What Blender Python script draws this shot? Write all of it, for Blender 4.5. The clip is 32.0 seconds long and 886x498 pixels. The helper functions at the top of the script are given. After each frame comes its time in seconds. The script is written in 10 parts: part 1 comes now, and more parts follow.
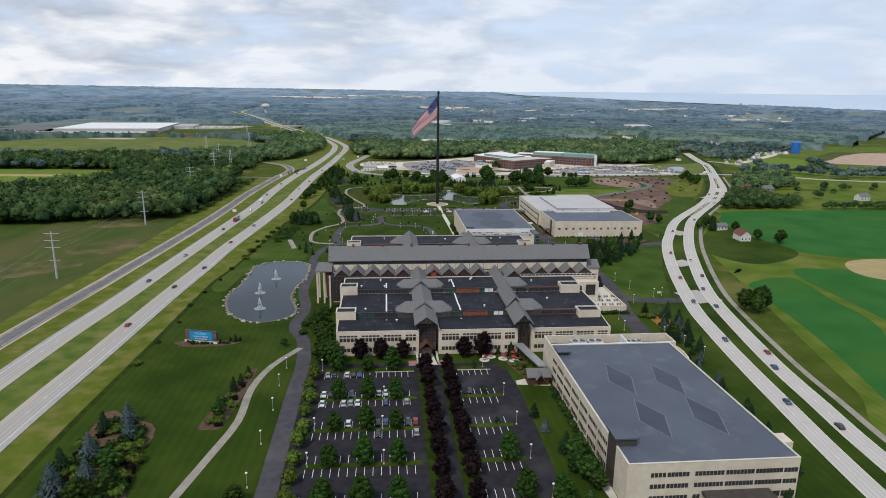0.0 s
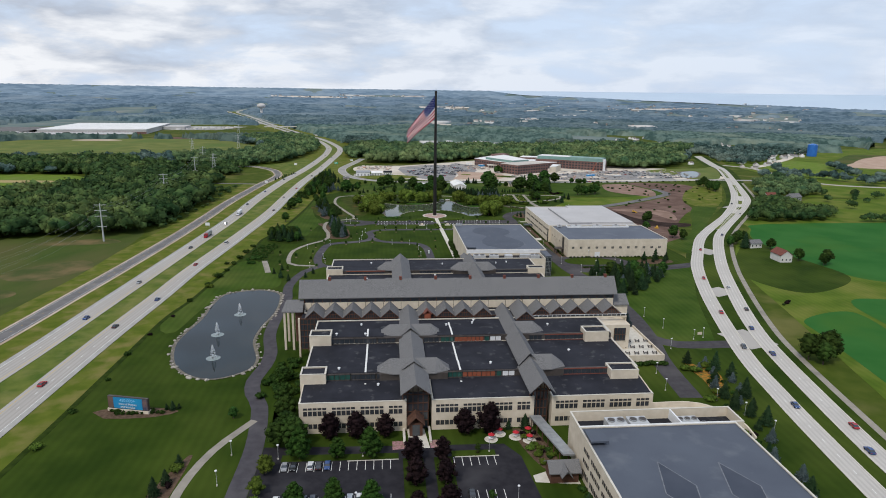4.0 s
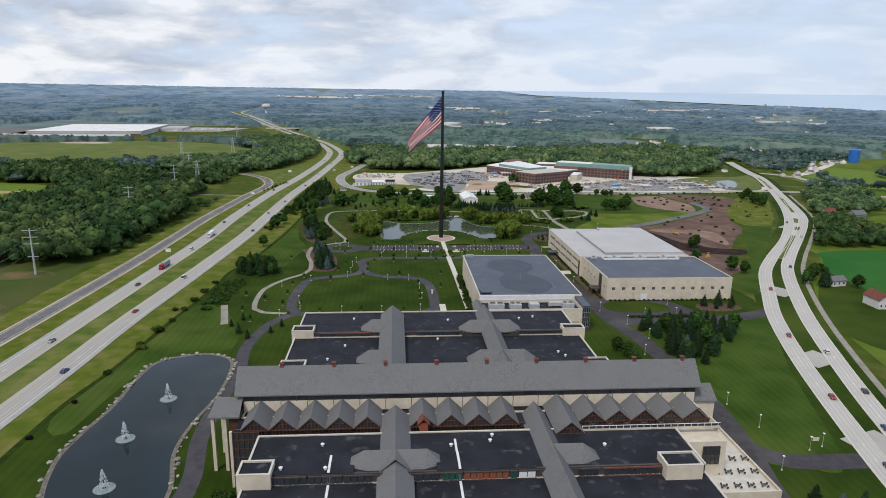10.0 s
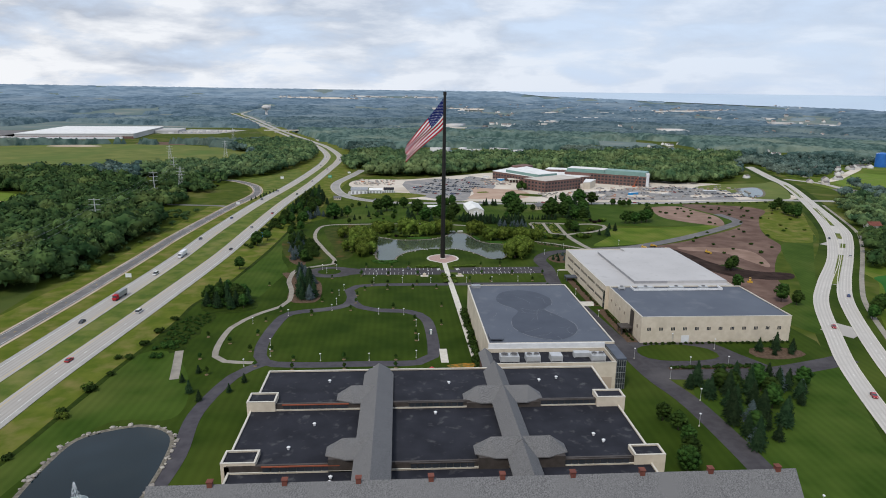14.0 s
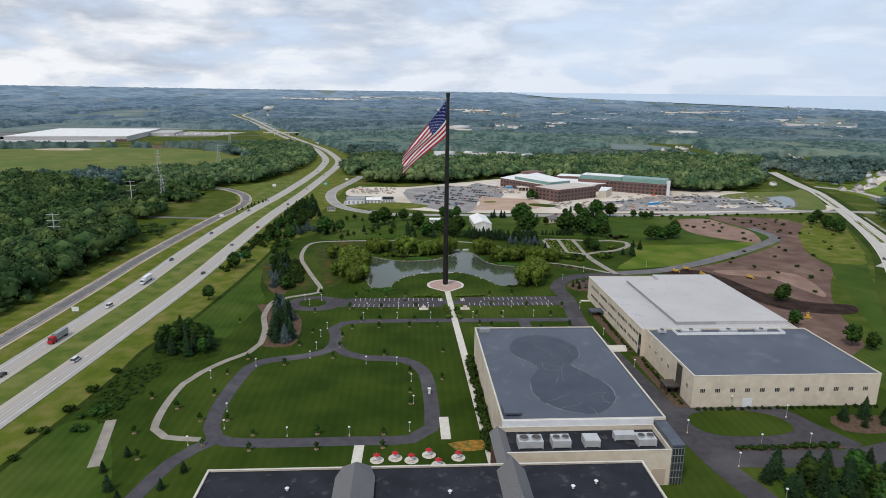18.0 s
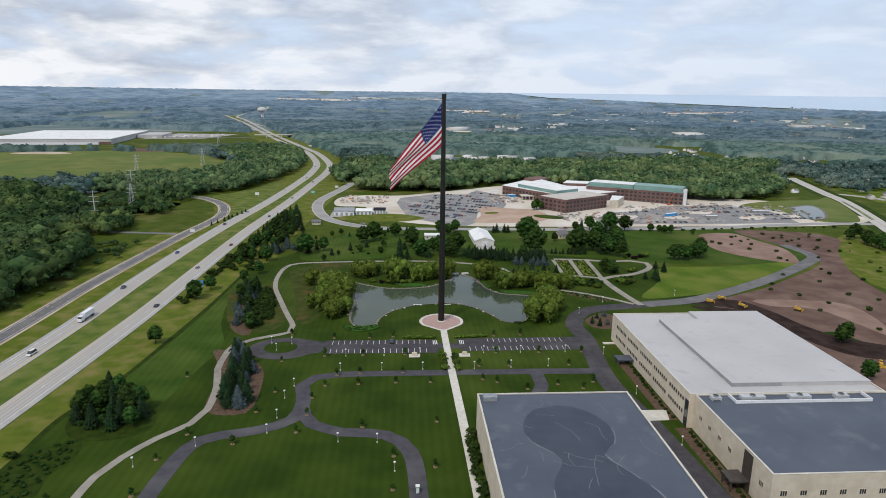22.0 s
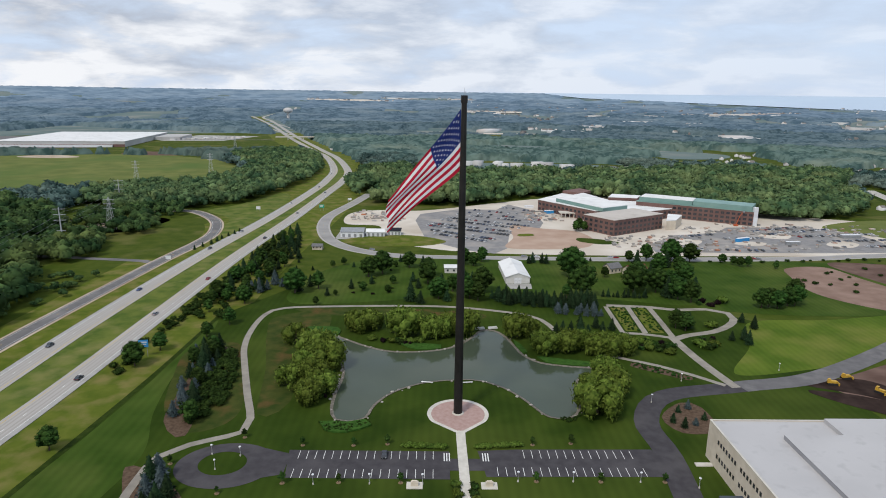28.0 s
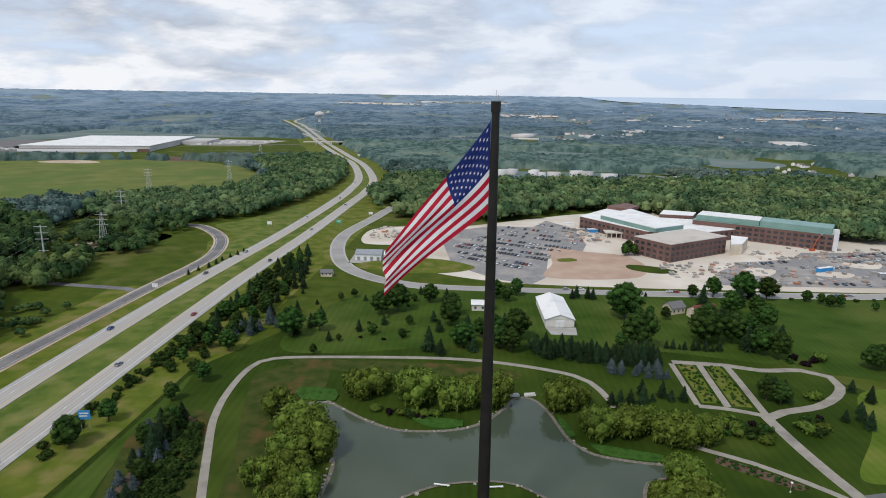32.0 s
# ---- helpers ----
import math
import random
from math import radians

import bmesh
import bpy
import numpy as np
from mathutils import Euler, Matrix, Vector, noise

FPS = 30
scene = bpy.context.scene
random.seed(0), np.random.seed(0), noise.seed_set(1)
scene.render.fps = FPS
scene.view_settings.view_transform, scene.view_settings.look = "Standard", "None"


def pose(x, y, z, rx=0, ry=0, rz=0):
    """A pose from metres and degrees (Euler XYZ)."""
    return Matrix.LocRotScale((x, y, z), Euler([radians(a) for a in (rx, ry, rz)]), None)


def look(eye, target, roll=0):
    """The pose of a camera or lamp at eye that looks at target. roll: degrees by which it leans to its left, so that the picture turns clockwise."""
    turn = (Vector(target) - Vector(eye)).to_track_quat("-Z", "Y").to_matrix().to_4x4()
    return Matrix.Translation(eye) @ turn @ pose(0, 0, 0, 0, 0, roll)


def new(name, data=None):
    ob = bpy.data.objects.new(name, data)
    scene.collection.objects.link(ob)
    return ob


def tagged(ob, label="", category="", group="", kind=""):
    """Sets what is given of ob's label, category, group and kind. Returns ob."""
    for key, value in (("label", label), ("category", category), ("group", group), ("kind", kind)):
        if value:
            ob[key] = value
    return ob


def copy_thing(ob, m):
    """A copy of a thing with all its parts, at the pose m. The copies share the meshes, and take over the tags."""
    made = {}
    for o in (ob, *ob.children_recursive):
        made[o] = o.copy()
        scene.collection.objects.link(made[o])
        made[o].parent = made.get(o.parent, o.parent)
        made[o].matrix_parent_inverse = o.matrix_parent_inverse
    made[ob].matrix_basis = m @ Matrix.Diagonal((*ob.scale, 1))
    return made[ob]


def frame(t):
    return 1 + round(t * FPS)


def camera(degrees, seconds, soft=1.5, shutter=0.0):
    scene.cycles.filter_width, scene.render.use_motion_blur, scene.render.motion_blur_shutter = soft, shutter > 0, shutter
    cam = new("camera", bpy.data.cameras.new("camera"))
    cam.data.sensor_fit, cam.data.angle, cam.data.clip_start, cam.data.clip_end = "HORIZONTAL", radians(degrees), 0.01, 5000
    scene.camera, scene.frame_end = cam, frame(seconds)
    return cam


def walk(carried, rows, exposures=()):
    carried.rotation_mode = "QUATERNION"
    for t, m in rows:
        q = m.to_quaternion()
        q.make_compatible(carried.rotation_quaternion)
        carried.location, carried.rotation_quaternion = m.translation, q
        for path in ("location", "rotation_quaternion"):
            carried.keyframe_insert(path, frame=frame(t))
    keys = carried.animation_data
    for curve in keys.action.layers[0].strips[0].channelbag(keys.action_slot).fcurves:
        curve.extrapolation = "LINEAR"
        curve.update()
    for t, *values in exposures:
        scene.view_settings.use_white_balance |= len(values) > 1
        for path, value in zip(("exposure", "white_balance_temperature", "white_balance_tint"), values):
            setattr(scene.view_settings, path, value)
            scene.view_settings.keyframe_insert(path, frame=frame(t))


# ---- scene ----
cam = camera(70.5, 32.0, soft=0.95)
PATH = [
    (0, (-56.43, -686.72, 119.00), (-47.495, -590.059, 95.001), 0.75),
    (0.5, (-55.38, -678.06, 119.02), (-46.489, -581.393, 95.017), 0.76),
    (1, (-54.34, -669.44, 119.04), (-45.456, -572.776, 95.035), 0.76),
    (1.5, (-53.32, -660.87, 119.07), (-44.438, -564.202, 95.053), 0.77),
    (2, (-52.32, -652.34, 119.09), (-43.393, -555.675, 95.073), 0.77),
    (2.5, (-51.33, -643.84, 119.12), (-42.405, -547.184, 95.093), 0.78),
    (3, (-50.35, -635.39, 119.14), (-41.432, -538.731, 95.114), 0.78),
    (3.5, (-49.39, -626.97, 119.17), (-40.430, -530.320, 95.136), 0.79),
    (5.5, (-45.69, -593.64, 119.29), (-36.763, -496.990, 95.230), 0.81),
    (6, (-44.79, -585.38, 119.32), (-35.867, -488.734, 95.256), 0.82),
    (6.5, (-43.91, -577.15, 119.35), (-34.940, -480.508, 95.283), 0.82),
    (7, (-43.04, -568.95, 119.38), (-34.066, -472.304, 95.310), 0.83),
    (7.5, (-42.18, -560.77, 119.42), (-33.160, -464.128, 95.339), 0.83),
    (8, (-41.33, -552.60, 119.45), (-32.307, -455.969, 95.368), 0.84),
    (8.5, (-40.49, -544.46, 119.49), (-31.464, -447.825, 95.419), 0.84),
    (9, (-39.66, -536.34, 119.53), (-30.630, -439.699, 95.471), 0.85),
    (9.5, (-38.84, -528.24, 119.57), (-29.852, -431.586, 95.522), 0.85),
    (10, (-38.03, -520.15, 119.61), (-30.605, -423.365, 95.553), 0.84),
    (10.5, (-37.23, -512.07, 119.65), (-30.352, -415.246, 95.599), 0.84),
    (11, (-36.43, -504.00, 119.69), (-29.557, -407.177, 95.654), 0.83),
    (11.5, (-35.65, -495.95, 119.73), (-28.769, -399.117, 95.709), 0.83),
    (12, (-34.87, -487.90, 119.77), (-28.032, -391.064, 95.764), 0.82),
    (12.5, (-34.10, -479.86, 119.81), (-27.301, -383.017, 95.820), 0.82),
    (13, (-33.33, -471.82, 119.86), (-26.535, -374.977, 95.878), 0.81),
    (13.5, (-32.57, -463.79, 119.91), (-25.775, -366.941, 95.936), 0.81),
    (14, (-31.82, -455.76, 119.95), (-25.021, -358.907, 95.994), 0.80),
    (14.5, (-31.07, -447.72, 120.00), (-24.273, -350.872, 96.054), 0.80),
    (16.5, (-28.12, -415.56, 120.20), (-22.218, -318.643, 96.286), 0.78),
    (17, (-27.39, -407.50, 120.25), (-21.493, -310.582, 96.348), 0.78),
    (17.5, (-26.67, -399.44, 120.30), (-20.771, -302.504, 96.438), 0.77),
    (18, (-25.94, -391.36, 120.36), (-19.968, -294.420, 96.531), 0.77),
    (18.5, (-25.22, -383.26, 120.41), (-19.211, -286.319, 96.623), 0.76),
    (19, (-24.50, -375.15, 120.47), (-18.499, -278.200, 96.714), 0.76),
    (19.5, (-23.79, -367.03, 120.53), (-17.748, -270.076, 96.773), 0.75),
    (20, (-23.07, -358.88, 120.58), (-17.041, -261.930, 96.832), 0.75),
    (20.5, (-22.35, -350.72, 120.64), (-16.291, -253.766, 96.891), 0.75),
    (21, (-21.64, -342.53, 120.70), (-15.586, -245.578, 96.950), 0.75),
    (21.5, (-20.92, -334.32, 120.76), (-14.798, -237.372, 97.011), 0.76),
    (22, (-20.20, -326.08, 120.82), (-14.054, -229.137, 97.071), 0.76),
    (22.5, (-19.48, -317.82, 120.89), (-13.312, -220.875, 97.131), 0.76),
    (23, (-18.76, -309.52, 120.95), (-12.572, -212.584, 97.192), 0.76),
    (23.5, (-17.81, -301.35, 121.01), (-11.938, -204.393, 97.249), 0.76),
    (24, (-16.86, -293.15, 121.08), (-12.158, -196.129, 97.295), 0.77),
    (24.5, (-15.91, -284.91, 121.15), (-11.451, -187.880, 97.354), 0.77),
    (25, (-14.95, -276.63, 121.21), (-10.624, -179.601, 97.413), 0.77),
    (25.5, (-14.13, -268.05, 121.28), (-9.890, -171.015, 97.494), 0.77),
    (27.5, (-10.81, -233.33, 121.56), (-7.949, -136.239, 97.797), 0.78),
    (28, (-9.96, -224.54, 121.63), (-8.567, -127.420, 97.855), 0.78),
    (28.5, (-9.37, -215.72, 121.71), (-8.151, -118.583, 97.984), 0.79),
    (29, (-8.77, -206.85, 121.78), (-9.267, -109.699, 98.090), 0.79),
    (29.5, (-8.16, -197.93, 121.86), (-9.707, -100.775, 98.224), 0.79),
    (30, (-7.55, -188.96, 121.93), (-8.967, -91.783, 98.371), 0.79),
    (30.5, (-7.19, -180.08, 122.01), (-8.612, -82.891, 98.511), 0.79),
    (31, (-6.83, -171.15, 122.09), (-8.253, -73.944, 98.648), 0.80),
    (31.5, (-6.45, -162.16, 122.17), (-7.721, -64.933, 98.803), 0.80),
    (32, (-6.06, -153.11, 122.25), (-9.899, -55.943, 98.915), 0.80),
]
walk(cam, [(t, look(eye, target, roll)) for t, eye, target, roll in PATH])

# ---- world ----
world = bpy.data.worlds.new("sky")
scene.world = world
world.use_nodes = True
wn, wl = world.node_tree.nodes, world.node_tree.links
wn.clear()
w_out = wn.new("ShaderNodeOutputWorld")
w_bg = wn.new("ShaderNodeBackground")
w_sky = wn.new("ShaderNodeTexSky")
w_sky.sky_type, w_sky.sun_disc = "NISHITA", False
SUN_EL, SUN_AZ = radians(52), radians(215)
w_sky.sun_elevation, w_sky.sun_rotation = SUN_EL, SUN_AZ
w_sky.dust_density, w_sky.air_density = 2.0, 1.0
# low cumulus, wider than high
w_tc = wn.new("ShaderNodeTexCoord")
w_sep = wn.new("ShaderNodeSeparateXYZ")
wl.new(w_tc.outputs["Generated"], w_sep.inputs[0])


def wmath(op, a, b=None):
    n = wn.new("ShaderNodeMath")
    n.operation = op
    for k, v in enumerate((a, b)):
        if v is None:
            continue
        if isinstance(v, (int, float)):
            n.inputs[k].default_value = v
        else:
            wl.new(v, n.inputs[k])
    return n.outputs[0]


w_puff = []
for lift in (0.0, 0.045):
    w_map = wn.new("ShaderNodeMapping")
    w_map.inputs["Location"].default_value = (3.7, 1.3, lift * 3.6)
    w_map.inputs["Scale"].default_value = (1.0, 1.0, 3.6)
    wl.new(w_tc.outputs["Generated"], w_map.inputs[0])
    w_n = wn.new("ShaderNodeTexNoise")
    w_n.inputs["Scale"].default_value, w_n.inputs["Detail"].default_value = 6.4, 11
    w_n.inputs["Roughness"].default_value, w_n.inputs["Distortion"].default_value = 0.56, 0.25
    wl.new(w_map.outputs[0], w_n.inputs["Vector"])
    w_puff.append(w_n.outputs["Fac"])
w_ramp = wn.new("ShaderNodeValToRGB")
w_ramp.color_ramp.elements[0].position, w_ramp.color_ramp.elements[1].position = 0.33, 0.52
w_ramp.color_ramp.elements[0].color, w_ramp.color_ramp.elements[1].color = (0.0, 0.0, 0.0, 1), (1, 1, 1, 1)
wl.new(w_puff[0], w_ramp.inputs[0])
# bright tops, and grey bases that show more the higher one looks
w_tone = wmath("SUBTRACT", wmath("ADD", wmath("MULTIPLY", wmath("SUBTRACT", w_puff[0], w_puff[1]), 2.4), 0.72), wmath("MULTIPLY", wmath("MINIMUM", wmath("MAXIMUM", w_sep.outputs["Z"], 0.0), 0.2), 3.0))
w_cloud = wn.new("ShaderNodeValToRGB")
w_cloud.color_ramp.elements[0].position, w_cloud.color_ramp.elements[1].position = 0.18, 0.85
w_cloud.color_ramp.elements[0].color = (5.7, 6.3, 7.4, 1)
w_cloud.color_ramp.elements[1].color = (10.7, 10.9, 11.3, 1)
wl.new(w_tone, w_cloud.inputs[0])
w_veil = wn.new("ShaderNodeMixRGB")
w_veil.inputs["Fac"].default_value = 0.8
w_veil.inputs["Color2"].default_value = (8.4, 10.0, 12.6, 1)
wl.new(w_sky.outputs[0], w_veil.inputs["Color1"])
w_mix = wn.new("ShaderNodeMixRGB")
# the cloud cover is thick to the west and thins out towards the lake
w_side = wn.new("ShaderNodeMapRange")
w_side.inputs["From Min"].default_value, w_side.inputs["From Max"].default_value = -0.5, 0.5
w_side.inputs["To Min"].default_value, w_side.inputs["To Max"].default_value = 1.0, 0.35
wl.new(w_sep.outputs["X"], w_side.inputs["Value"])
wl.new(wmath("MULTIPLY", w_ramp.outputs[0], w_side.outputs[0]), w_mix.inputs["Fac"])
wl.new(w_veil.outputs[0], w_mix.inputs["Color1"]), wl.new(w_cloud.outputs[0], w_mix.inputs["Color2"])
wl.new(w_mix.outputs[0], w_bg.inputs["Color"])
w_bg.inputs["Strength"].default_value = 0.085
wl.new(w_bg.outputs[0], w_out.inputs["Surface"])

sun = new("sun", bpy.data.lights.new("sun", "SUN"))
sun.data.energy, sun.data.angle, sun.data.color = 2.2, radians(10), (1.0, 0.94, 0.85)
sun_dir = Vector((math.sin(SUN_AZ) * math.cos(SUN_EL), math.cos(SUN_AZ) * math.cos(SUN_EL), math.sin(SUN_EL)))
sun.matrix_world = look(sun_dir * 500, (0, 0, 0))
scene.view_settings.exposure = 0.0


# ---- materials ----
def make_mat(name, c1, c2=None, scale=1.0, rough=0.85, c3=None, scale3=0.1, amount3=0.5, bump=0.0, bump_scale=None, metal=0.0,
             detail=5, vary=0.0, stretch=(1, 1, 1), spec=0.3, lo=0.35, hi=0.65, island=0.0, mow=0.0):
    """Two tones by fine noise, a third by a coarser one; bump; vary: brightness by object."""
    m = bpy.data.materials.new(name)
    m.use_nodes = True
    nt = m.node_tree
    nodes, links = nt.nodes, nt.links
    b = nodes["Principled BSDF"]
    b.inputs["Roughness"].default_value, b.inputs["Metallic"].default_value = rough, metal
    b.inputs["Specular IOR Level"].default_value = spec
    c2 = c2 or tuple(x * 0.8 for x in c1)
    geo = nodes.new("ShaderNodeNewGeometry")
    mapping = nodes.new("ShaderNodeMapping")
    mapping.inputs["Scale"].default_value = stretch
    links.new(geo.outputs["Position"], mapping.inputs[0])

    def noise_mix(scale_, a, b_, lo_, hi_):
        n = nodes.new("ShaderNodeTexNoise")
        n.inputs["Scale"].default_value, n.inputs["Detail"].default_value = scale_, detail
        links.new(mapping.outputs[0], n.inputs["Vector"])
        r = nodes.new("ShaderNodeMapRange")
        r.inputs["From Min"].default_value, r.inputs["From Max"].default_value = lo_, hi_
        links.new(n.outputs["Fac"], r.inputs["Value"])
        mx = nodes.new("ShaderNodeMixRGB")
        links.new(r.outputs[0], mx.inputs["Fac"])
        for key, v in (("Color1", a), ("Color2", b_)):
            if isinstance(v, tuple):
                mx.inputs[key].default_value = (*v, 1)
            else:
                links.new(v, mx.inputs[key])
        return n, r, mx

    n, r, mx = noise_mix(scale, c1, c2, lo, hi)
    out = mx.outputs[0]
    if c3:
        n3, r3, mx3 = noise_mix(scale3, out, c3, 0.62 - 0.3 * amount3, 0.75 - 0.1 * amount3)
        out = mx3.outputs[0]
    if vary:
        info = nodes.new("ShaderNodeObjectInfo")
        hsv = nodes.new("ShaderNodeHueSaturation")
        rr = nodes.new("ShaderNodeMapRange")
        rr.inputs["To Min"].default_value, rr.inputs["To Max"].default_value = 1 - vary, 1 + vary
        links.new(info.outputs["Random"], rr.inputs["Value"])
        links.new(rr.outputs[0], hsv.inputs["Value"])
        rh = nodes.new("ShaderNodeMapRange")
        rh.inputs["To Min"].default_value, rh.inputs["To Max"].default_value = 0.5 - vary * 0.06, 0.5 + vary * 0.06
        links.new(info.outputs["Random"], rh.inputs["Value"])
        links.new(rh.outputs[0], hsv.inputs["Hue"])
        links.new(out, hsv.inputs["Color"])
        out = hsv.outputs[0]
    if island:
        hsv = nodes.new("ShaderNodeHueSaturation")
        rr = nodes.new("ShaderNodeMapRange")
        rr.inputs["To Min"].default_value, rr.inputs["To Max"].default_value = 1 - island, 1 + island
        links.new(geo.outputs["Random Per Island"], rr.inputs["Value"])
        links.new(rr.outputs[0], hsv.inputs["Value"])
        links.new(out, hsv.inputs["Color"])
        out = hsv.outputs[0]
    if mow:
        # faint bands left by the mower
        wv = nodes.new("ShaderNodeTexWave")
        wv.inputs["Scale"].default_value, wv.inputs["Distortion"].default_value, wv.inputs["Detail"].default_value = 0.09, 1.2, 2
        wv.inputs["Detail Scale"].default_value = 0.4
        links.new(geo.outputs["Position"], wv.inputs["Vector"])
        rm = nodes.new("ShaderNodeMapRange")
        rm.inputs["To Min"].default_value, rm.inputs["To Max"].default_value = 1 - mow, 1 + mow
        links.new(wv.outputs["Fac"], rm.inputs["Value"])
        hs = nodes.new("ShaderNodeHueSaturation")
        links.new(rm.outputs[0], hs.inputs["Value"]), links.new(out, hs.inputs["Color"])
        out = hs.outputs[0]
    links.new(out, b.inputs["Base Color"])
    if bump:
        bn = nodes.new("ShaderNodeBump")
        bn.inputs["Strength"].default_value = bump
        nb = nodes.new("ShaderNodeTexNoise")
        nb.inputs["Scale"].default_value, nb.inputs["Detail"].default_value = bump_scale or scale * 2, 4
        links.new(mapping.outputs[0], nb.inputs["Vector"])
        links.new(nb.outputs["Fac"], bn.inputs["Height"])
        links.new(bn.outputs[0], b.inputs["Normal"])
    return m


M = {}
M["meadow"] = make_mat("meadow", (0.042, 0.066, 0.008), (0.068, 0.088, 0.014), 0.09, c3=(0.14, 0.13, 0.045), scale3=0.02, amount3=0.3, bump=0.3, bump_scale=1.5, spec=0.03)
M["lawn"] = make_mat("lawn", (0.02, 0.039, 0.005), (0.036, 0.06, 0.008), 0.045, c3=(0.064, 0.087, 0.015), scale3=0.012, amount3=0.4, bump=0.2, bump_scale=2.5, spec=0.03, mow=0.05)
M["rough_grass"] = make_mat("rough_grass", (0.07, 0.1, 0.012), (0.108, 0.128, 0.02), 0.12, c3=(0.17, 0.15, 0.05), scale3=0.09, amount3=0.5, bump=0.5, bump_scale=1.0, spec=0.03)
M["crop"] = make_mat("crop", (0.022, 0.1, 0.02), (0.034, 0.12, 0.026), 0.03, c3=(0.05, 0.12, 0.02), scale3=0.012, amount3=0.3, bump=0.3, bump_scale=2.0, spec=0.03)
M["hay"] = make_mat("hay", (0.1, 0.125, 0.034), (0.15, 0.165, 0.05), 0.03, c3=(0.085, 0.13, 0.033), scale3=0.01, amount3=0.5, spec=0.04)
M["stubble"] = make_mat("stubble", (0.36, 0.28, 0.14), (0.3, 0.24, 0.12), 0.1, spec=0.04)
M["soil"] = make_mat("soil", (0.1, 0.062, 0.05), (0.145, 0.095, 0.077), 0.08, c3=(0.2, 0.135, 0.108), scale3=0.02, amount3=0.35, bump=0.6, bump_scale=0.4, spec=0.03)
M["dark_soil"] = make_mat("dark_soil", (0.022, 0.014, 0.012), (0.045, 0.03, 0.025), 0.15, bump=0.8, bump_scale=0.5, spec=0.03)
M["sand"] = make_mat("sand", (0.42, 0.34, 0.26), (0.5, 0.42, 0.34), 0.05, c3=(0.33, 0.24, 0.17), scale3=0.02, amount3=0.5, bump=0.3, bump_scale=0.5, spec=0.04)
M["mulch"] = make_mat("mulch", (0.075, 0.05, 0.034), (0.125, 0.085, 0.06), 0.8, bump=0.8, bump_scale=3, spec=0.03)
M["concrete_road"] = make_mat("concrete_road", (0.36, 0.338, 0.312), (0.395, 0.373, 0.345), 0.06, c3=(0.325, 0.305, 0.285), scale3=0.25, amount3=0.15, stretch=(1, 0.25, 1), spec=0.15)
M["concrete"] = make_mat("concrete", (0.5, 0.47, 0.41), (0.58, 0.55, 0.49), 0.5, c3=(0.43, 0.41, 0.36), scale3=0.1, amount3=0.3)
M["asphalt"] = make_mat("asphalt", (0.021, 0.0205, 0.025), (0.03, 0.029, 0.034), 0.3, c3=(0.046, 0.045, 0.05), scale3=0.06, amount3=0.3, rough=0.95, spec=0.05)
M["old_asphalt"] = make_mat("old_asphalt", (0.125, 0.12, 0.122), (0.155, 0.15, 0.15), 0.3, c3=(0.19, 0.183, 0.18), scale3=0.06, amount3=0.4, spec=0.1)
M["paint_white"] = make_mat("paint_white", (0.72, 0.72, 0.7), (0.6, 0.6, 0.58), 2.0)
M["paint_yellow"] = make_mat("paint_yellow", (0.6, 0.4, 0.05), (0.5, 0.33, 0.05), 2.0)
M["stone"] = make_mat("stone", (0.55, 0.48, 0.38), (0.62, 0.55, 0.45), 0.4, c3=(0.47, 0.41, 0.33), scale3=0.08, amount3=0.35)
M["roof_dark"] = make_mat("roof_dark", (0.016, 0.0168, 0.0225), (0.026, 0.0272, 0.0355), 0.12, c3=(0.07, 0.071, 0.076), scale3=0.3, amount3=0.1, rough=0.7, spec=0.12)
M["roof_blue"] = make_mat("roof_blue", (0.062, 0.072, 0.096), (0.08, 0.092, 0.118), 0.05, c3=(0.105, 0.116, 0.138), scale3=0.12, amount3=0.2, rough=0.5, spec=0.3)
M["roof_patch"] = make_mat("roof_patch", (0.034, 0.041, 0.06), (0.047, 0.055, 0.076), 0.1, rough=0.5, spec=0.3)
M["roof_white"] = make_mat("roof_white", (0.41, 0.4, 0.4), (0.45, 0.44, 0.44), 0.05, c3=(0.38, 0.37, 0.37), scale3=0.2, amount3=0.2)
M["shingle"] = make_mat("shingle", (0.098, 0.098, 0.102), (0.2, 0.199, 0.202), 3.6, c3=(0.155, 0.154, 0.157), scale3=0.12, amount3=0.5, bump=0.5, bump_scale=5, spec=0.06)
M["shingle_far"] = M["shingle"]
M["glass"] = make_mat("glass", (0.03, 0.037, 0.045), (0.045, 0.05, 0.06), 0.2, rough=0.08, spec=0.8)
M["dark_wood"] = make_mat("dark_wood", (0.07, 0.034, 0.023), (0.105, 0.05, 0.033), 0.8)
M["brown_metal"] = make_mat("brown_metal", (0.05, 0.042, 0.038), (0.07, 0.06, 0.055), 0.5, rough=0.5)
M["pole_black"] = make_mat("pole_black", (0.012, 0.011, 0.011), (0.02, 0.018, 0.017), 0.4, rough=0.45)
M["water"] = make_mat("water", (0.003, 0.010, 0.014), (0.005, 0.014, 0.018), 0.02, rough=0.05, bump=0.04, bump_scale=1.2, spec=0.32)
M["water_green"] = make_mat("water_green", (0.05, 0.066, 0.044), (0.062, 0.078, 0.052), 0.03, rough=0.05, bump=0.03, bump_scale=1.2, spec=0.24)
M["teal_glass"] = make_mat("teal_glass", (0.02, 0.07, 0.06), (0.03, 0.085, 0.07), 0.3, rough=0.15, spec=0.6)
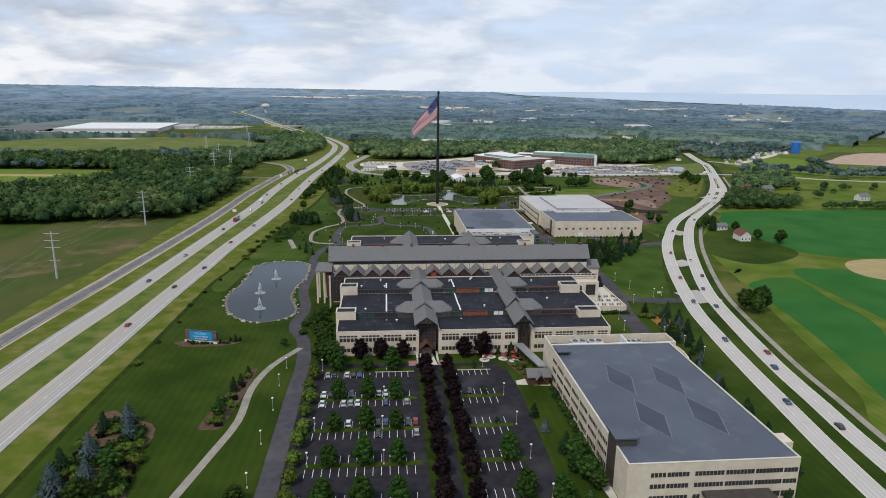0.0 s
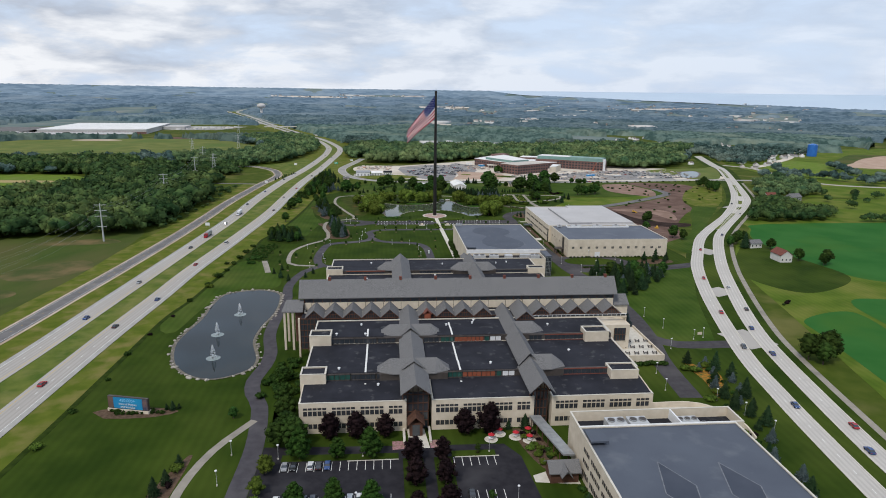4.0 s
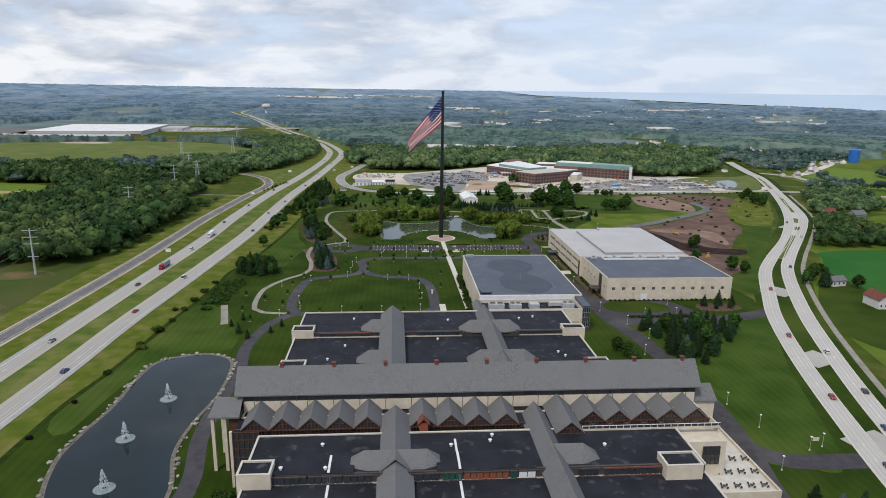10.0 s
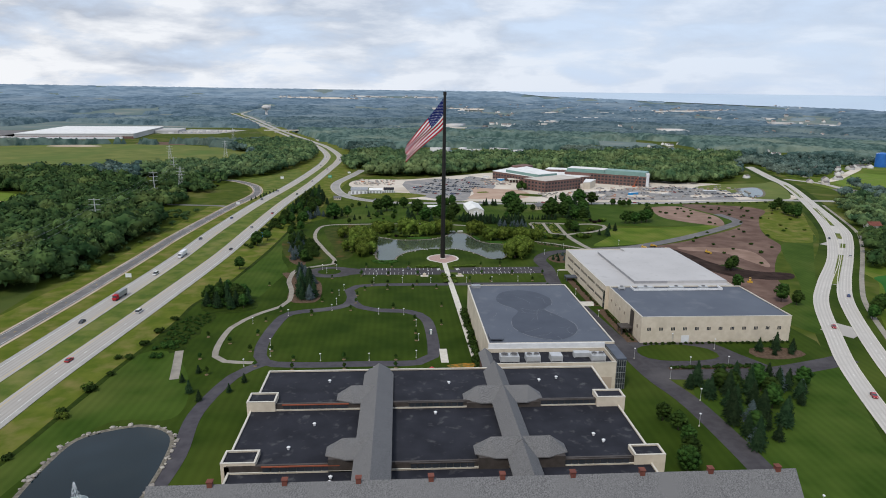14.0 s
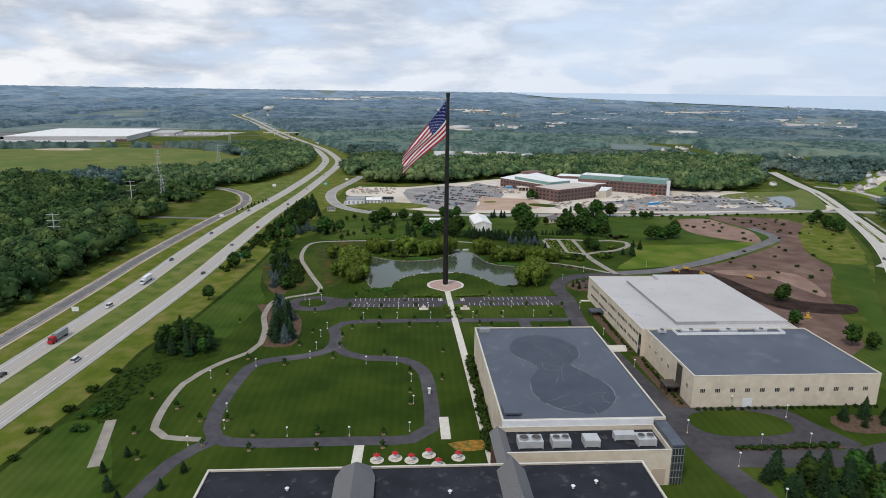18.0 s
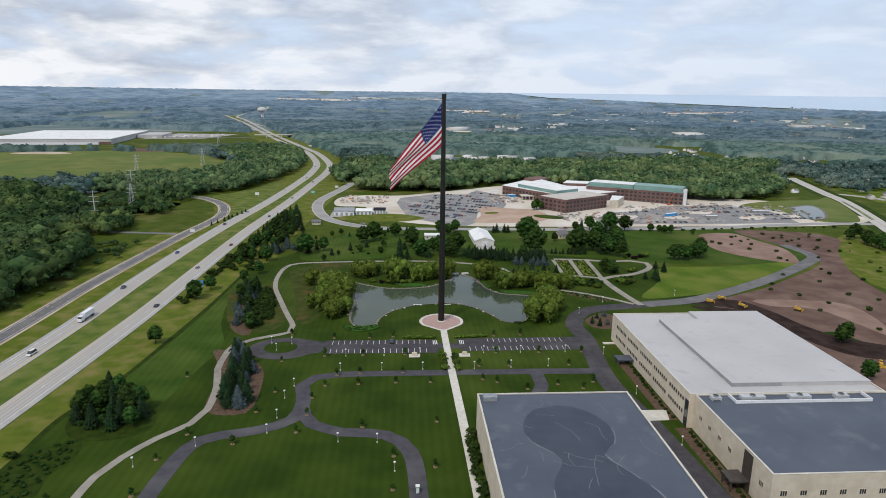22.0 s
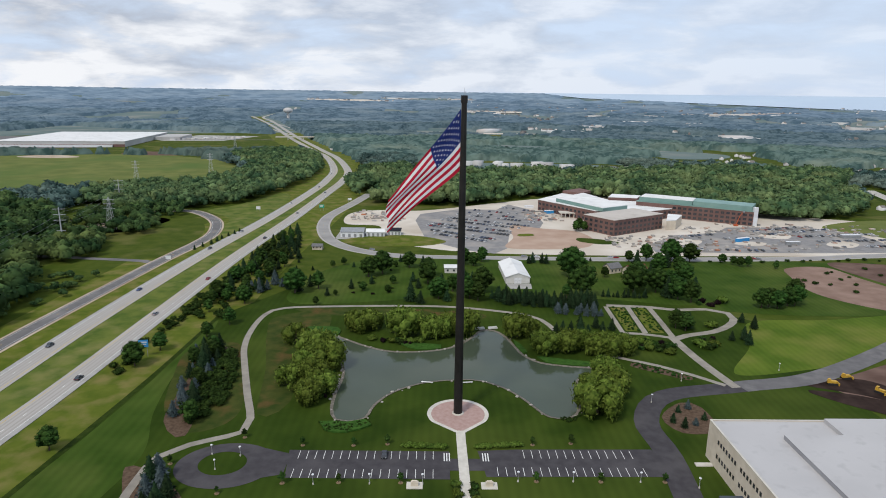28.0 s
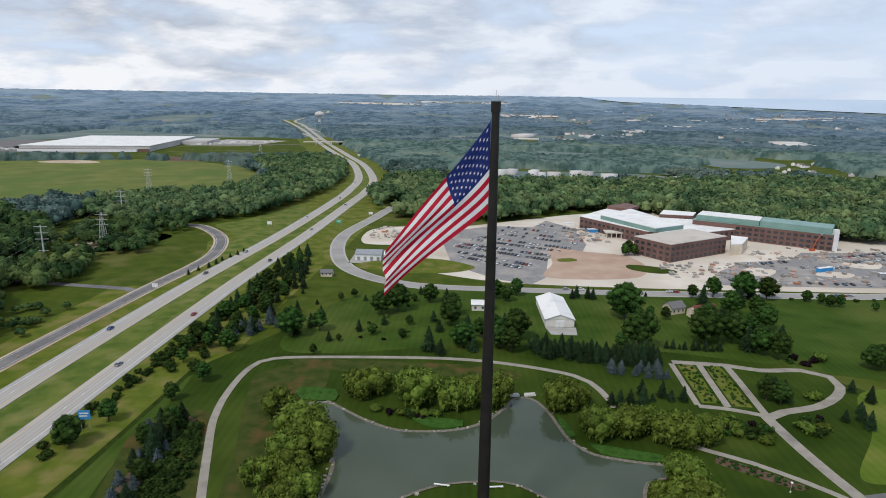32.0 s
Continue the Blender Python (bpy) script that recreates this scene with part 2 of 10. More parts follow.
M["path"] = make_mat("path", (0.25, 0.228, 0.195), (0.3, 0.275, 0.235), 0.3, c3=(0.2, 0.183, 0.158), scale3=0.1, amount3=0.3, spec=0.1)
M["soil_light"] = make_mat("soil_light", (0.2, 0.132, 0.103), (0.27, 0.185, 0.148), 0.08, c3=(0.17, 0.11, 0.08), scale3=0.03, amount3=0.4, bump=0.5, bump_scale=0.4, spec=0.04)
M["lawn_bright"] = make_mat("lawn_bright", (0.062, 0.105, 0.012), (0.1, 0.14, 0.02), 0.05, c3=(0.145, 0.155, 0.035), scale3=0.03, amount3=0.45, bump=0.2, bump_scale=2.5, spec=0.03, mow=0.05)
M["prairie"] = make_mat("prairie", (0.03, 0.048, 0.01), (0.058, 0.066, 0.016), 0.16, c3=(0.1, 0.06, 0.024), scale3=0.08, amount3=0.3, bump=0.8, bump_scale=0.8, spec=0.03)
M["leaf_lot"] = make_mat("leaf_lot", island=0.28, c1=(0.018, 0.048, 0.009), c2=(0.034, 0.072, 0.014), scale=0.5, vary=0.15, spec=0.04)
M["leaf_willow"] = make_mat("leaf_willow", island=0.28, c1=(0.062, 0.098, 0.015), c2=(0.125, 0.165, 0.03), scale=0.5, c3=(0.04, 0.066, 0.009), scale3=0.3, amount3=0.4, vary=0.15, spec=0.04)
M["worn_concrete"] = make_mat("worn_concrete", (0.315, 0.295, 0.272), (0.335, 0.315, 0.29), 0.1, spec=0.15)
M["roof_line"] = make_mat("roof_line", (0.19, 0.2, 0.22), (0.13, 0.14, 0.16), 1.2)
M["plateau_side"] = make_mat("plateau_side", (0.26, 0.26, 0.275), (0.3, 0.3, 0.31), 0.3)
M["mulch_tan"] = make_mat("mulch_tan", (0.17, 0.12, 0.07), (0.22, 0.16, 0.1), 1.5, spec=0.03)
M["wood_north"] = make_mat("wood_north", island=0.35, c1=(0.034, 0.07, 0.033), c2=(0.106, 0.16, 0.066), scale=0.07, lo=0.4, hi=0.62, c3=(0.155, 0.195, 0.08), scale3=0.02, amount3=0.35, bump=0.6, bump_scale=0.8, spec=0.04)
M["lawn_mid"] = make_mat("lawn_mid", (0.03, 0.06, 0.008), (0.052, 0.086, 0.014), 0.05, c3=(0.085, 0.105, 0.024), scale3=0.015, amount3=0.4, bump=0.2, bump_scale=2.5, spec=0.03, mow=0.06)
M["grey_asphalt"] = make_mat("grey_asphalt", (0.12, 0.115, 0.117), (0.15, 0.145, 0.146), 0.2, c3=(0.2, 0.19, 0.185), scale3=0.05, amount3=0.35, spec=0.1)
M["rock"] = make_mat("rock", (0.36, 0.33, 0.29), (0.22, 0.2, 0.18), 0.7, vary=0.25, bump=0.5)
M["brick"] = make_mat("brick", (0.145, 0.082, 0.072), (0.185, 0.108, 0.094), 0.4, c3=(0.115, 0.066, 0.058), scale3=0.1, amount3=0.3)
M["copper"] = make_mat("copper", (0.16, 0.27, 0.25), (0.2, 0.32, 0.29), 0.1, rough=0.5)
M["white_metal"] = make_mat("white_metal", (0.72, 0.73, 0.74), (0.64, 0.65, 0.67), 0.4, rough=0.45)
M["grey_metal"] = make_mat("grey_metal", (0.36, 0.37, 0.38), (0.28, 0.29, 0.3), 0.6, rough=0.45, metal=0.4)
M["blue_paint"] = make_mat("blue_paint", (0.02, 0.12, 0.42), (0.03, 0.15, 0.48), 0.2, rough=0.45)
M["red"] = make_mat("red", (0.42, 0.02, 0.03), (0.35, 0.02, 0.03), 0.6)
M["rust_roof"] = make_mat("rust_roof", (0.13, 0.042, 0.032), (0.17, 0.06, 0.042), 0.5)
M["terracotta"] = make_mat("terracotta", (0.26, 0.075, 0.04), (0.21, 0.062, 0.035), 0.5)
M["paver"] = make_mat("paver", (0.34, 0.22, 0.19), (0.4, 0.28, 0.25), 0.6)
M["bark"] = make_mat("bark", (0.07, 0.052, 0.04), (0.11, 0.085, 0.07), 1.5, spec=0.04)
M["leaf"] = make_mat("leaf", island=0.36, c1=(0.018, 0.042, 0.009), c2=(0.043, 0.08, 0.017), scale=0.5, c3=(0.012, 0.028, 0.007), scale3=0.25, amount3=0.45, vary=0.32, spec=0.04)
M["leaf_light"] = make_mat("leaf_light", island=0.25, c1=(0.06, 0.095, 0.014), c2=(0.1, 0.14, 0.026), scale=0.5, c3=(0.04, 0.068, 0.012), scale3=0.3, amount3=0.4, vary=0.22, spec=0.04)
M["leaf_purple"] = make_mat("leaf_purple", island=0.25, c1=(0.010, 0.006, 0.0075), c2=(0.019, 0.011, 0.012), scale=0.5, vary=0.2, spec=0.04)
M["needle"] = make_mat("needle", island=0.25, c1=(0.011, 0.026, 0.011), c2=(0.024, 0.044, 0.019), scale=0.6, vary=0.3, spec=0.04)
M["needle_blue"] = make_mat("needle_blue", island=0.22, c1=(0.045, 0.066, 0.07), c2=(0.075, 0.1, 0.104), scale=0.6, vary=0.2, spec=0.04)
M["wood_canopy"] = make_mat("wood_canopy", island=0.4, c1=(0.019, 0.044, 0.016), c2=(0.058, 0.097, 0.031), scale=0.07, lo=0.4, hi=0.62, c3=(0.1, 0.132, 0.042), scale3=0.03, amount3=0.35, bump=0.6, bump_scale=0.8, spec=0.04)
# blue distance haze and lit-or-shaded crown tones are put into this colour
M["wood_far_haze"] = make_mat("wood_far_haze", island=0.2, c1=(0.046, 0.08, 0.096), c2=(0.105, 0.152, 0.172), scale=0.03, c3=(0.155, 0.2, 0.2), scale3=0.004, amount3=0.35, lo=0.42, hi=0.6, spec=0.04)
# haze over the far ground is mixed into these greyed blue-green tones
M["far_land_haze"] = make_mat("far_land_haze", (0.1, 0.145, 0.14), (0.15, 0.19, 0.18), 0.004, c3=(0.22, 0.225, 0.205), scale3=0.008, amount3=0.35, spec=0.04)
M["verge"] = make_mat("verge", (0.062, 0.1, 0.018), (0.118, 0.142, 0.03), 0.1, c3=(0.165, 0.165, 0.055), scale3=0.07, amount3=0.45, bump=0.3, bump_scale=1.5, spec=0.04)
M["old_concrete"] = make_mat("old_concrete", (0.3, 0.29, 0.27), (0.36, 0.35, 0.33), 0.2)
M["bright_grass"] = make_mat("bright_grass", (0.1, 0.16, 0.02), (0.13, 0.185, 0.03), 0.08, c3=(0.16, 0.17, 0.06), scale3=0.05, amount3=0.25, spec=0.04)
M["crop_dull"] = make_mat("crop_dull", (0.04, 0.07, 0.014), (0.062, 0.085, 0.02), 0.05, c3=(0.1, 0.088, 0.036), scale3=0.014, amount3=0.55, stretch=(1, 0.45, 1), spec=0.04)
M["dry_grass"] = make_mat("dry_grass", (0.15, 0.115, 0.055), (0.075, 0.08, 0.03), 0.06, c3=(0.05, 0.07, 0.02), scale3=0.03, amount3=0.5, spec=0.04)
M["sand_pale"] = make_mat("sand_pale", (0.52, 0.46, 0.39), (0.62, 0.57, 0.5), 0.04, c3=(0.42, 0.36, 0.29), scale3=0.02, amount3=0.5, bump=0.2, spec=0.04)
M["sand_pink"] = make_mat("sand_pink", (0.36, 0.25, 0.19), (0.43, 0.32, 0.25), 0.06, bump=0.3, spec=0.04)
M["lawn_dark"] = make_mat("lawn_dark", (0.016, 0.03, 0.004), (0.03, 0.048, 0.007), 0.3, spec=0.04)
M["pink_flowers"] = make_mat("pink_flowers", (0.38, 0.2, 0.23), (0.2, 0.14, 0.1), 1.2, bump=0.8, spec=0.04)
M["orange_flowers"] = make_mat("orange_flowers", (0.38, 0.17, 0.03), (0.08, 0.1, 0.03), 0.6, bump=0.8, spec=0.04)
M["groundcover"] = make_mat("groundcover", (0.028, 0.075, 0.012), (0.05, 0.11, 0.02), 0.8, c3=(0.02, 0.05, 0.01), scale3=0.4, amount3=0.4, bump=1.0, bump_scale=3, spec=0.04)
M["rim"] = make_mat("rim", (0.2, 0.18, 0.15), (0.11, 0.1, 0.08), 0.9, bump=0.8, spec=0.05)
# distance haze and sunlit-against-shaded crowns are painted into these four canopy colours
M["wood_mid_haze"] = make_mat("wood_mid_haze", island=0.35, c1=(0.034, 0.064, 0.058), c2=(0.092, 0.138, 0.122), scale=0.045, c3=(0.15, 0.185, 0.145), scale3=0.006, amount3=0.35, lo=0.42, hi=0.6, spec=0.04)
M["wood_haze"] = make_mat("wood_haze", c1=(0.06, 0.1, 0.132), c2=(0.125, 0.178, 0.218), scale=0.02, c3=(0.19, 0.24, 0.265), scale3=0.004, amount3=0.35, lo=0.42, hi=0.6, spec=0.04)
M["wood_horizon_haze"] = make_mat("wood_horizon_haze", c1=(0.082, 0.13, 0.178), c2=(0.15, 0.21, 0.265), scale=0.016, c3=(0.21, 0.265, 0.31), scale3=0.003, amount3=0.4, lo=0.42, hi=0.6, spec=0.04)
M["wood_last_haze"] = make_mat("wood_last_haze", c1=(0.13, 0.19, 0.25), c2=(0.2, 0.27, 0.335), scale=0.012, c3=(0.22, 0.28, 0.33), scale3=0.003, amount3=0.4, lo=0.42, hi=0.6, spec=0.04)
# sky reflection and haze are painted into the lake's pale base colour
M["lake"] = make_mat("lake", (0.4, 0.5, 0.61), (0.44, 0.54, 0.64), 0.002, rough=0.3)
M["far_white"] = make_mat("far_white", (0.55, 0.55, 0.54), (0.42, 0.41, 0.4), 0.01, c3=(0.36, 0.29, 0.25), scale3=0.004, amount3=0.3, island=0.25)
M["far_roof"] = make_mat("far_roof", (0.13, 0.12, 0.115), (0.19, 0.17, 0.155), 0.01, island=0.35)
M["galvanised"] = make_mat("galvanised", (0.5, 0.51, 0.52), (0.42, 0.43, 0.44), 0.5, rough=0.5, metal=0.2)
M["spray"] = make_mat("spray", (0.85, 0.87, 0.88), (0.8, 0.82, 0.84), 2.0, rough=0.4)
M["foam"] = make_mat("foam", (0.16, 0.2, 0.2), (0.26, 0.3, 0.3), 1.5, rough=0.25)
M["sign_blue"] = make_mat("sign_blue", (0.02, 0.2, 0.42), (0.02, 0.26, 0.5), 0.2, rough=0.4)
M["sign_pale"] = make_mat("sign_pale", (0.25, 0.6, 0.85), (0.25, 0.6, 0.85), 1.0)
M["sign_dark"] = make_mat("sign_dark", (0.05, 0.05, 0.09), (0.15, 0.1, 0.1), 0.6)
M["sign_service"] = make_mat("sign_service", (0.03, 0.22, 0.5), (0.04, 0.26, 0.56), 1.0)
M["sign_green"] = make_mat("sign_green", (0.02, 0.32, 0.2), (0.02, 0.36, 0.23), 1.0)
M["roof_bright"] = make_mat("roof_bright", (0.72, 0.72, 0.71), (0.64, 0.64, 0.63), 0.05, c3=(0.56, 0.56, 0.55), scale3=0.1, amount3=0.3)
M["roof_tan"] = make_mat("roof_tan", (0.46, 0.42, 0.38), (0.52, 0.48, 0.43), 0.05, c3=(0.4, 0.36, 0.32), scale3=0.1, amount3=0.3)
M["hall_wall"] = make_mat("hall_wall", (0.62, 0.61, 0.58), (0.55, 0.54, 0.51), 0.5)
M["orange"] = make_mat("orange", (0.5, 0.1, 0.03), (0.42, 0.09, 0.03), 1.0, rough=0.5)
M["orange_yellow"] = make_mat("orange_yellow", (0.55, 0.33, 0.04), (0.48, 0.28, 0.04), 1.0, rough=0.5)
M["teal"] = make_mat("teal", (0.02, 0.25, 0.2), (0.02, 0.22, 0.18), 1.0, rough=0.5)
M["site_mix"] = make_mat("site_mix", (0.4, 0.37, 0.33), (0.2, 0.2, 0.2), 0.08, c3=(0.5, 0.2, 0.1), scale3=0.1, amount3=0.3, island=0.4)
M["drive_asphalt"] = make_mat("drive_asphalt", (0.052, 0.0485, 0.053), (0.068, 0.064, 0.069), 0.3, c3=(0.09, 0.085, 0.088), scale3=0.05, amount3=0.4, rough=0.92, spec=0.06)
M["loop_asphalt"] = make_mat("loop_asphalt", (0.058, 0.0545, 0.063), (0.075, 0.071, 0.08), 0.3, c3=(0.1, 0.096, 0.102), scale3=0.06, amount3=0.35, rough=0.9, spec=0.1)
# sunlit brightening is put into the parkway concrete and its wheel tracks
M["concrete_sunlit"] = make_mat("concrete_sunlit", (0.45, 0.425, 0.395), (0.5, 0.475, 0.44), 0.06, c3=(0.4, 0.38, 0.355), scale3=0.25, amount3=0.2, spec=0.15)
M["parkway_wear"] = make_mat("parkway_wear", (0.4, 0.378, 0.35), (0.43, 0.405, 0.375), 0.1, spec=0.15)
M["grey_concrete"] = make_mat("grey_concrete", (0.27, 0.26, 0.25), (0.32, 0.31, 0.295), 0.1, c3=(0.24, 0.23, 0.22), scale3=0.05, amount3=0.4, spec=0.12)
M["site_asphalt"] = make_mat("site_asphalt", (0.2, 0.195, 0.195), (0.25, 0.243, 0.24), 0.2, c3=(0.34, 0.31, 0.28), scale3=0.04, amount3=0.45, spec=0.1)

# ---- helpers for shapes ----
def add_box(bm, x0, x1, y0, y1, z0, z1):
    v = [bm.verts.new((x, y, z)) for z in (z0, z1) for y in (y0, y1) for x in (x0, x1)]
    for f in ((0, 2, 3, 1), (4, 5, 7, 6), (0, 1, 5, 4), (2, 6, 7, 3), (0, 4, 6, 2), (1, 3, 7, 5)):
        bm.faces.new([v[i] for i in f])
    return v


def add_prism(bm, pts, z0, z1):
    """A closed block over a plan outline (anticlockwise)."""
    lo = [bm.verts.new((x, y, z0)) for x, y in pts]
    hi = [bm.verts.new((x, y, z1)) for x, y in pts]
    bm.faces.new(hi)
    bm.faces.new(lo[::-1])
    for i in range(len(pts)):
        j = (i + 1) % len(pts)
        bm.faces.new((lo[i], lo[j], hi[j], hi[i]))


def add_cyl(bm, x, y, z0, z1, r0, r1=None, n=10):
    r1 = r0 if r1 is None else r1
    lo = [bm.verts.new((x + r0 * math.cos(a), y + r0 * math.sin(a), z0)) for a in np.linspace(0, 2 * math.pi, n, False)]
    hi = [bm.verts.new((x + r1 * math.cos(a), y + r1 * math.sin(a), z1)) for a in np.linspace(0, 2 * math.pi, n, False)]
    bm.faces.new(hi), bm.faces.new(lo[::-1])
    for i in range(n):
        j = (i + 1) % n
        bm.faces.new((lo[i], lo[j], hi[j], hi[i]))


def add_faces(bm, verts, faces):
    vs = [bm.verts.new(v) for v in verts]
    for f in faces:
        bm.faces.new([vs[i] for i in f])


def limb(bm, p, q, r0, r1, n=6):
    p, q = Vector(p), Vector(q)
    m = (q - p).to_track_quat("Z", "Y").to_matrix()
    a = [bm.verts.new(p + m @ Vector((r0 * math.cos(t), r0 * math.sin(t), 0))) for t in np.linspace(0, 6.283, n, False)]
    b = [bm.verts.new(q + m @ Vector((r1 * math.cos(t), r1 * math.sin(t), 0))) for t in np.linspace(0, 6.283, n, False)]
    for i in range(n):
        bm.faces.new((a[i], a[(i + 1) % n], b[(i + 1) % n], b[i]))


def mesh_of(name, bm, material):
    me = bpy.data.meshes.new(name)
    bmesh.ops.recalc_face_normals(bm, faces=bm.faces[:])
    bm.to_mesh(me)
    bm.free()
    for m in material if isinstance(material, (list, tuple)) else (material,):
        me.materials.append(m)
    return me


def part(name, bm, material, parent, label=""):
    ob = new(name, mesh_of(name, bm, material) if isinstance(bm, bmesh.types.BMesh) else bm)
    ob.parent = parent
    return tagged(ob, label)


def thing(name, x, y, z, label, category, group="", kind="", turn=0):
    ob = new(name)
    ob.empty_display_size = 0.5
    ob.matrix_world = pose(x, y, z, 0, 0, turn)
    return tagged(ob, label, category, group, kind)


def solid(name, bm, material, label, category="", kind="structure", group=""):
    return tagged(new(name, mesh_of(name, bm, material)), label, category, group, kind)


def boxes(*rows):
    bm = bmesh.new()
    for r in rows:
        add_box(bm, *r)
    return bm


def spline(pts, step=4.0, closed=False):
    """A smooth line through a few points."""
    p = [Vector(q).to_2d() for q in pts]
    n = len(p)
    out = []
    for i in range(n if closed else n - 1):
        if closed:
            a, b, c, d = p[(i - 1) % n], p[i], p[(i + 1) % n], p[(i + 2) % n]
        else:
            b, c = p[i], p[i + 1]
            a = p[i - 1] if i else b * 2 - c
            d = p[i + 2] if i + 2 < n else c * 2 - b
        k = max(1, int((c - b).length / step))
        for j in range(k):
            t = j / k
            out.append(0.5 * ((2 * b) + (c - a) * t + (2 * a - 5 * b + 4 * c - d) * t * t + (3 * b - a - 3 * c + d) * t ** 3))
    if not closed:
        out.append(p[-1])
    return out


def gz(x, y):
    """Height of the land: flat, then raised past 2200 m to fit the camera's horizon."""
    u = (math.hypot(x, y + 350) - 2200) / 2700
    u = min(u, 1.0)
    return 121 * u ** 2 + 24 * u ** 6 if u > 0 else 0.0


def line_sides(line):
    out = []
    for i, q in enumerate(line):
        d = line[min(i + 1, len(line) - 1)] - line[max(i - 1, 0)]
        d.normalize()
        out.append(Vector((-d.y, d.x)))
    return out


def ribbon(name, pts, width, z, material, label, kind="structure", category="", step=6.0, offset=0.0, thick=0.15, ends=None):
    """A strip of even width along a smooth line; ends: other width at its end."""
    line = spline(pts, step)
    side = line_sides(line)
    bm = bmesh.new()
    rows = []
    for i, (q, s) in enumerate(zip(line, side)):
        w = width if ends is None else width + (ends - width) * i / (len(line) - 1)
        h = gz(q.x, q.y)
        a, b = q + s * (offset + w / 2), q + s * (offset - w / 2)
        rows.append([bm.verts.new((a.x, a.y, h + z)), bm.verts.new((b.x, b.y, h + z)),
                     bm.verts.new((b.x, b.y, h + z - thick)), bm.verts.new((a.x, a.y, h + z - thick))])
    for r, t in zip(rows, rows[1:]):
        for k in range(4):
            m = (k + 1) % 4
            bm.faces.new((r[k], t[k], t[m], r[m]))
    return solid(name, bm, material, label, category, kind)


def dashes(name, pts, offset, length, gap, width, z, material, label, start=0.0, end=1e9):
    """Painted dashes along a smooth line, lying on the road."""
    line = spline(pts, 2.0)
    side = line_sides(line)
    bm = bmesh.new()
    run, on = 0.0, 0
    verts = None
    for i in range(1, len(line)):
        run += (line[i] - line[i - 1]).length
        if run < start or run > end:
            continue
        inside = gap == 0 or (run % (length + gap)) < length
        q, s = line[i] + side[i] * offset, side[i] * width / 2
        h = gz(q.x, q.y) + z
        cur = [bm.verts.new((q.x + s.x, q.y + s.y, h)), bm.verts.new((q.x - s.x, q.y - s.y, h))]
        if inside and verts:
            bm.faces.new((verts[0], verts[1], cur[1], cur[0]))
        verts = cur if inside else None
    return solid(name, bm, material, label, "road marking")


def patch(name, pts, z, material, label, category="", smooth=True, kind="structure", step=4.0, thick=0.1):
    """A ground patch inside a closed outline."""
    line = spline(pts, step, True) if smooth else [Vector(q) for q in pts]
    bm = bmesh.new()
    top = [bm.verts.new((q.x, q.y, gz(q.x, q.y) + z)) for q in line]
    low = [bm.verts.new((q.x, q.y, gz(q.x, q.y) + z - thick)) for q in line]
    f = bm.faces.new(top)
    for i in range(len(top)):
        j = (i + 1) % len(top)
        bm.faces.new((low[i], low[j], top[j], top[i]))
    bmesh.ops.triangulate(bm, faces=[f])
    return solid(name, bm, material, label, category, kind)


# ---- land ----
bm = bmesh.new()
rings = [0, 60, 150, 300, 500, 800, 1200, 1600, 2000, 2200] + [2200 + 135 * k for k in range(1, 21)]
SEG = 96
prev = None
for r in rings:
    if r == 0:
        row = [bm.verts.new((0, -350, 0))] * SEG
    else:
        row = []
        for k in range(SEG):
            x, y = r * math.sin(2 * math.pi * k / SEG), r * math.cos(2 * math.pi * k / SEG) - 350
            row.append(bm.verts.new((x, y, gz(x, y))))
    if prev:
        for k in range(SEG):
            j = (k + 1) % SEG
            quad = [prev[k], row[k], row[j], prev[j]]
            f = bm.faces.new(quad[1:] if prev[0] is prev[1] and r == rings[1] else quad) if not (r == rings[1]) else bm.faces.new((prev[0], row[k], row[j]))
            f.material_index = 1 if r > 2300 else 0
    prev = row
ground = solid("ground", bm, [M["meadow"], M["far_land_haze"]], "wide green meadow land reaching to the horizon", "ground")

# ---- roads ----
HW_R = [(-193, -1000), (-193, -860), (-193, -720), (-193, -600), (-192.5, -480), (-189.5, -400), (-186.8, -320), (-183, -250), (-180.7, -195), (-173, -99), (-165.8, 11), (-164, 110), (-161, 240), (-152, 395), (-146, 560), (-143, 680), (-152, 800), (-200, 1005), (-262, 1185), (-395, 1570), (-555, 2060), (-690, 2450), (-800, 2740), (-770, 3180), (-800, 3420)]
HW_L = [(-221, -1000), (-219.5, -480), (-211.5, -316), (-205.5, -200), (-200, -98), (-195.5, 0), (-195, 100), (-189, 240), (-176, 395), (-168, 560), (-167, 680), (-178, 820), (-226, 1030), (-285, 1190), (-425, 1590), (-590, 2090), (-740, 2480), (-860, 2750)]
RAMP = [(-247, -900), (-246, -480), (-235, -277), (-230, -200), (-224.5, -97), (-222, 0), (-221, 82), (-213, 215), (-206, 285), (-207, 325), (-222, 375), (-250, 415), (-275, 430), (-330, 425)]
ribbon("motorway_verge", HW_R[:-2], 120, 0.03, M["rough_grass"], "rough yellow-green grass verge along the motorway", category="grass", offset=14, thick=0.02)
ribbon("motorway_median", HW_L[:14], 28, 0.06, M["verge"], "mown green grass median between carriageways", category="grass", offset=-14, thick=0.02)
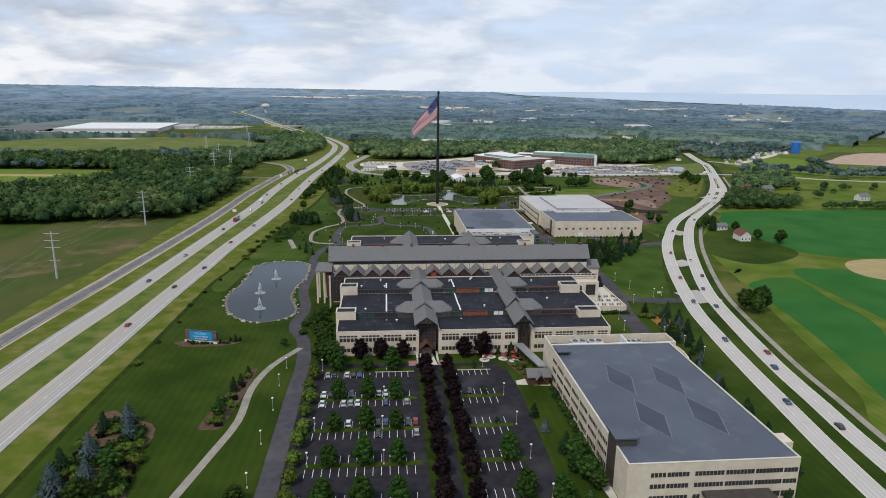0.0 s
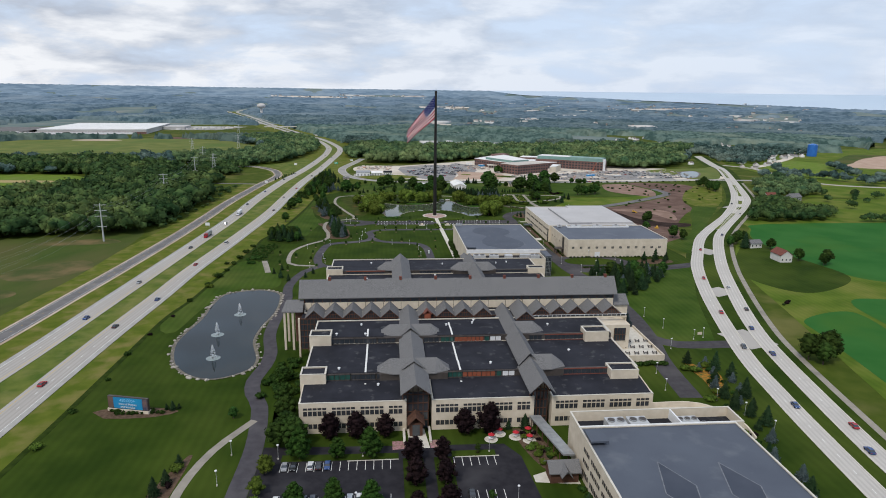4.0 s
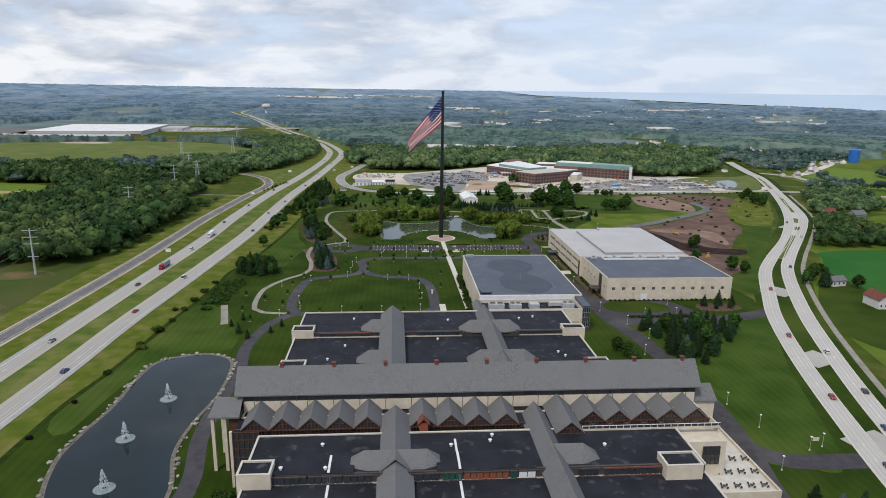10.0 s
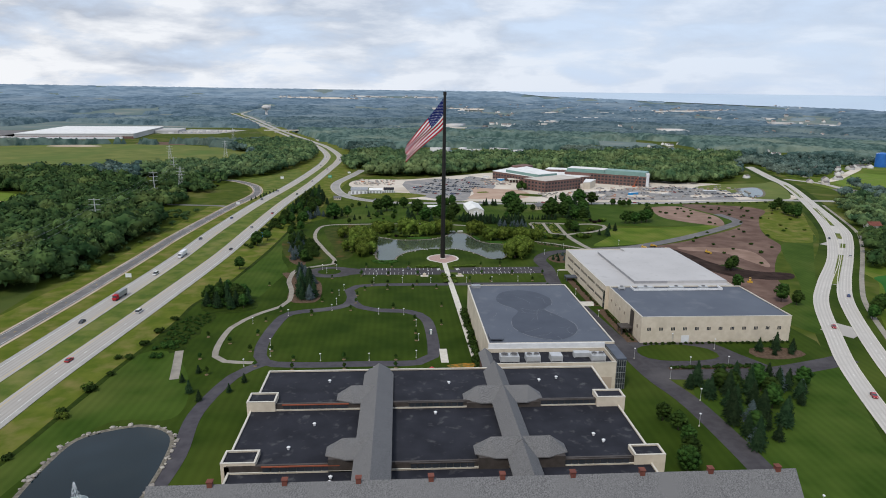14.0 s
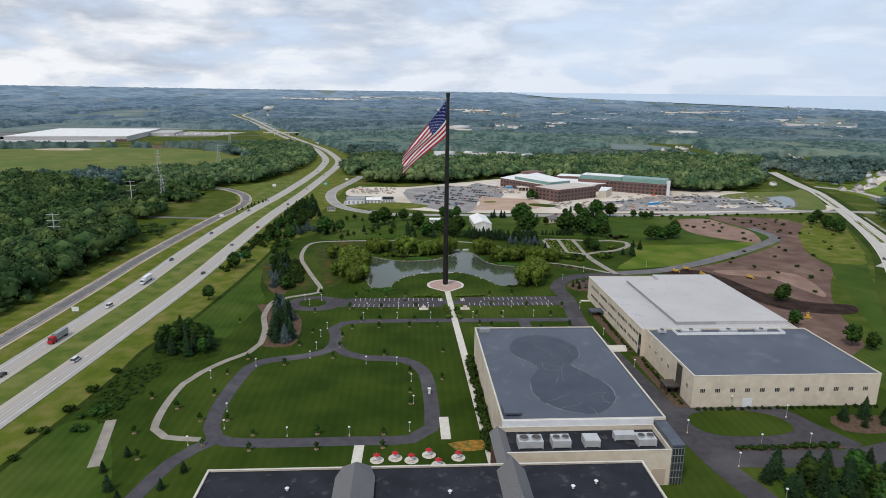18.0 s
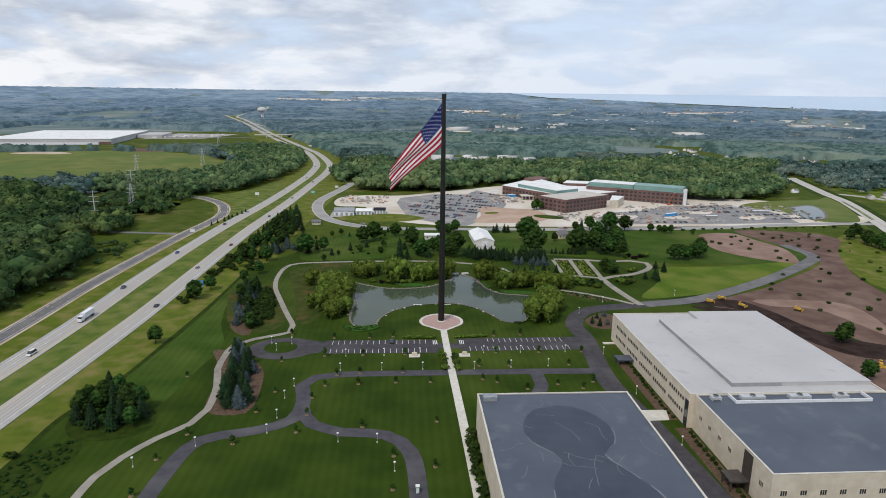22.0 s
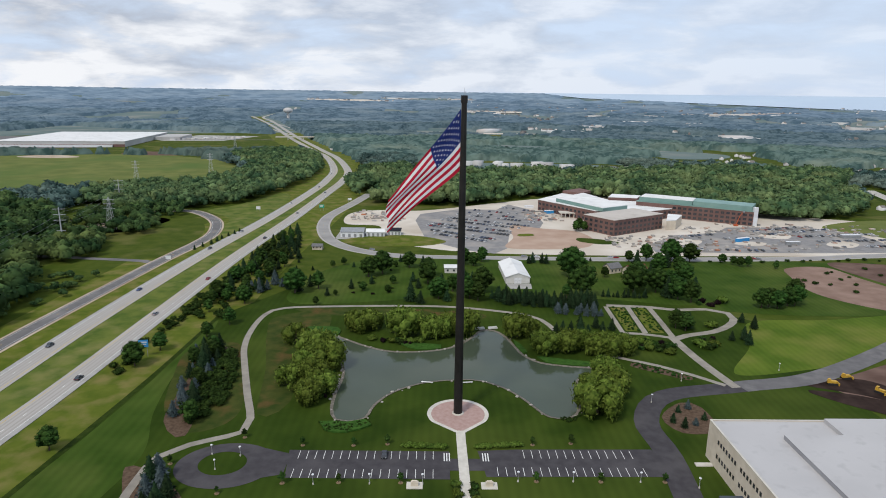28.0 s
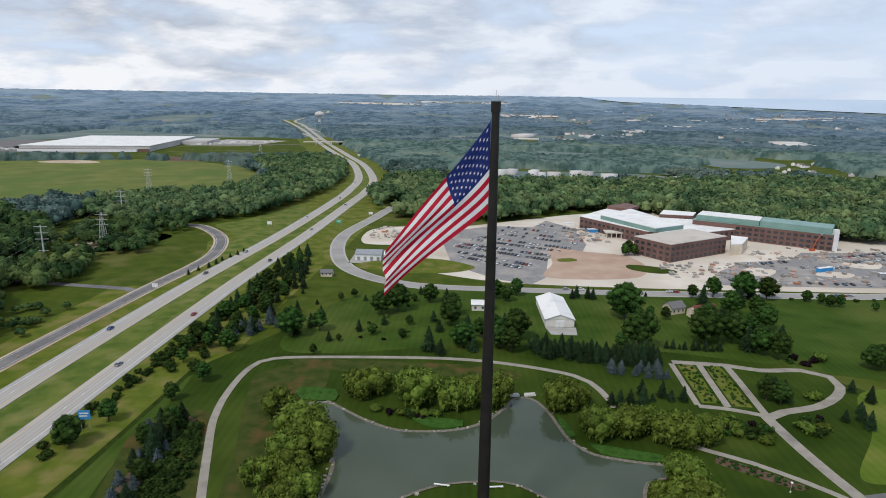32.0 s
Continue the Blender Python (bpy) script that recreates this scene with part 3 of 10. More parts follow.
for nm, line, side in (("motorway_northbound", HW_R, 1), ("motorway_southbound", HW_L, -1)):
    ribbon(nm, line, 12.4, 0.25, M["concrete_road"], "pale concrete two-lane motorway carriageway", category="road")
    ribbon("shoulder", line, 2.5, 0.262, M["old_concrete"], "weathered grey concrete shoulder", category="road", offset=-4.9 * side, thick=0.01)
    for o in (-2.6, -0.9, 1.3, 3.0):
        ribbon("wheel_track", line, 0.8, 0.262, M["worn_concrete"], "worn wheel track on concrete", category="road", offset=o * side, thick=0.006)
    dashes("lane_line", line[:17], 0.4 * side, 3, 9, 0.25, 0.275, M["paint_white"], "white dashed lane line", 300, 2600)
    dashes("edge_line", line[:17], -3.6 * side, 1, 0, 0.2, 0.275, M["paint_white"], "white edge line", 300, 2600)
    dashes("edge_line", line[:17], 4.4 * side, 1, 0, 0.2, 0.275, M["paint_yellow"], "yellow edge line", 300, 2600)
ribbon("frontage_shoulder", RAMP, 12.5, 0.16, M["sand"], "pale gravel shoulder of the frontage road", category="road")
ribbon("frontage_road", RAMP, 9.4, 0.22, M["old_asphalt"], "grey asphalt frontage road beside the motorway", category="road")
dashes("centre_line", RAMP, 0, 3, 6, 0.22, 0.235, M["paint_yellow"], "yellow dashed centre line", 200)
for o in (-3.6, 3.6):
    dashes("edge_line", RAMP, o, 1, 0, 0.2, 0.235, M["paint_white"], "white edge line", 200)
ribbon("side_lane", [(-213, 216), (-224, 225), (-266, 231), (-294, 235), (-340, 238), (-420, 244)], 6, 0.12, M["old_asphalt"], "narrow grey side lane", category="road")

EAST_L = [(86, -640), (94, -530), (101.5, -470), (107, -431), (113, -395), (122, -352), (147, -272), (172, -207), (193, -165), (222, -112), (253.5, -69), (308.9, 1.1), (372.9, 100.1), (443.9, 238.1), (515.9, 400.1), (538.9, 474.1), (592.9, 638.1)]
EAST_R = [(103, -640), (110, -520), (116, -470), (122, -428), (137, -355), (149, -313), (172, -252), (199, -189), (238, -113), (270.5, -65), (315.1, -6.1), (359.1, 53.9), (392.1, 107.9), (453.1, 241.9), (521.1, 396.9), (546.1, 477.9), (601.1, 641.9)]
ribbon("parkway_base", [((a[0] + b[0]) / 2, (a[1] + b[1]) / 2) for a, b in zip(EAST_L, EAST_R)], 32, 0.06, M["lawn"], "mown grass strip of the parkway", category="grass", thick=0.02)
for nm, line, side in (("parkway_southbound", EAST_L, -1), ("parkway_northbound", EAST_R, 1)):
    for o in (-2.6, -1, 1, 2.6):
        ribbon("wheel_track", line, 0.8, 0.208, M["parkway_wear"], "worn wheel track on concrete", category="road", offset=o, thick=0.004)
    ribbon(nm, line, 7.8, 0.2, M["concrete_sunlit"], "pale concrete parkway carriageway", category="road")
    dashes("lane_line", line, 0, 3, 7, 0.22, 0.215, M["paint_white"], "white dashed lane line")
    for o in (-4, 4):
        ribbon("kerb", line, 0.5, 0.34, M["concrete"], "pale concrete kerb", category="kerb", offset=o, thick=0.2)
MEDIAN = [(260, -70), (314, 0), (352, 50), (384, 104), (448, 240), (518, 398), (542, 476)]
ribbon("parkway_median", MEDIAN, 8, 0.15, M["concrete_sunlit"], "pale paved parkway median", category="pavement", thick=0.1)
for q in ([(258, -73), (288, -34), (318, 5)], [(336, 28), (347, 43)], [(358, 62), (371, 84)], [(391, 119), (415, 169), (438, 218)], [(470, 290), (500, 358), (520, 408)]):
    ribbon("median_island", q, 3.6, 0.3, M["verge"], "narrow grassy island on the parkway median", category="grass", thick=0.15)
ribbon("parkway_path", EAST_R[:14], 3, 0.16, M["path"], "pale concrete cycle path along the parkway", category="path", offset=-10)
for (x, y, a, w) in ((160, -258, -66, 14), (134, -335, -73, 22), (205, -155, -55, 16), (262, -65, -52, 14), (338, 40, -55, 18)):
    d = Vector((math.cos(radians(a + 180)), math.sin(radians(a + 180))))
    n = Vector((-d.y, d.x))
    p = Vector((x, y))
    patch("median_crossing", [tuple(p + d * w / 2 + n * 9), tuple(p - d * w / 2 + n * 9), tuple(p - d * w / 2 - n * 9), tuple(p + d * w / 2 - n * 9)], 0.19, M["concrete_road"], "pale concrete median crossing", "road", False)

# campus lawns
patch("campus_lawn", [(-172, -640), (-172, -490), (-171, -440), (-169.7, -400), (-168.5, -340), (-167, -289), (-162, -255), (-158, -200), (-154, -165), (-151, -130), (-150.5, -102), (-143, -73), (-137, -15), (-133, 35), (-131, 80), (-130, 110), (-60, 240), (120, 238), (150, 130), (205, 70), (165, 30), (175, -100), (180, -170), (150, -260), (122, -340), (100, -430), (92, -540), (88, -640)], 0.09, M["lawn"], "broad mown green campus lawn", "lawn", False, thick=0.02)
patch("north_lawn", [(150, 130), (300, 130), (330, 230), (300, 240), (120, 238)], 0.085, M["lawn_mid"], "rough green meadow by the north drive", "grass", thick=0.02)
patch("bright_meadow", [(128, 38), (150, 70), (168, 106), (216, 111), (270, 122), (277, 114), (236, 82), (187, 52), (160, 42)], 0.1, M["lawn_bright"], "bright yellow-green meadow beside the drive", "grass", thick=0.02)
for nm, pts in (("prairie_bed", [(-128, 60), (-108, 70), (-92, 30), (-86, -4), (-100, -16), (-115, 0), (-124, 30)]), ("prairie_bed", [(-98, 108), (-72, 118), (-66, 90), (-72, 50), (-68, 8), (-78, -2), (-86, 40), (-96, 80)]),
                ("prairie_bed", [(-90, 122), (-60, 124), (0, 122), (20, 114), (10, 106), (-30, 112), (-70, 112)])):
    patch(nm, pts, 0.1 + 0.0001 * (pts[0][0] + 200), M["prairie"], "tawny prairie grass planting", "grass", thick=0.006)
ribbon("ditch", [(-172, -640), (-172, -490), (-171, -440), (-169.7, -400), (-168.5, -340), (-167, -289), (-162, -255), (-158, -200), (-154, -165), (-151, -130), (-150.5, -102), (-143, -73), (-137, -15), (-133, 35), (-131, 80), (-130, 110)], 2.4, 0.14, M["lawn_dark"], "dark grassy ditch line along the verge", category="grass", thick=0.04)
patch("east_lawn", [(82, -330), (100, -345), (114, -340), (140, -270), (165, -215), (172, -192), (150, -205), (100, -206), (86, -255)], 0.11, M["lawn_mid"], "bright mown lawn beside the parkway", "lawn", thick=0.02)
patch("farm_meadow", [(128, -520), (140, -460), (160, -380), (180, -300), (205, -205), (245, -130), (290, -72), (320, -20), (460, -30), (640, -40), (640, -480), (300, -560)], 0.045, M["lawn_bright"], "bright grass round the farm fields", "grass", thick=0.02)
patch("park_lawn", [(-96, 134), (-60, 234), (116, 232), (150, 140), (95, 145), (20, 152)], 0.115, M["lawn_mid"], "green mown park lawn with trees", "lawn", thick=0.02)
patch("slope_lawn", [(-130, 100), (-131, 40), (-135, -15), (-141, -70), (-130, -75), (-118, -92), (-113, -62), (-110, -30), (-119, 0), (-125, 40), (-126, 90)], 0.105, M["lawn_mid"], "mown green slope below the motorway", "lawn", thick=0.01)
patch("slope_lawn", [(-154, -175), (-157, -210), (-162, -262), (-166, -300), (-156, -310), (-151, -270), (-140, -238), (-118, -236), (-118, -215), (-128, -190), (-140, -172)], 0.105, M["lawn_mid"], "mown green slope by the pond", "lawn", thick=0.01)
# highway side farmland and other fields
patch("west_field", [(-262, -60), (-335, -90), (-480, -120), (-600, -330), (-520, -620), (-262, -620), (-258, -330), (-250, -180)], 0.04, M["crop_dull"], "dull green farm field beside the frontage road", "field", thick=0.02)
for pts in ([(-250, -185), (-262, -165), (-285, -175), (-300, -200), (-285, -215), (-262, -210)], [(-262, -110), (-275, -95), (-300, -100), (-330, -112), (-300, -118)], [(-268, -245), (-290, -232), (-330, -250), (-300, -275)]):
    patch("bare_soil", pts, 0.05, M["dry_grass"], "bare brownish patch in a field", "soil", thick=0.02)
patch("hill_field", [(-760, 480), (-640, 486), (-530, 452), (-420, 560), (-330, 640), (-300, 720), (-330, 830), (-420, 960), (-640, 1040), (-900, 960), (-1000, 760), (-900, 560)], 0.05, M["hay"], "broad dry yellow-green hay field", "field", thick=0.02)
patch("mid_field", [(-660, 130), (-560, 118), (-470, 128), (-436, 168), (-440, 230), (-476, 300), (-560, 322), (-700, 310), (-720, 200)], 0.05, M["bright_grass"], "pale green strip field among woods", "field", thick=0.02)
patch("mid_field_strip", [(-690, 240), (-540, 236), (-450, 238), (-446, 250), (-540, 258), (-690, 262)], 0.06, M["stubble"], "pale stubble strip across a field", "field", thick=0.02)
patch("dirt_pile_ground", [(-640, 1050), (-560, 1020), (-500, 1040), (-520, 1090), (-620, 1100)], 0.06, M["soil"], "bare earth works on the hill field", "soil", thick=0.02)
patch("dirt_pile_ground", [(-790, 960), (-720, 950), (-680, 970), (-720, 1000), (-780, 995)], 0.07, M["sand"], "pale sandy heap on the hill field", "soil", thick=0.02)
patch("sand_pit", [(-330, 330), (-300, 318), (-280, 335), (-268, 380), (-300, 392), (-330, 365)], 0.05, M["sand"], "pale sandy clearing among trees", "soil", thick=0.02)
patch("culdesac_green", [(-300, 250), (-216, 235), (-212, 300), (-228, 360), (-262, 405), (-300, 390)], 0.05, M["meadow"], "grassy ground inside the road bend", "grass", thick=0.02)
patch("verge_green", [(-205, 300), (-188, 330), (-178, 480), (-200, 560), (-230, 470), (-250, 432), (-212, 385)], 0.07, M["verge"], "bright grassy bank beside the motorway", "grass", thick=0.02)
patch("crop_field", [(290, -75), (311, -52), (420, -47), (620, -50), (640, -220), (420, -262), (330, -252), (280, -238), (268, -195), (268, -120)], 0.06, M["crop"], "deep green crop field", "field", thick=0.02)
patch("crop_field", [(183, -309), (219, -299), (214, -345), (207, -392), (160, -470), (130, -520), (148, -462), (164, -400), (176, -335)], 0.06, M["crop"], "deep green crop field", "field", thick=0.02)
patch("crop_field", [(228, -288), (260, -278), (300, -300), (330, -380), (300, -470), (190, -470), (218, -390)], 0.06, M["crop"], "deep green crop field", "field", thick=0.02)
patch("stubble_field", [(286, -262), (328, -252), (420, -265), (430, -320), (330, -330), (276, -300)], 0.07, M["stubble"], "dry tan stubble field", "field", thick=0.02)
patch("farm_lawn", [(196, -214), (215, -180), (250, -130), (285, -85), (270, -110), (266, -170), (270, -230), (225, -262), (203, -252)], 0.065, M["lawn"], "mown farmhouse lawn", "lawn", thick=0.02)
patch("soil_field", [(164, 27), (190, 42), (215, 55), (246, 77), (280, 102), (298, 120), (308, 142), (308, 166), (298, 190), (290, 232), (307, 241), (358, 227), (369, 200), (340, 160), (324, 133), (306, 98), (296, 71), (287, 35), (262, 0), (241, -32), (227, -58), (210, -100), (192, -128), (174, -80), (174, -20), (172, 10)], 0.115, M["soil"], "reddish brown graded earth of a building site", "soil", thick=0.02)
patch("dark_earth", [(153, 28), (183, 33), (195, 12), (201, -15), (213, -35), (240, -49), (233, -60), (204, -57), (190, -40), (184, -10), (178, 14)], 0.13, M["dark_soil"], "dark freshly turned earth", "soil", thick=0.02)
patch("pale_earth", [(198, 33), (245, 26), (250, 2), (237, -30), (226, 12), (200, 21)], 0.14, M["soil_light"], "pale pinkish heap of graded earth", "soil", thick=0.02)
patch("tree_island", [(196, -30), (210, -22), (216, -40), (204, -50)], 0.14, M["lawn"], "small grass island round a lone tree", "grass", thick=0.02)
patch("soil_strip", [(243, 201), (252, 222), (283, 226), (291, 196), (297, 166), (288, 133), (276, 119), (249, 140), (237, 165)], 0.12, M["soil_light"], "reddish bare earth strip", "soil", thick=0.02)
patch("green_slope", [(249, -42), (268, 0), (295, 45), (325, 48), (345, 80), (300, 12), (235, -88), (202, -140), (188, -160), (182, -130), (220, -95)], 0.125, M["lawn_mid"], "green grassy slope beside the parkway", "grass", thick=0.02)
patch("yellow_bank", [(298, 56), (314, 119), (345, 170), (385, 218), (418, 222), (398, 176), (366, 118), (328, 52)], 0.1, M["rough_grass"], "yellowish grassy bank", "grass", thick=0.02)
patch("yellow_bank", [(405, 285), (402, 330), (372, 376), (432, 412), (491, 420), (522, 440), (495, 365), (462, 300), (440, 278)], 0.1, M["hay"], "yellowish grassy bank", "grass", thick=0.02)

patch("orchard_lawn", [(400, 45), (440, 75), (474, 101), (515, 95), (640, 110), (640, -42), (452, -40), (400, -40), (418, 10)], 0.08, M["lawn_bright"], "bright mown lawn behind the tree belt", "lawn", thick=0.02)

patch("suburb_grass", [(470, 122), (556, 200), (560, 300), (575, 470), (640, 660), (900, 790), (1350, 800), (1350, 100), (640, 106)], 0.035, M["lawn_bright"], "pale suburban grass", "grass", thick=0.02)

# building site and car parks of the brick building
patch("building_site", [(-58, 300), (-62, 360), (-96, 372), (-98, 425), (-70, 446), (-20, 448), (60, 500), (128, 540), (230, 560), (345, 450), (440, 400), (470, 300), (400, 262), (260, 258), (110, 256), (20, 262), (-34, 284)], 0.09, M["sand_pale"], "pale dusty ground of a building site", "ground", thick=0.02)
patch("car_park", [(-29, 391), (-25, 426), (18, 458), (58, 456), (75, 492), (97, 456), (98, 385), (90, 358), (58, 330), (50, 276), (38, 258), (15, 269), (-17, 304)], 0.12, M["site_asphalt"], "grey car park of the brick building", "car park", False, thick=0.02)
patch("car_park", [(172, 282), (178, 300), (208, 333), (254, 347), (275, 372), (330, 376), (349, 384), (384, 350), (388, 320), (380, 275), (300, 270), (235, 269), (170, 268)], 0.12, M["site_asphalt"], "grey unfinished car park", "car park", False, thick=0.02)
patch("bare_bank", [(64, 369), (92, 358), (122, 346), (130, 312), (112, 280), (52, 277), (60, 318)], 0.135, M["sand_pink"], "pinkish bare earth by the brick building", "soil", thick=0.02)
patch("grass_spot", [(66, 322), (80, 326), (78, 334), (66, 331)], 0.15, M["rough_grass"], "small grassy spot on bare earth", "grass", thick=0.02)
patch("grass_spot", [(118, 318), (140, 312), (150, 300), (134, 294), (116, 304)], 0.15, M["lawn"], "grass island round a lone tree", "grass", thick=0.02)
for pts in ([(286, 330), (300, 346), (320, 340), (306, 322)], [(250, 300), (262, 312), (280, 306), (268, 294)], [(196, 300), (210, 318), (226, 312), (212, 294)], [(330, 300), (350, 318), (362, 306), (344, 290)]):
    patch("dust_spot", pts, 0.145, M["sand_pale"], "dusty unpaved island in the car park", "ground", thick=0.02)
patch("grass_bank", [(-90, 296), (-70, 315), (-30, 322), (0, 300), (-20, 282), (-60, 280)], 0.13, M["rough_grass"], "rough grassy bank by the car park", "grass", thick=0.02)
NROAD = [(-92, 560), (-104, 486), (-113, 440), (-118, 398), (-114, 351), (-100, 302), (-78, 271), (-50, 253), (-20, 246), (40, 244), (113, 244), (264, 250), (340, 262), (420, 272), (520, 262)]
ribbon("north_road_verge", NROAD, 12.5, 0.1, M["concrete_road"], "pale pavement beside the north road", category="pavement")
ribbon("north_road", NROAD, 9.5, 0.16, M["grey_concrete"], "pale grey two-lane road north of the park", category="road")
dashes("centre_line", NROAD, 0, 3, 6, 0.22, 0.175, M["paint_yellow"], "yellow dashed centre line")

# campus drives
DRIVE = [(75, -395), (78, -360), (84, -330), (88, -290), (86, -235), (80, -205), (77, -160), (73, -112), (69, -75), (73, -30), (73, -5), (88, 16), (124, 25), (165, 36), (228, 74), (285, 118), (306, 142), (305, 180)]
ribbon("north_drive", DRIVE[12:], 9.8, 0.165, M["grey_asphalt"], "worn grey asphalt drive to the site", category="road", thick=0.02)
ribbon("campus_drive", DRIVE, 9.5, 0.14, M["drive_asphalt"], "dark asphalt drive round the campus", category="road")
ribbon("campus_drive", [(84, -330), (95, -340), (120, -341), (127, -342)], 9, 0.145, M["drive_asphalt"], "dark asphalt link to the parkway", category="road")
ribbon("campus_drive", [(82, -205), (100, -206), (130, -206), (165, -197), (182, -191)], 10, 0.145, M["drive_asphalt"], "dark asphalt link to the parkway", category="road")
ribbon("campus_drive", [(78, -165), (102, -166), (120, -171), (127, -185), (135, -200)], 8, 0.15, M["drive_asphalt"], "dark asphalt forecourt drive", category="road")
patch("forecourt", [(80, -172), (84, -168), (102, -164), (118, -168), (128, -184), (124, -204), (92, -208), (80, -196)], 0.13, M["drive_asphalt"], "dark asphalt forecourt", "road", thick=0.02)
patch("forecourt_island", [(84, -176), (92, -172), (108, -172), (119, -178), (120, -187), (108, -191), (90, -190), (83, -184)], 0.2, M["lawn"], "oval grass island in the forecourt", "lawn", thick=0.1)
patch("planted_median", [(90, -198.4), (130, -198.2), (131, -200.2), (90, -200.4)], 0.24, M["mulch"], "planted median strip with mulch", "bed", False, thick=0.15)
LOOP = [(-64, -77), (-61, -92), (-63, -106), (-74, -113.5), (-93, -120), (-98, -138), (-99, -168), (-94, -185), (-80, -189), (-46, -189), (-24, -188.5), (-16.5, -181), (-16, -150), (-18.5, -130), (-27, -119), (-45, -116)]
ribbon("park_loop_road", LOOP, 6, 0.14, M["loop_asphalt"], "grey asphalt loop drive round the lawn", category="road")
ribbon("park_loop_road", [(-43, -116.4), (-55, -110), (-60.5, -98), (-61.5, -90)], 5.6, 0.152, M["loop_asphalt"], "grey asphalt loop drive round the lawn", category="road")
ribbon("park_drive", [(-64, -78), (-59, -69.5), (-48, -67), (-20, -66.5), (0, -66.5), (40, -66.5), (70, -67)], 5.6, 0.145, M["loop_asphalt"], "grey asphalt park drive", category="road")
ribbon("park_drive", [(-94, -187), (-104, -200), (-110, -232), (-107, -262), (-108, -288), (-107.5, -315), (-103, -339), (-103, -354), (-105, -368), (-103, -380), (-98, -392), (-94.5, -420), (-94.5, -450), (-94, -492), (-93, -560)], 5.6, 0.147, M["loop_asphalt"], "grey asphalt drive beside the pond", category="road", ends=7)
ribbon("park_drive", [(39, -69), (39, -80), (33, -92), (20, -100)], 6, 0.143, M["loop_asphalt"], "grey asphalt spur", category="road")
ribbon("flag_walk", [(0.5, -11), (0.5, -20), (1, -60), (2, -110), (3.5, -205)], 3.4, 0.17, M["concrete"], "pale concrete walk to the flagpole", category="path")
ribbon("garden_walk", [(-98, -402), (-108, -422), (-112.5, -444), (-112, -470), (-116, -492), (-121, -516), (-130, -560)], 3, 0.16, M["path"], "pale curving garden path", category="path")
ribbon("park_walk", [(-99, -186), (-112, -184), (-118, -178), (-120.5, -160), (-120, -141), (-116, -130), (-109, -118), (-100.5, -108), (-97.5, -97), (-99.5, -77), (-104, -60), (-105, -45), (-104, -32), (-96, -24), (-80, -15), (-80, -5), (-87, 15), (-96, 42), (-103, 65), (-106, 88), (-105, 112), (-97, 123), (-67, 127), (-17, 129), (14, 125), (44, 114), (53, 100), (56, 84)], 3, 0.165, M["path"], "pale winding park path", category="path")
ribbon("gravel_track", [(-136.5, -171), (-132, -188), (-128.5, -202)], 3.8, 0.16, M["path"], "short gravel strip in the grass", category="path")
ribbon("garden_track", [(122, 24), (119, 40), (116.5, 60), (115, 82)], 4.6, 0.16, M["path"], "pale gravel garden track", category="path")
ribbon("garden_track", [(116, 80), (124, 85), (141, 91), (154, 101), (161, 111), (162, 121), (152, 127.5), (133, 126), (119, 130.5), (94, 133)], 4.2, 0.162, M["path"], "pale gravel garden track", category="path")
ribbon("garden_track", [(93, 131), (92, 110), (91, 89)], 2.6, 0.163, M["path"], "pale gravel garden track", category="path")
ribbon("garden_track", [(106, 131), (104.5, 110), (103, 88)], 3.0, 0.164, M["path"], "pale gravel garden track", category="path")
ribbon("garden_track", [(118.5, 131), (117.5, 110), (115.5, 80)], 3.2, 0.166, M["path"], "pale gravel garden track", category="path")
ribbon("garden_track", [(91, 88), (103, 86), (116, 81)], 3.0, 0.1655, M["path"], "pale gravel garden track", category="path")
ribbon("garden_track", [(118, 26), (108, 36), (95, 46.5), (83.5, 53), (72, 60)], 2.6, 0.161, M["path"], "pale gravel garden track", category="path")
for pts in ([(95.5, 129), (103, 129.5), (100.5, 91), (93.5, 91)], [(108, 129.5), (115.5, 129.5), (113, 88), (105.5, 89)]):
    patch("garden_bed", pts, 0.18, M["rough_grass"], "kitchen garden bed with mixed rows", "bed", False)

# flagpole circle
bm = bmesh.new()
ring = [Vector((12.1 * math.sin(a), 12.1 * math.cos(a) - 0.5)) for a in np.linspace(-math.pi * 0.68, math.pi * 0.68, 40)] + [Vector((1.8, -15.2)), Vector((-0.8, -15.2))]
bm.faces.new([bm.verts.new((p.x, p.y, 0.2)) for p in ring])
solid("flag_plaza_border", bm, M["concrete"], "pale concrete border of the flag circle", "pavement")
bm = bmesh.new()
bm.faces.new([bm.verts.new((p.x * 0.87, p.y * 0.87 - 0.2, 0.215)) for p in ring])
solid("flag_plaza", bm, M["paver"], "pinkish paved flag circle", "pavement")

# north car park by the flag with its turning circle
patch("flag_car_park", [(-60, -27), (-4, -27.5), (-4, -44), (-58, -43.5)], 0.15, M["drive_asphalt"], "dark asphalt car park by the flag circle", "car park", False)
patch("flag_car_park", [(6, -27), (20, -26), (68, -25.5), (70, -42), (8, -42.5)], 0.15, M["drive_asphalt"], "dark asphalt car park by the flag circle", "car park", False)
ribbon("car_park_link", [(-5, -35.5), (8, -35.5)], 7, 0.155, M["drive_asphalt"], "asphalt link across the walk", category="road")
bm = bmesh.new()
ro = [Vector((-79.5 + 16.6 * math.sin(a), -36.3 + 13.4 * math.cos(a))) for a in np.linspace(0, 2 * math.pi, 48, False)]
ri = [Vector((-80.7 + 8 * math.sin(a), -35.4 + 7 * math.cos(a))) for a in np.linspace(0, 2 * math.pi, 48, False)]
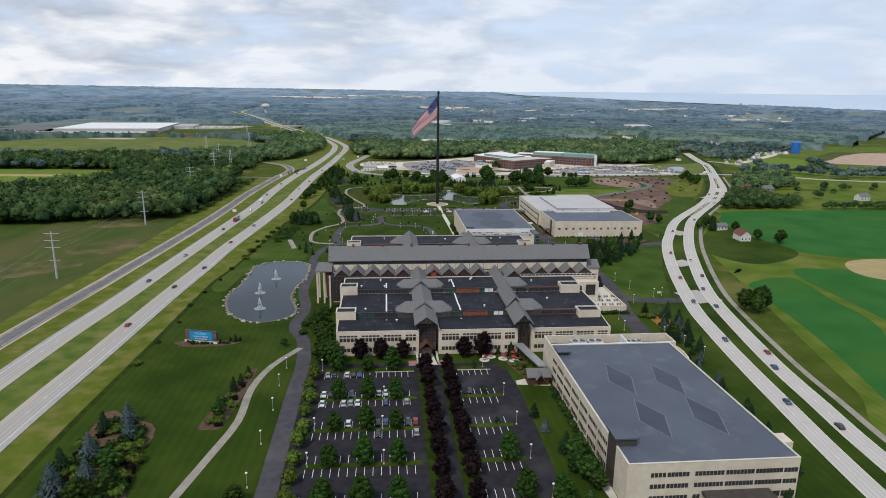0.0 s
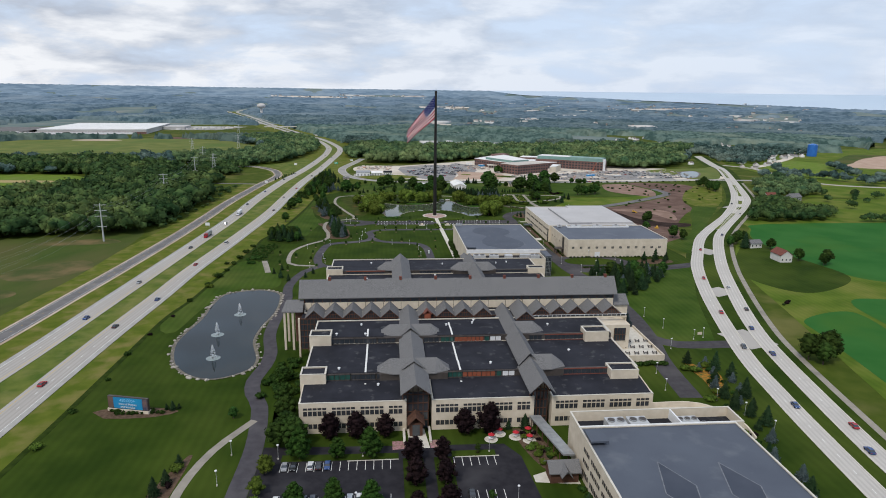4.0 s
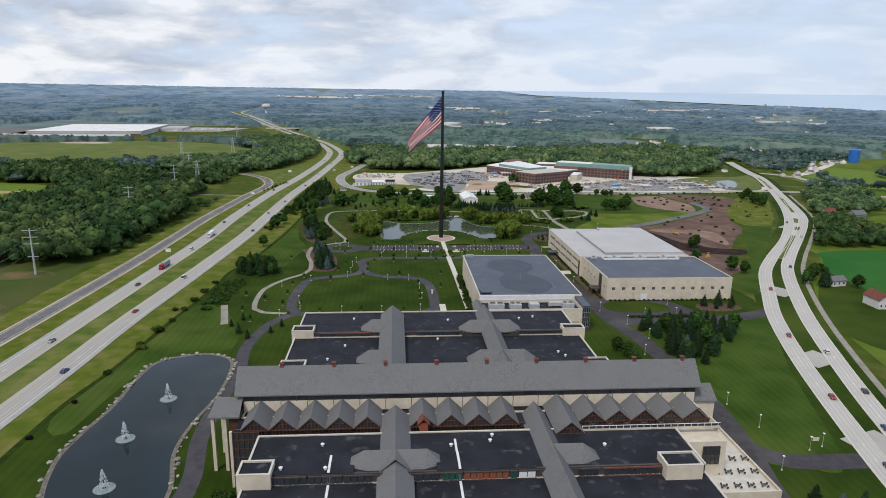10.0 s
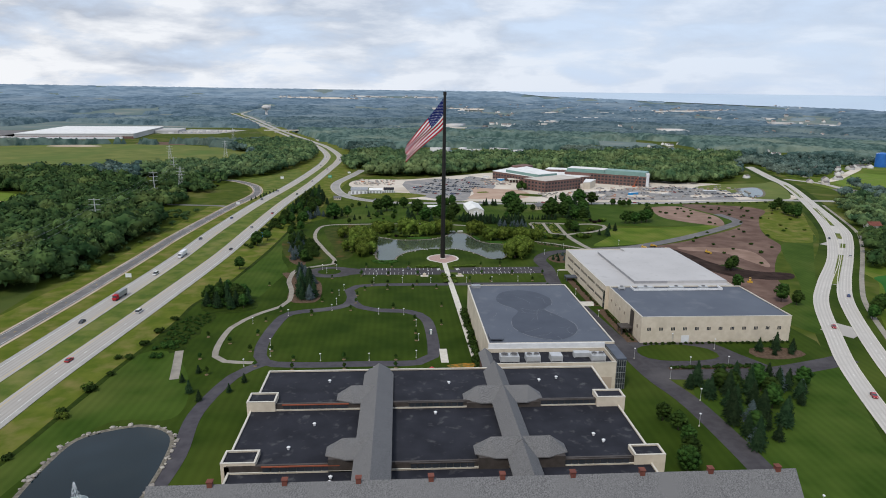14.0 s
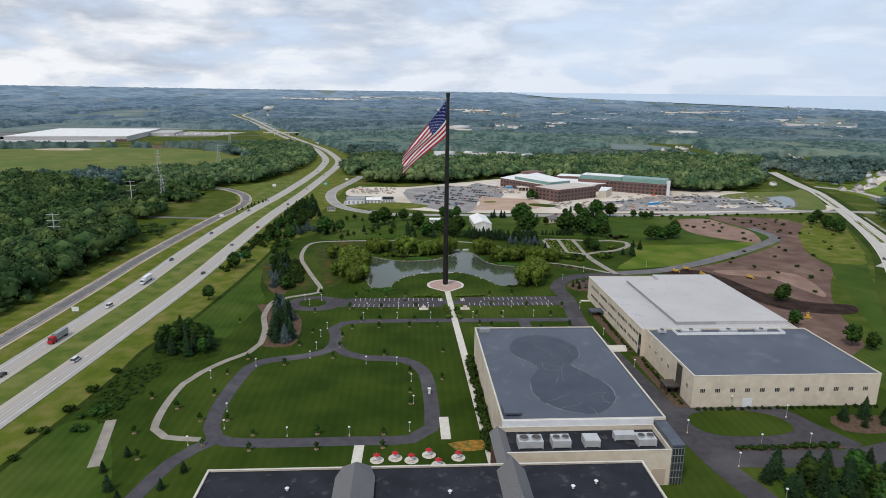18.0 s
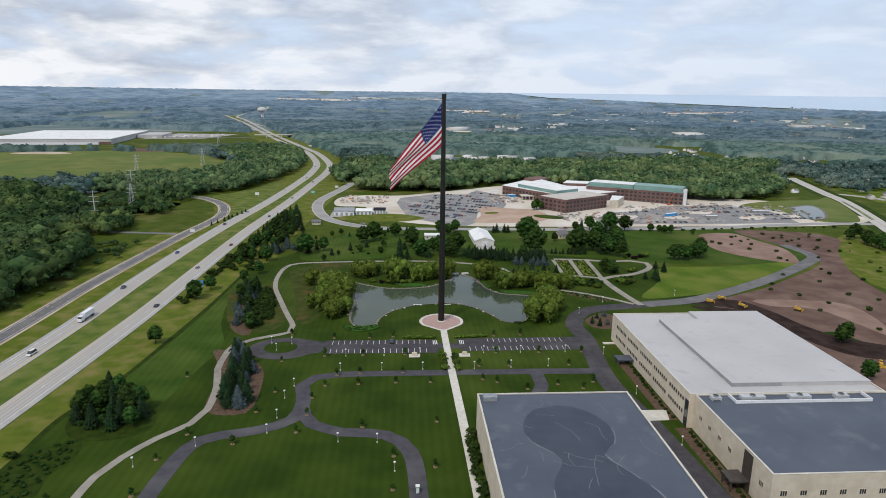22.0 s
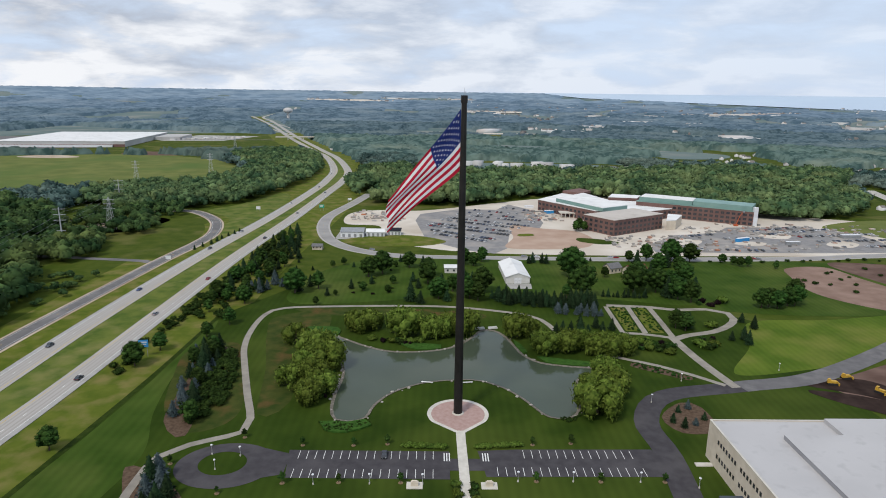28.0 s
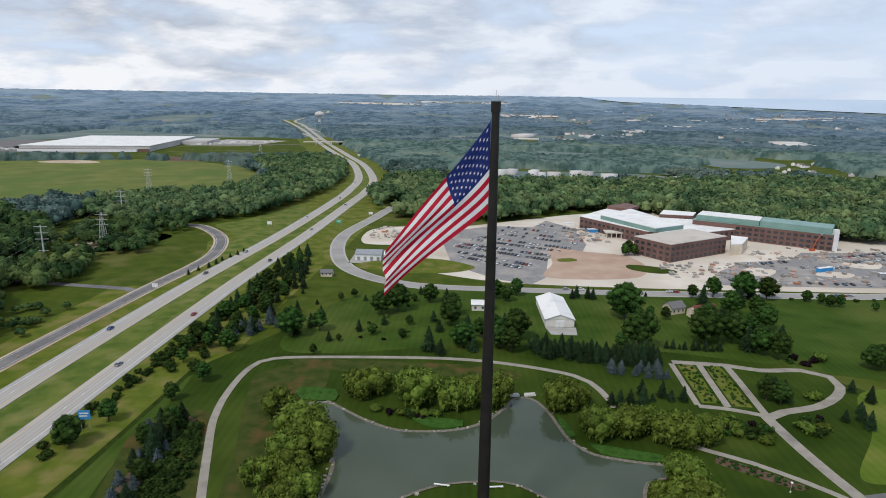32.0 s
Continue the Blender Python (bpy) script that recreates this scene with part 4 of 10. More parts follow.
vo, vi = [bm.verts.new((p.x, p.y, 0.152)) for p in ro], [bm.verts.new((p.x, p.y, 0.152)) for p in ri]
for k in range(48):
    bm.faces.new((vo[k], vo[(k + 1) % 48], vi[(k + 1) % 48], vi[k]))
solid("turning_circle", bm, M["drive_asphalt"], "dark asphalt turning circle", "road")
patch("car_park_neck", [(-70, -25.5), (-59, -29.5), (-59, -41.5), (-70, -45), (-66, -35)], 0.149, M["drive_asphalt"], "dark asphalt neck of the turning circle", "road", False)

# front car park
patch("front_car_park", [(-91, -421), (-45, -423), (-8, -424), (-3.5, -432), (-2, -455), (-2, -490), (-2.5, -512), (-8, -525), (-8, -640), (-91, -640)], 0.13, M["asphalt"], "dark asphalt front car park with bays", "car park", False)
for y in (-456, -479.5, -502, -524, -548):
    for x0, x1 in ((-84.5, -45), (-27, -10)):
        patch("car_park_island", [(x0, y - 1.3), (x1, y - 1.3), (x1, y + 1.3), (x0, y + 1.3)], 0.26, M["lawn"], "grassy car park island", "island", False, thick=0.2)
patch("front_lawn", [(-90, -417), (-48, -418), (-44, -414), (-79, -413.4), (-92, -414), (-92, -395)], 0.12, M["lawn"], "lawn before the lodge", "lawn", False, thick=0.02)
patch("front_island", [(-84, -426.5), (-45, -427.5), (-45, -431), (-84, -430.3)], 0.25, M["lawn"], "grass strip between drive and car park", "lawn", False, thick=0.2)
patch("front_island", [(-27, -427.5), (-12, -427.5), (-12, -431), (-27, -431)], 0.25, M["lawn"], "grass strip between drive and car park", "lawn", False, thick=0.2)
for x0, x1 in ((-43.6, -36.8), (-33.2, -27)):
    patch("avenue_strip", [(x0, -530), (x1, -530), (x1, -431), (x0, -431)], 0.27, M["lawn_dark"], "planted strip of the avenue", "bed", False, thick=0.2)
patch("avenue_path", [(-36.6, -560), (-33.4, -560), (-33.4, -425), (-36.6, -425)], 0.15, M["asphalt"], "narrow path of the avenue", "path", False)
patch("entrance_walk", [(-41, -425), (-34, -425), (-35.4, -411.8), (-41.6, -411.8)], 0.17, M["concrete"], "pale concrete entrance walk", "path", False)
for s in (-1, 1):
    patch("flower_bed", [(-38 + s * 4.2, -420), (-38 + s * 9, -420), (-38 + s * 9, -425.5), (-38 + s * 4.2, -425)], 0.2, M["pink_flowers"], "pink flower bed by the entrance", "bed", False)
patch("umbrella_lawn", [(-30, -415), (-4, -415), (3, -418), (0, -428), (-6, -424), (-28, -423)], 0.12, M["lawn"], "lawn with umbrella tables", "lawn", thick=0.02)
patch("mulch_bed", [(-3, -414), (4.5, -414.5), (9, -440), (4, -442), (-1, -430)], 0.14, M["mulch"], "mulched shrub bed by the covered walk", "bed", thick=0.02)
patch("white_pad", [(-2, -447), (12, -449), (12, -441), (4, -441), (-2, -443.5)], 0.18, M["concrete"], "pale concrete landing", "pavement", False)
patch("office_walk", [(11.2, -530), (13, -530), (13, -512), (9.4, -508), (9, -512)], 0.16, M["concrete"], "pale walk by the office block", "path", False)
patch("crosswalk_pad", [(62.8, -113), (82, -112), (84, -104), (66, -104)], 0.175, M["concrete"], "pale concrete crossing pad", "pavement", False)
patch("crosswalk_pad", [(-13.2, -173), (-9.6, -173), (-9.6, -189), (-13.2, -189)], 0.175, M["concrete"], "pale concrete pad by the loop", "pavement", False)
patch("link_pad", [(-44, -192), (-40.5, -192), (-41, -212), (-44.5, -212)], 0.176, M["concrete"], "pale concrete walk to the lodge", "path", False)
for pts in ([(79.5, -55), (85, -55), (85.5, -112), (80, -112)], [(81.5, -118), (87, -118), (87.5, -168), (82, -168)]):
    patch("wall_bed", pts, 0.16, M["mulch"], "mulched bed along the warehouse wall", "bed", False)
patch("corner_bed", [(80, -2), (92, 10), (99, 6), (98, -12), (84, -14)], 0.15, M["mulch"], "mulched planting bed in the bend", "bed")
patch("oval_bed", [(140, -178), (160, -178), (164, -186), (150, -191), (138, -188)], 0.17, M["mulch"], "mulched oval bed with conifers", "bed")
patch("sign_bed", [(-160, -392), (-152, -389), (-136, -390), (-128, -393), (-136, -397), (-154, -397)], 0.15, M["mulch"], "mulched bed round the sign", "bed")
patch("west_shrub_bed", [(-163, -460), (-152, -466), (-143, -470), (-139, -480), (-141, -500), (-134, -520), (-150, -530), (-160, -500)], 0.15, M["mulch"], "mulched shrub bed on the lawn", "bed")
patch("birch_bed", [(-114, -424), (-119, -436), (-124, -462), (-125, -476), (-118, -476), (-115, -455)], 0.15, M["mulch"], "mulched tree bed beside the path", "bed")
patch("conifer_bed", [(-112, -38), (-100, -42), (-84, -60), (-80, -95), (-86, -102), (-98, -98), (-101, -75), (-104, -58)], 0.15, M["mulch"], "mulched conifer bed by the path", "bed")
patch("pine_bed", [(-100, -18), (-112, -8), (-116, 20), (-118, 60), (-108, 62), (-106, 24)], 0.145, M["mulch"], "mulched bed with dark pines", "bed")
patch("flower_border", [(88, -362), (98, -372), (92, -392), (86, -396), (88, -380)], 0.16, M["orange_flowers"], "orange flower border", "bed")


# ---- water ----
def pond(name, pts, label, rim, rocks, water="water"):
    patch(name, pts, 0.12, M[water], label, "pond", step=3, thick=0.02)
    line = spline(pts, 3.0, True)
    bm = bmesh.new()
    a = [bm.verts.new((p.x, p.y, 0.125)) for p in line]
    n = len(line)
    out = []
    for i, p in enumerate(line):
        d = (line[(i + 1) % n] - line[i - 1]).normalized()
        out.append(p + Vector((d.y, -d.x)) * rim * (1 if sum((line[(j + 1) % n].x - line[j].x) * (line[(j + 1) % n].y + line[j].y) for j in range(n)) < 0 else -1))
    b = [bm.verts.new((p.x, p.y, 0.3)) for p in out]
    for i in range(n):
        bm.faces.new((a[i], a[(i + 1) % n], b[(i + 1) % n], b[i]))
    solid("pond_rim", bm, M["rim"], "pale gravel rim of a pond", "rim")
    return line, out


P_WEST = [(-143, -349), (-149.5, -328), (-149.5, -312), (-147, -290), (-147.5, -268), (-145, -250), (-134, -243), (-124, -242), (-114, -249), (-111, -266), (-111, -285), (-114, -305), (-114, -325), (-108.5, -345), (-110, -357), (-121, -365), (-132, -362)]
P_FLAG = [(-70, 78), (-62, 80), (-56, 76), (-44, 66.5), (-31, 60), (-16, 60), (-4, 63.5), (5, 71), (12, 82), (16, 89), (22, 89), (27, 80), (30, 68), (33, 57), (40, 48), (53, 44), (64, 42), (62, 36), (55, 33), (51, 23), (49.5, 11), (47, 1), (42, -3), (36, -2), (32, 4.5), (28, 12.6), (21, 22.5), (11, 29.5), (0, 30.3), (-15, 26.7), (-27, 18), (-34, 6.6), (-36.5, -3.5), (-42, -6.3), (-47, -5), (-49.5, 3), (-50, 15), (-49.5, 36), (-54.6, 55), (-64, 68)]
west_line, west_rim = pond("pond_west", P_WEST, "grey-blue pond with three fountains", 1.5, 0)
flag_line, flag_rim = pond("pond_flag", P_FLAG, "calm green-grey pond behind the flag circle", 1.3, 0, "water_green")
pond("pond_far", [(404, 300), (424, 358), (440, 372), (458, 378), (456, 358), (440, 325), (420, 298)], "small pond by the building site", 3, 0, "water_green")
rng = random.Random(5)
ROCKS = []
for k in range(4):
    bm = bmesh.new()
    bmesh.ops.create_icosphere(bm, subdivisions=1, radius=1.0)
    for v in bm.verts:
        v.co *= rng.uniform(0.75, 1.15)
        v.co.z *= 0.65
    ROCKS.append(mesh_of("rock", bm, M["rock"]))
for line, count, size in ((west_rim, 120, 0.9), (flag_rim, 90, 0.7)):
    for k in range(count):
        i = rng.randrange(len(line))
        p = line[i] + Vector((rng.uniform(-1, 1), rng.uniform(-1, 1)))
        ob = tagged(new("shore_rock", rng.choice(ROCKS)), "grey rounded shore rock beside the pond", "rock", "shore rocks")
        s = size * rng.uniform(0.5, 1.3)
        ob.matrix_world = pose(p.x, p.y, 0.25, 0, 0, rng.uniform(0, 360)) @ Matrix.Diagonal((s, s * rng.uniform(0.7, 1.2), s, 1))

patch("planting_bed", [(84, 50), (95, 43), (108, 33), (104, 31), (90, 40), (82, 46)], 0.13, M["mulch"], "brown planted bed beside the track", "bed", thick=0.02)

patch("tall_grass", [(-150, -160), (-153, -148), (-151, -138), (-147, -124), (-141, -121), (-136, -116), (-133, -122), (-132, -131), (-135, -140), (-133, -150), (-136, -158), (-134, -169), (-140, -174), (-144, -166)], 0.15, M["lawn_dark"], "dark tall grass on the slope", "grass", thick=0.02)
# tree shade painted as a dark patch; no bed lies here
patch("clump_bed", [(-144, -112), (-149, -84), (-143, -72), (-119, -95), (-114, -112), (-129, -119)], 0.16, M["lawn_dark"], "grass darkened for the shade under a tree clump", "grass", thick=0.02)

# ---- buildings ----
def window_mesh(name, w, h, bars=1, frame_mat="brown_metal", deep=0.1):
    """A framed window in one piece that faces -y, with its foot at z 0: a proud frame with bars + 1 recessed lights."""
    bm = bmesh.new()
    edge = 0.09 if w < 2.5 else 0.14
    lights = bars + 1
    light = (w - edge * (lights - 1)) / lights
    xs = [-w / 2 - edge]
    for k in range(lights):
        xs += [-w / 2 + (edge + light) * k, -w / 2 + (edge + light) * k + light]
    xs.append(w / 2 + edge)
    zs = [-edge, 0, h, h + edge]
    grid = [[bm.verts.new((x, -deep, z)) for z in zs] for x in xs]
    for i in range(len(xs) - 1):
        for k in range(3):
            q = (grid[i][k], grid[i + 1][k], grid[i + 1][k + 1], grid[i][k + 1])
            if k == 1 and i % 2 == 1:
                r = [bm.verts.new((v.co.x, -0.02, v.co.z)) for v in q]
                bm.faces.new(r).material_index = 1
                for n in range(4):
                    bm.faces.new((q[n], q[(n + 1) % 4], r[(n + 1) % 4], r[n]))
            else:
                bm.faces.new(q)
    left, right = [grid[0][k] for k in range(4)], [grid[-1][k] for k in range(4)]
    foot, head = [g[0] for g in grid], [g[3] for g in grid]
    for line, turn in ((left, 1), (right, -1), (foot, -1), (head, 1)):
        back = [bm.verts.new((v.co.x, 0.03, v.co.z)) for v in line]
        for a in range(len(line) - 1):
            f = (line[a], line[a + 1], back[a + 1], back[a])
            bm.faces.new(f if turn > 0 else f[::-1])
    me = bpy.data.meshes.new(name)
    bm.to_mesh(me)
    bm.free()
    me.materials.append(M[frame_mat]), me.materials.append(M["glass"])
    return me


WIN = window_mesh("window", 1.2, 1.6)
WIN_LOW = window_mesh("window_low", 1.2, 0.6)
WIN_TALL = window_mesh("window_tall", 1.1, 2.6, 0)
FACE = {"s": 0, "w": -90, "e": 90, "n": 180}


def put_window(parent, mesh, x, y, z, side="s", name="window"):
    ob = new(name, mesh)
    ob.parent = parent
    ob.matrix_local = pose(x, y, z, 0, 0, FACE[side])
    return ob


def ring_box(x0, x1, y0, y1, z0, z1, w):
    """A closed rectangular ring, w thick, in one piece."""
    bm = bmesh.new()
    o = [(x0, y0), (x1, y0), (x1, y1), (x0, y1)]
    i = [(x0 + w, y0 + w), (x1 - w, y0 + w), (x1 - w, y1 - w), (x0 + w, y1 - w)]
    v = [[bm.verts.new((*p, z)) for p in ring] for ring in (o, i) for z in (z0, z1)]
    for k in range(4):
        n = (k + 1) % 4
        bm.faces.new((v[0][k], v[0][n], v[1][n], v[1][k]))
        bm.faces.new((v[2][n], v[2][k], v[3][k], v[3][n]))
        bm.faces.new((v[1][k], v[1][n], v[3][n], v[3][k]))
        bm.faces.new((v[0][n], v[0][k], v[2][k], v[2][n]))
    return bm


def sloped_roof(x0, x1, y0, y1, z0, z1):
    """A dark flat roof falling gently to the front, with a pale coping on each side."""
    bm = bmesh.new()
    v = [(x0, y0, z0), (x1, y0, z0), (x1, y1, z1), (x0, y1, z1), (x0, y0, z0 - 0.3), (x1, y0, z0 - 0.3), (x1, y1, z0 - 0.3), (x0, y1, z0 - 0.3)]
    add_faces(bm, v, [(0, 1, 2, 3), (4, 7, 6, 5), (0, 4, 5, 1), (1, 5, 6, 2), (2, 6, 7, 3), (3, 7, 4, 0)])
    part("roof", bm, M["roof_dark"], lodge)
    for x in (x0 - 0.45, x1 + 0.1):
        bm = bmesh.new()
        v = [(x, y0, z0 + 0.1), (x + 0.35, y0, z0 + 0.1), (x + 0.35, y1, z1 + 0.15), (x, y1, z1 + 0.15), (x, y0, z0 - 0.2), (x + 0.35, y0, z0 - 0.2), (x + 0.35, y1, z0 - 0.2), (x, y1, z0 - 0.2)]
        add_faces(bm, v, [(0, 1, 2, 3), (4, 7, 6, 5), (0, 4, 5, 1), (1, 5, 6, 2), (2, 6, 7, 3), (3, 7, 4, 0)])
        part("side_coping", bm, M["stone"], lodge)


def shell(t, x0, x1, y0, y1, h, roof, wall="stone", drop=0.8, z0=0.0, thick=0.5):
    """Four walls with a parapet and coping, and the flat roof between them (all local to the thing)."""
    part("wall", ring_box(x0, x1, y0, y1, z0, h, thick), M[wall], t)
    e = 0.06
    part("coping", ring_box(x0 - e, x1 + e, y0 - e, y1 + e, h, h + 0.12, thick + 2 * e), M["concrete"], t, "pale metal coping")
    part("roof", boxes((x0 + thick, x1 - thick, y0 + thick, y1 - thick, h - drop - 0.3, h - drop)), M[roof], t)


def gable(bm, x0, x1, y0, y1, ze, zr, along="y", thick=0.35):
    """A pitched roof skin with thickness over a rectangle; along: the way of its ridge."""
    for d in (0,):
        if along == "y":
            xm = (x0 + x1) / 2
            a = [(x0, y0, ze), (xm, y0, zr), (x1, y0, ze), (x0, y1, ze), (xm, y1, zr), (x1, y1, ze)]
        else:
            ym = (y0 + y1) / 2
            a = [(x0, y1, ze), (x0, ym, zr), (x0, y0, ze), (x1, y1, ze), (x1, ym, zr), (x1, y0, ze)]
        b = [(p[0], p[1], p[2] - thick) for p in a]
        add_faces(bm, a + b, [(0, 1, 4, 3), (1, 2, 5, 4), (6, 9, 10, 7), (7, 10, 11, 8), (0, 6, 7, 1), (1, 7, 8, 2), (3, 4, 10, 9), (4, 5, 11, 10), (0, 3, 9, 6), (2, 8, 11, 5)])


def hip_end(bm, x0, x1, y0, y1, ze, zr, inset, side, thick=0.35):
    """A transept roof: ridge along x, hipped at its outer end (side -1 west, 1 east)."""
    ym = (y0 + y1) / 2
    xo, xi = (x0, x1) if side < 0 else (x1, x0)
    xr = xo - side * inset
    a = [(xi, y0, ze), (xo, y0 + 2.5, ze), (xo, y1 - 2.5, ze), (xi, y1, ze), (xr, ym, zr), (xi, ym, zr), (xr - side * 1.0, y0, ze), (xr - side * 1.0, y1, ze)]
    b = [(p[0], p[1], p[2] - thick) for p in a]
    add_faces(bm, a + b, [(0, 6, 4, 5), (6, 1, 4), (1, 2, 4), (2, 7, 4), (7, 3, 5, 4), (0, 8, 14, 6), (6, 14, 9, 1), (1, 9, 10, 2), (2, 10, 15, 7), (7, 15, 11, 3),
                          (8, 11, 15, 10, 9, 14)])


def vent_unit(x, y, z, s=1.0, label="small white roof vent with a round cap"):
    t = thing("roof_vent", x, y, z, label, "roof vent", "roof vents")
    bm = bmesh.new()
    add_cyl(bm, 0, 0, 0, 0.9 * s, 0.45 * s, 0.45 * s, 8)
    part("stack", bm, M["white_metal"], t)
    bm = bmesh.new()
    add_cyl(bm, 0, 0, 0.95 * s, 1.3 * s, 0.8 * s, 0.35 * s, 8)
    part("cap", bm, M["white_metal"], t)
    return t


# main lodge: three tiers before the great hall, three behind
lodge = thing("lodge_building", 0, 0, 0, "cream stone office lodge with dark flat roofs and grey shingled gables", "office building")
segs = [(-80, -41.8), (-32.6, 5), (11.6, 50)]
for (a, b) in segs:
    shell(lodge, a, b, -413, -397.4, 12, "roof_dark", drop=0.3)
    sloped_roof(a + 0.5, b - 0.5, -412.5, -397.5, 11.85, 13.3)
    k = int((b - a - 3) / 1.62)
    for i in range(k):
        x = a + 2.2 + (b - a - 4.4) * i / (k - 1)
        if i % 6 == 5:
            continue
        put_window(lodge, WIN, x, -413, 7.2)
        put_window(lodge, WIN_LOW, x, -413, 9.5)
        if a > -35 or i < 22:
            put_window(lodge, WIN, x, -413, 2.2)
# west and east sides of the front tiers
for y in np.arange(-410, -399, 2.4):
    for z in (2.2, 7.2):
        put_window(lodge, WIN, -80, float(y), z, "w")
        put_window(lodge, WIN, 50, float(y), z, "e")
shell(lodge, -80, 50, -397.2, -367.2, 15.7, "roof_dark", drop=0.25)
shell(lodge, -80, 50, -367, -345.8, 18.1, "roof_dark", drop=0.25)
for y0, z in ((-397.1, 15.5), (-366.9, 17.9)):
    for a, b in ((-73, -50), (-27, 1)):
        part("raised_roof", boxes((a, b, y0, y0 + 9, z, z + 0.55)), M["roof_dark"], lodge)
# clerestory bands on the faces between the tiers
for y, z0, z1 in ((-397.5, 13.3, 15.5), (-367.5, 15.5, 17.8)):
    part("clerestory_wall", boxes((-79.6, 49.6, y + 0.02, y + 0.28, z0 - 1, z1 + 0.25)), M["brown_metal"], lodge)
    for (a, b, m) in ((-72.5, -62.5, "teal_glass" if y < -380 else "glass"), (-62.3, -53, "glass"), (-52.6, -45, "glass"), (-33, -26.4, "glass"), (-25.6, -20, "teal_glass"), (-19.6, -7, "terracotta"), (-6.6, -4.6, "teal_glass"), (-4.2, 0.6, "white_metal"), (13, 18.6, "glass"), (20, 38, "red_frame")):
        n = max(1, int((b - a) / 1.8))
        pane = mesh_of("clerestory_pane", boxes((0.12, (b - a) / n - 0.12, y - 0.25, y, z0 + 0.3, z1)), M["glass"] if m == "red_frame" else M[m])
        for k in range(n):
            part("clerestory_pane", pane, None, lodge).matrix_local = pose(a + (b - a) * k / n, 0, 0)
        part("clerestory_frame", boxes((a - 0.3, b + 0.3, y - 0.35, y + 0.1, z1, z1 + 0.35), (a - 0.3, b + 0.3, y - 0.35, y + 0.1, z0 - 0.05, z0 + 0.28)),
             M["rust_roof"] if m == "red_frame" else M["brown_metal"], lodge)
# corner stair boxes on the tiers
for (x0, x1, y0, y1, h) in ((-81, -71.5, -400, -393, 17.0), (-81, -72, -369, -362, 20.0), (37.5, 48.5, -402, -395, 16.5), (37, 47.5, -370.5, -363.5, 20),
                            (-84, -74.5, -258, -251, 17.6), (-84, -74, -291, -284, 15.4), (37, 47, -259, -253, 17.6), (38.5, 48, -292, -286, 15.4)):
    shell(lodge, x0, x1, y0, y1, h, "roof_dark", drop=0.4)
# tiers behind the hall
shell(lodge, -82, 44, -309, -291.2, 12.6, "roof_dark", drop=0.4)
shell(lodge, -83, 45, -291, -257.2, 14.4, "roof_dark", drop=0.4)
shell(lodge, -82, 44, -257, -230, 16.2, "roof_dark", drop=0.4)
for y, z0, z1 in ((-291.4, 12.5, 14.2), (-257.4, 14.4, 16.0)):
    part("clerestory_wall", boxes((-81.5, 43.5, y + 0.02, y + 0.14, z0 - 0.3, z1 + 0.25)), M["brown_metal"], lodge)
    for (a, b, m) in ((-72, -50, "terracotta"), (-29, -10, "brown_metal"), (17, 37, "brown_metal")):
        pane = mesh_of("clerestory_pane", boxes((0.12, (b - a) / 9 - 0.12, y - 0.25, y, z0 + 0.2, z1)), M["glass"])
        for k in range(9):
            part("clerestory_pane", pane, None, lodge).matrix_local = pose(a + (b - a) * k / 9, 0, 0)
        part("clerestory_frame", boxes((a - 0.3, b + 0.3, y - 0.35, y + 0.1, z1, z1 + 0.3)), M[m], lodge)
for x0, x1, y, h in ((-80, 50, -397.2, 15.7), (-80, 50, -367, 18.1), (-83, 45, -291, 14.4), (-82, 44, -257, 16.2)):
    part("coping", boxes((x0 + 0.6, x1 - 0.6, y - 0.1, y + 0.6, h - 0.1, h + 0.17)), M["brown_metal"], lodge, "dark metal roof coping")
# long gabled roofs over the flat ones, with hipped transepts
for xs, tips in ((-38.5, [(-416, -396, 19.8, 11.0), (-398, -363, 20.6, 10.2), (-366, -335, 21.8, 9.6)]), (6.8, [(-417.5, -395, 20.4, 9.4), (-396, -335, 22.0, 8.8)])):
    for y0, y1, zr, w in tips:
        bm = bmesh.new()
        gable(bm, xs - w / 2, xs + w / 2, y0, y1, 15.8 if y0 < -400 else 17.0 if y0 < -380 else 17.6, zr)
        part("gable_roof", bm, M["shingle"], lodge, "long grey shingled gable roof")
for xs, yc, zr, sides in ((-38.5, -394.2, 20.3, (-1, 1)), (-38.5, -361.0, 21.6, (-1, 1)), (6.8, -394, 20.6, (1,)), (6.8, -360.5, 21.8, (1,))):
    for sd in sides:
        bm = bmesh.new()
        hip_end(bm, min(xs, xs + sd * 14), max(xs, xs + sd * 14), yc - 5, yc + 5, zr - 4.3, zr, 5, sd)
        part("transept_roof", bm, M["shingle"], lodge, "hipped grey shingle transept roof")
        bm = boxes((min(xs + sd * 4, xs + sd * 13), max(xs + sd * 4, xs + sd * 13), yc - 4.4, yc + 4.4, 12, zr - 4.5))
        part("transept_wall", bm, M["brown_metal"], lodge)
for xs, wd, y0, y1, zr in ((-40, 11, -310, -236, 21.5), (4.2, 9, -310, -286, 20.5), (4.2, 8.6, -290, -250, 20.8), (4.2, 8.2, -255, -233, 20.6), (4.6, 5.5, -233, -204, 13.5)):
    bm = bmesh.new()
    gable(bm, xs - wd / 2, xs + wd / 2, y0, y1, zr - 4.6 if wd > 6 else zr - 2.2, zr)
    part("gable_roof", bm, M["shingle"], lodge, "long grey shingled gable roof")
part("glazed_link", boxes((2.6, 6.6, -230, -204, 0, 11)), M["dark_wood"], lodge, "timber link to the annex")
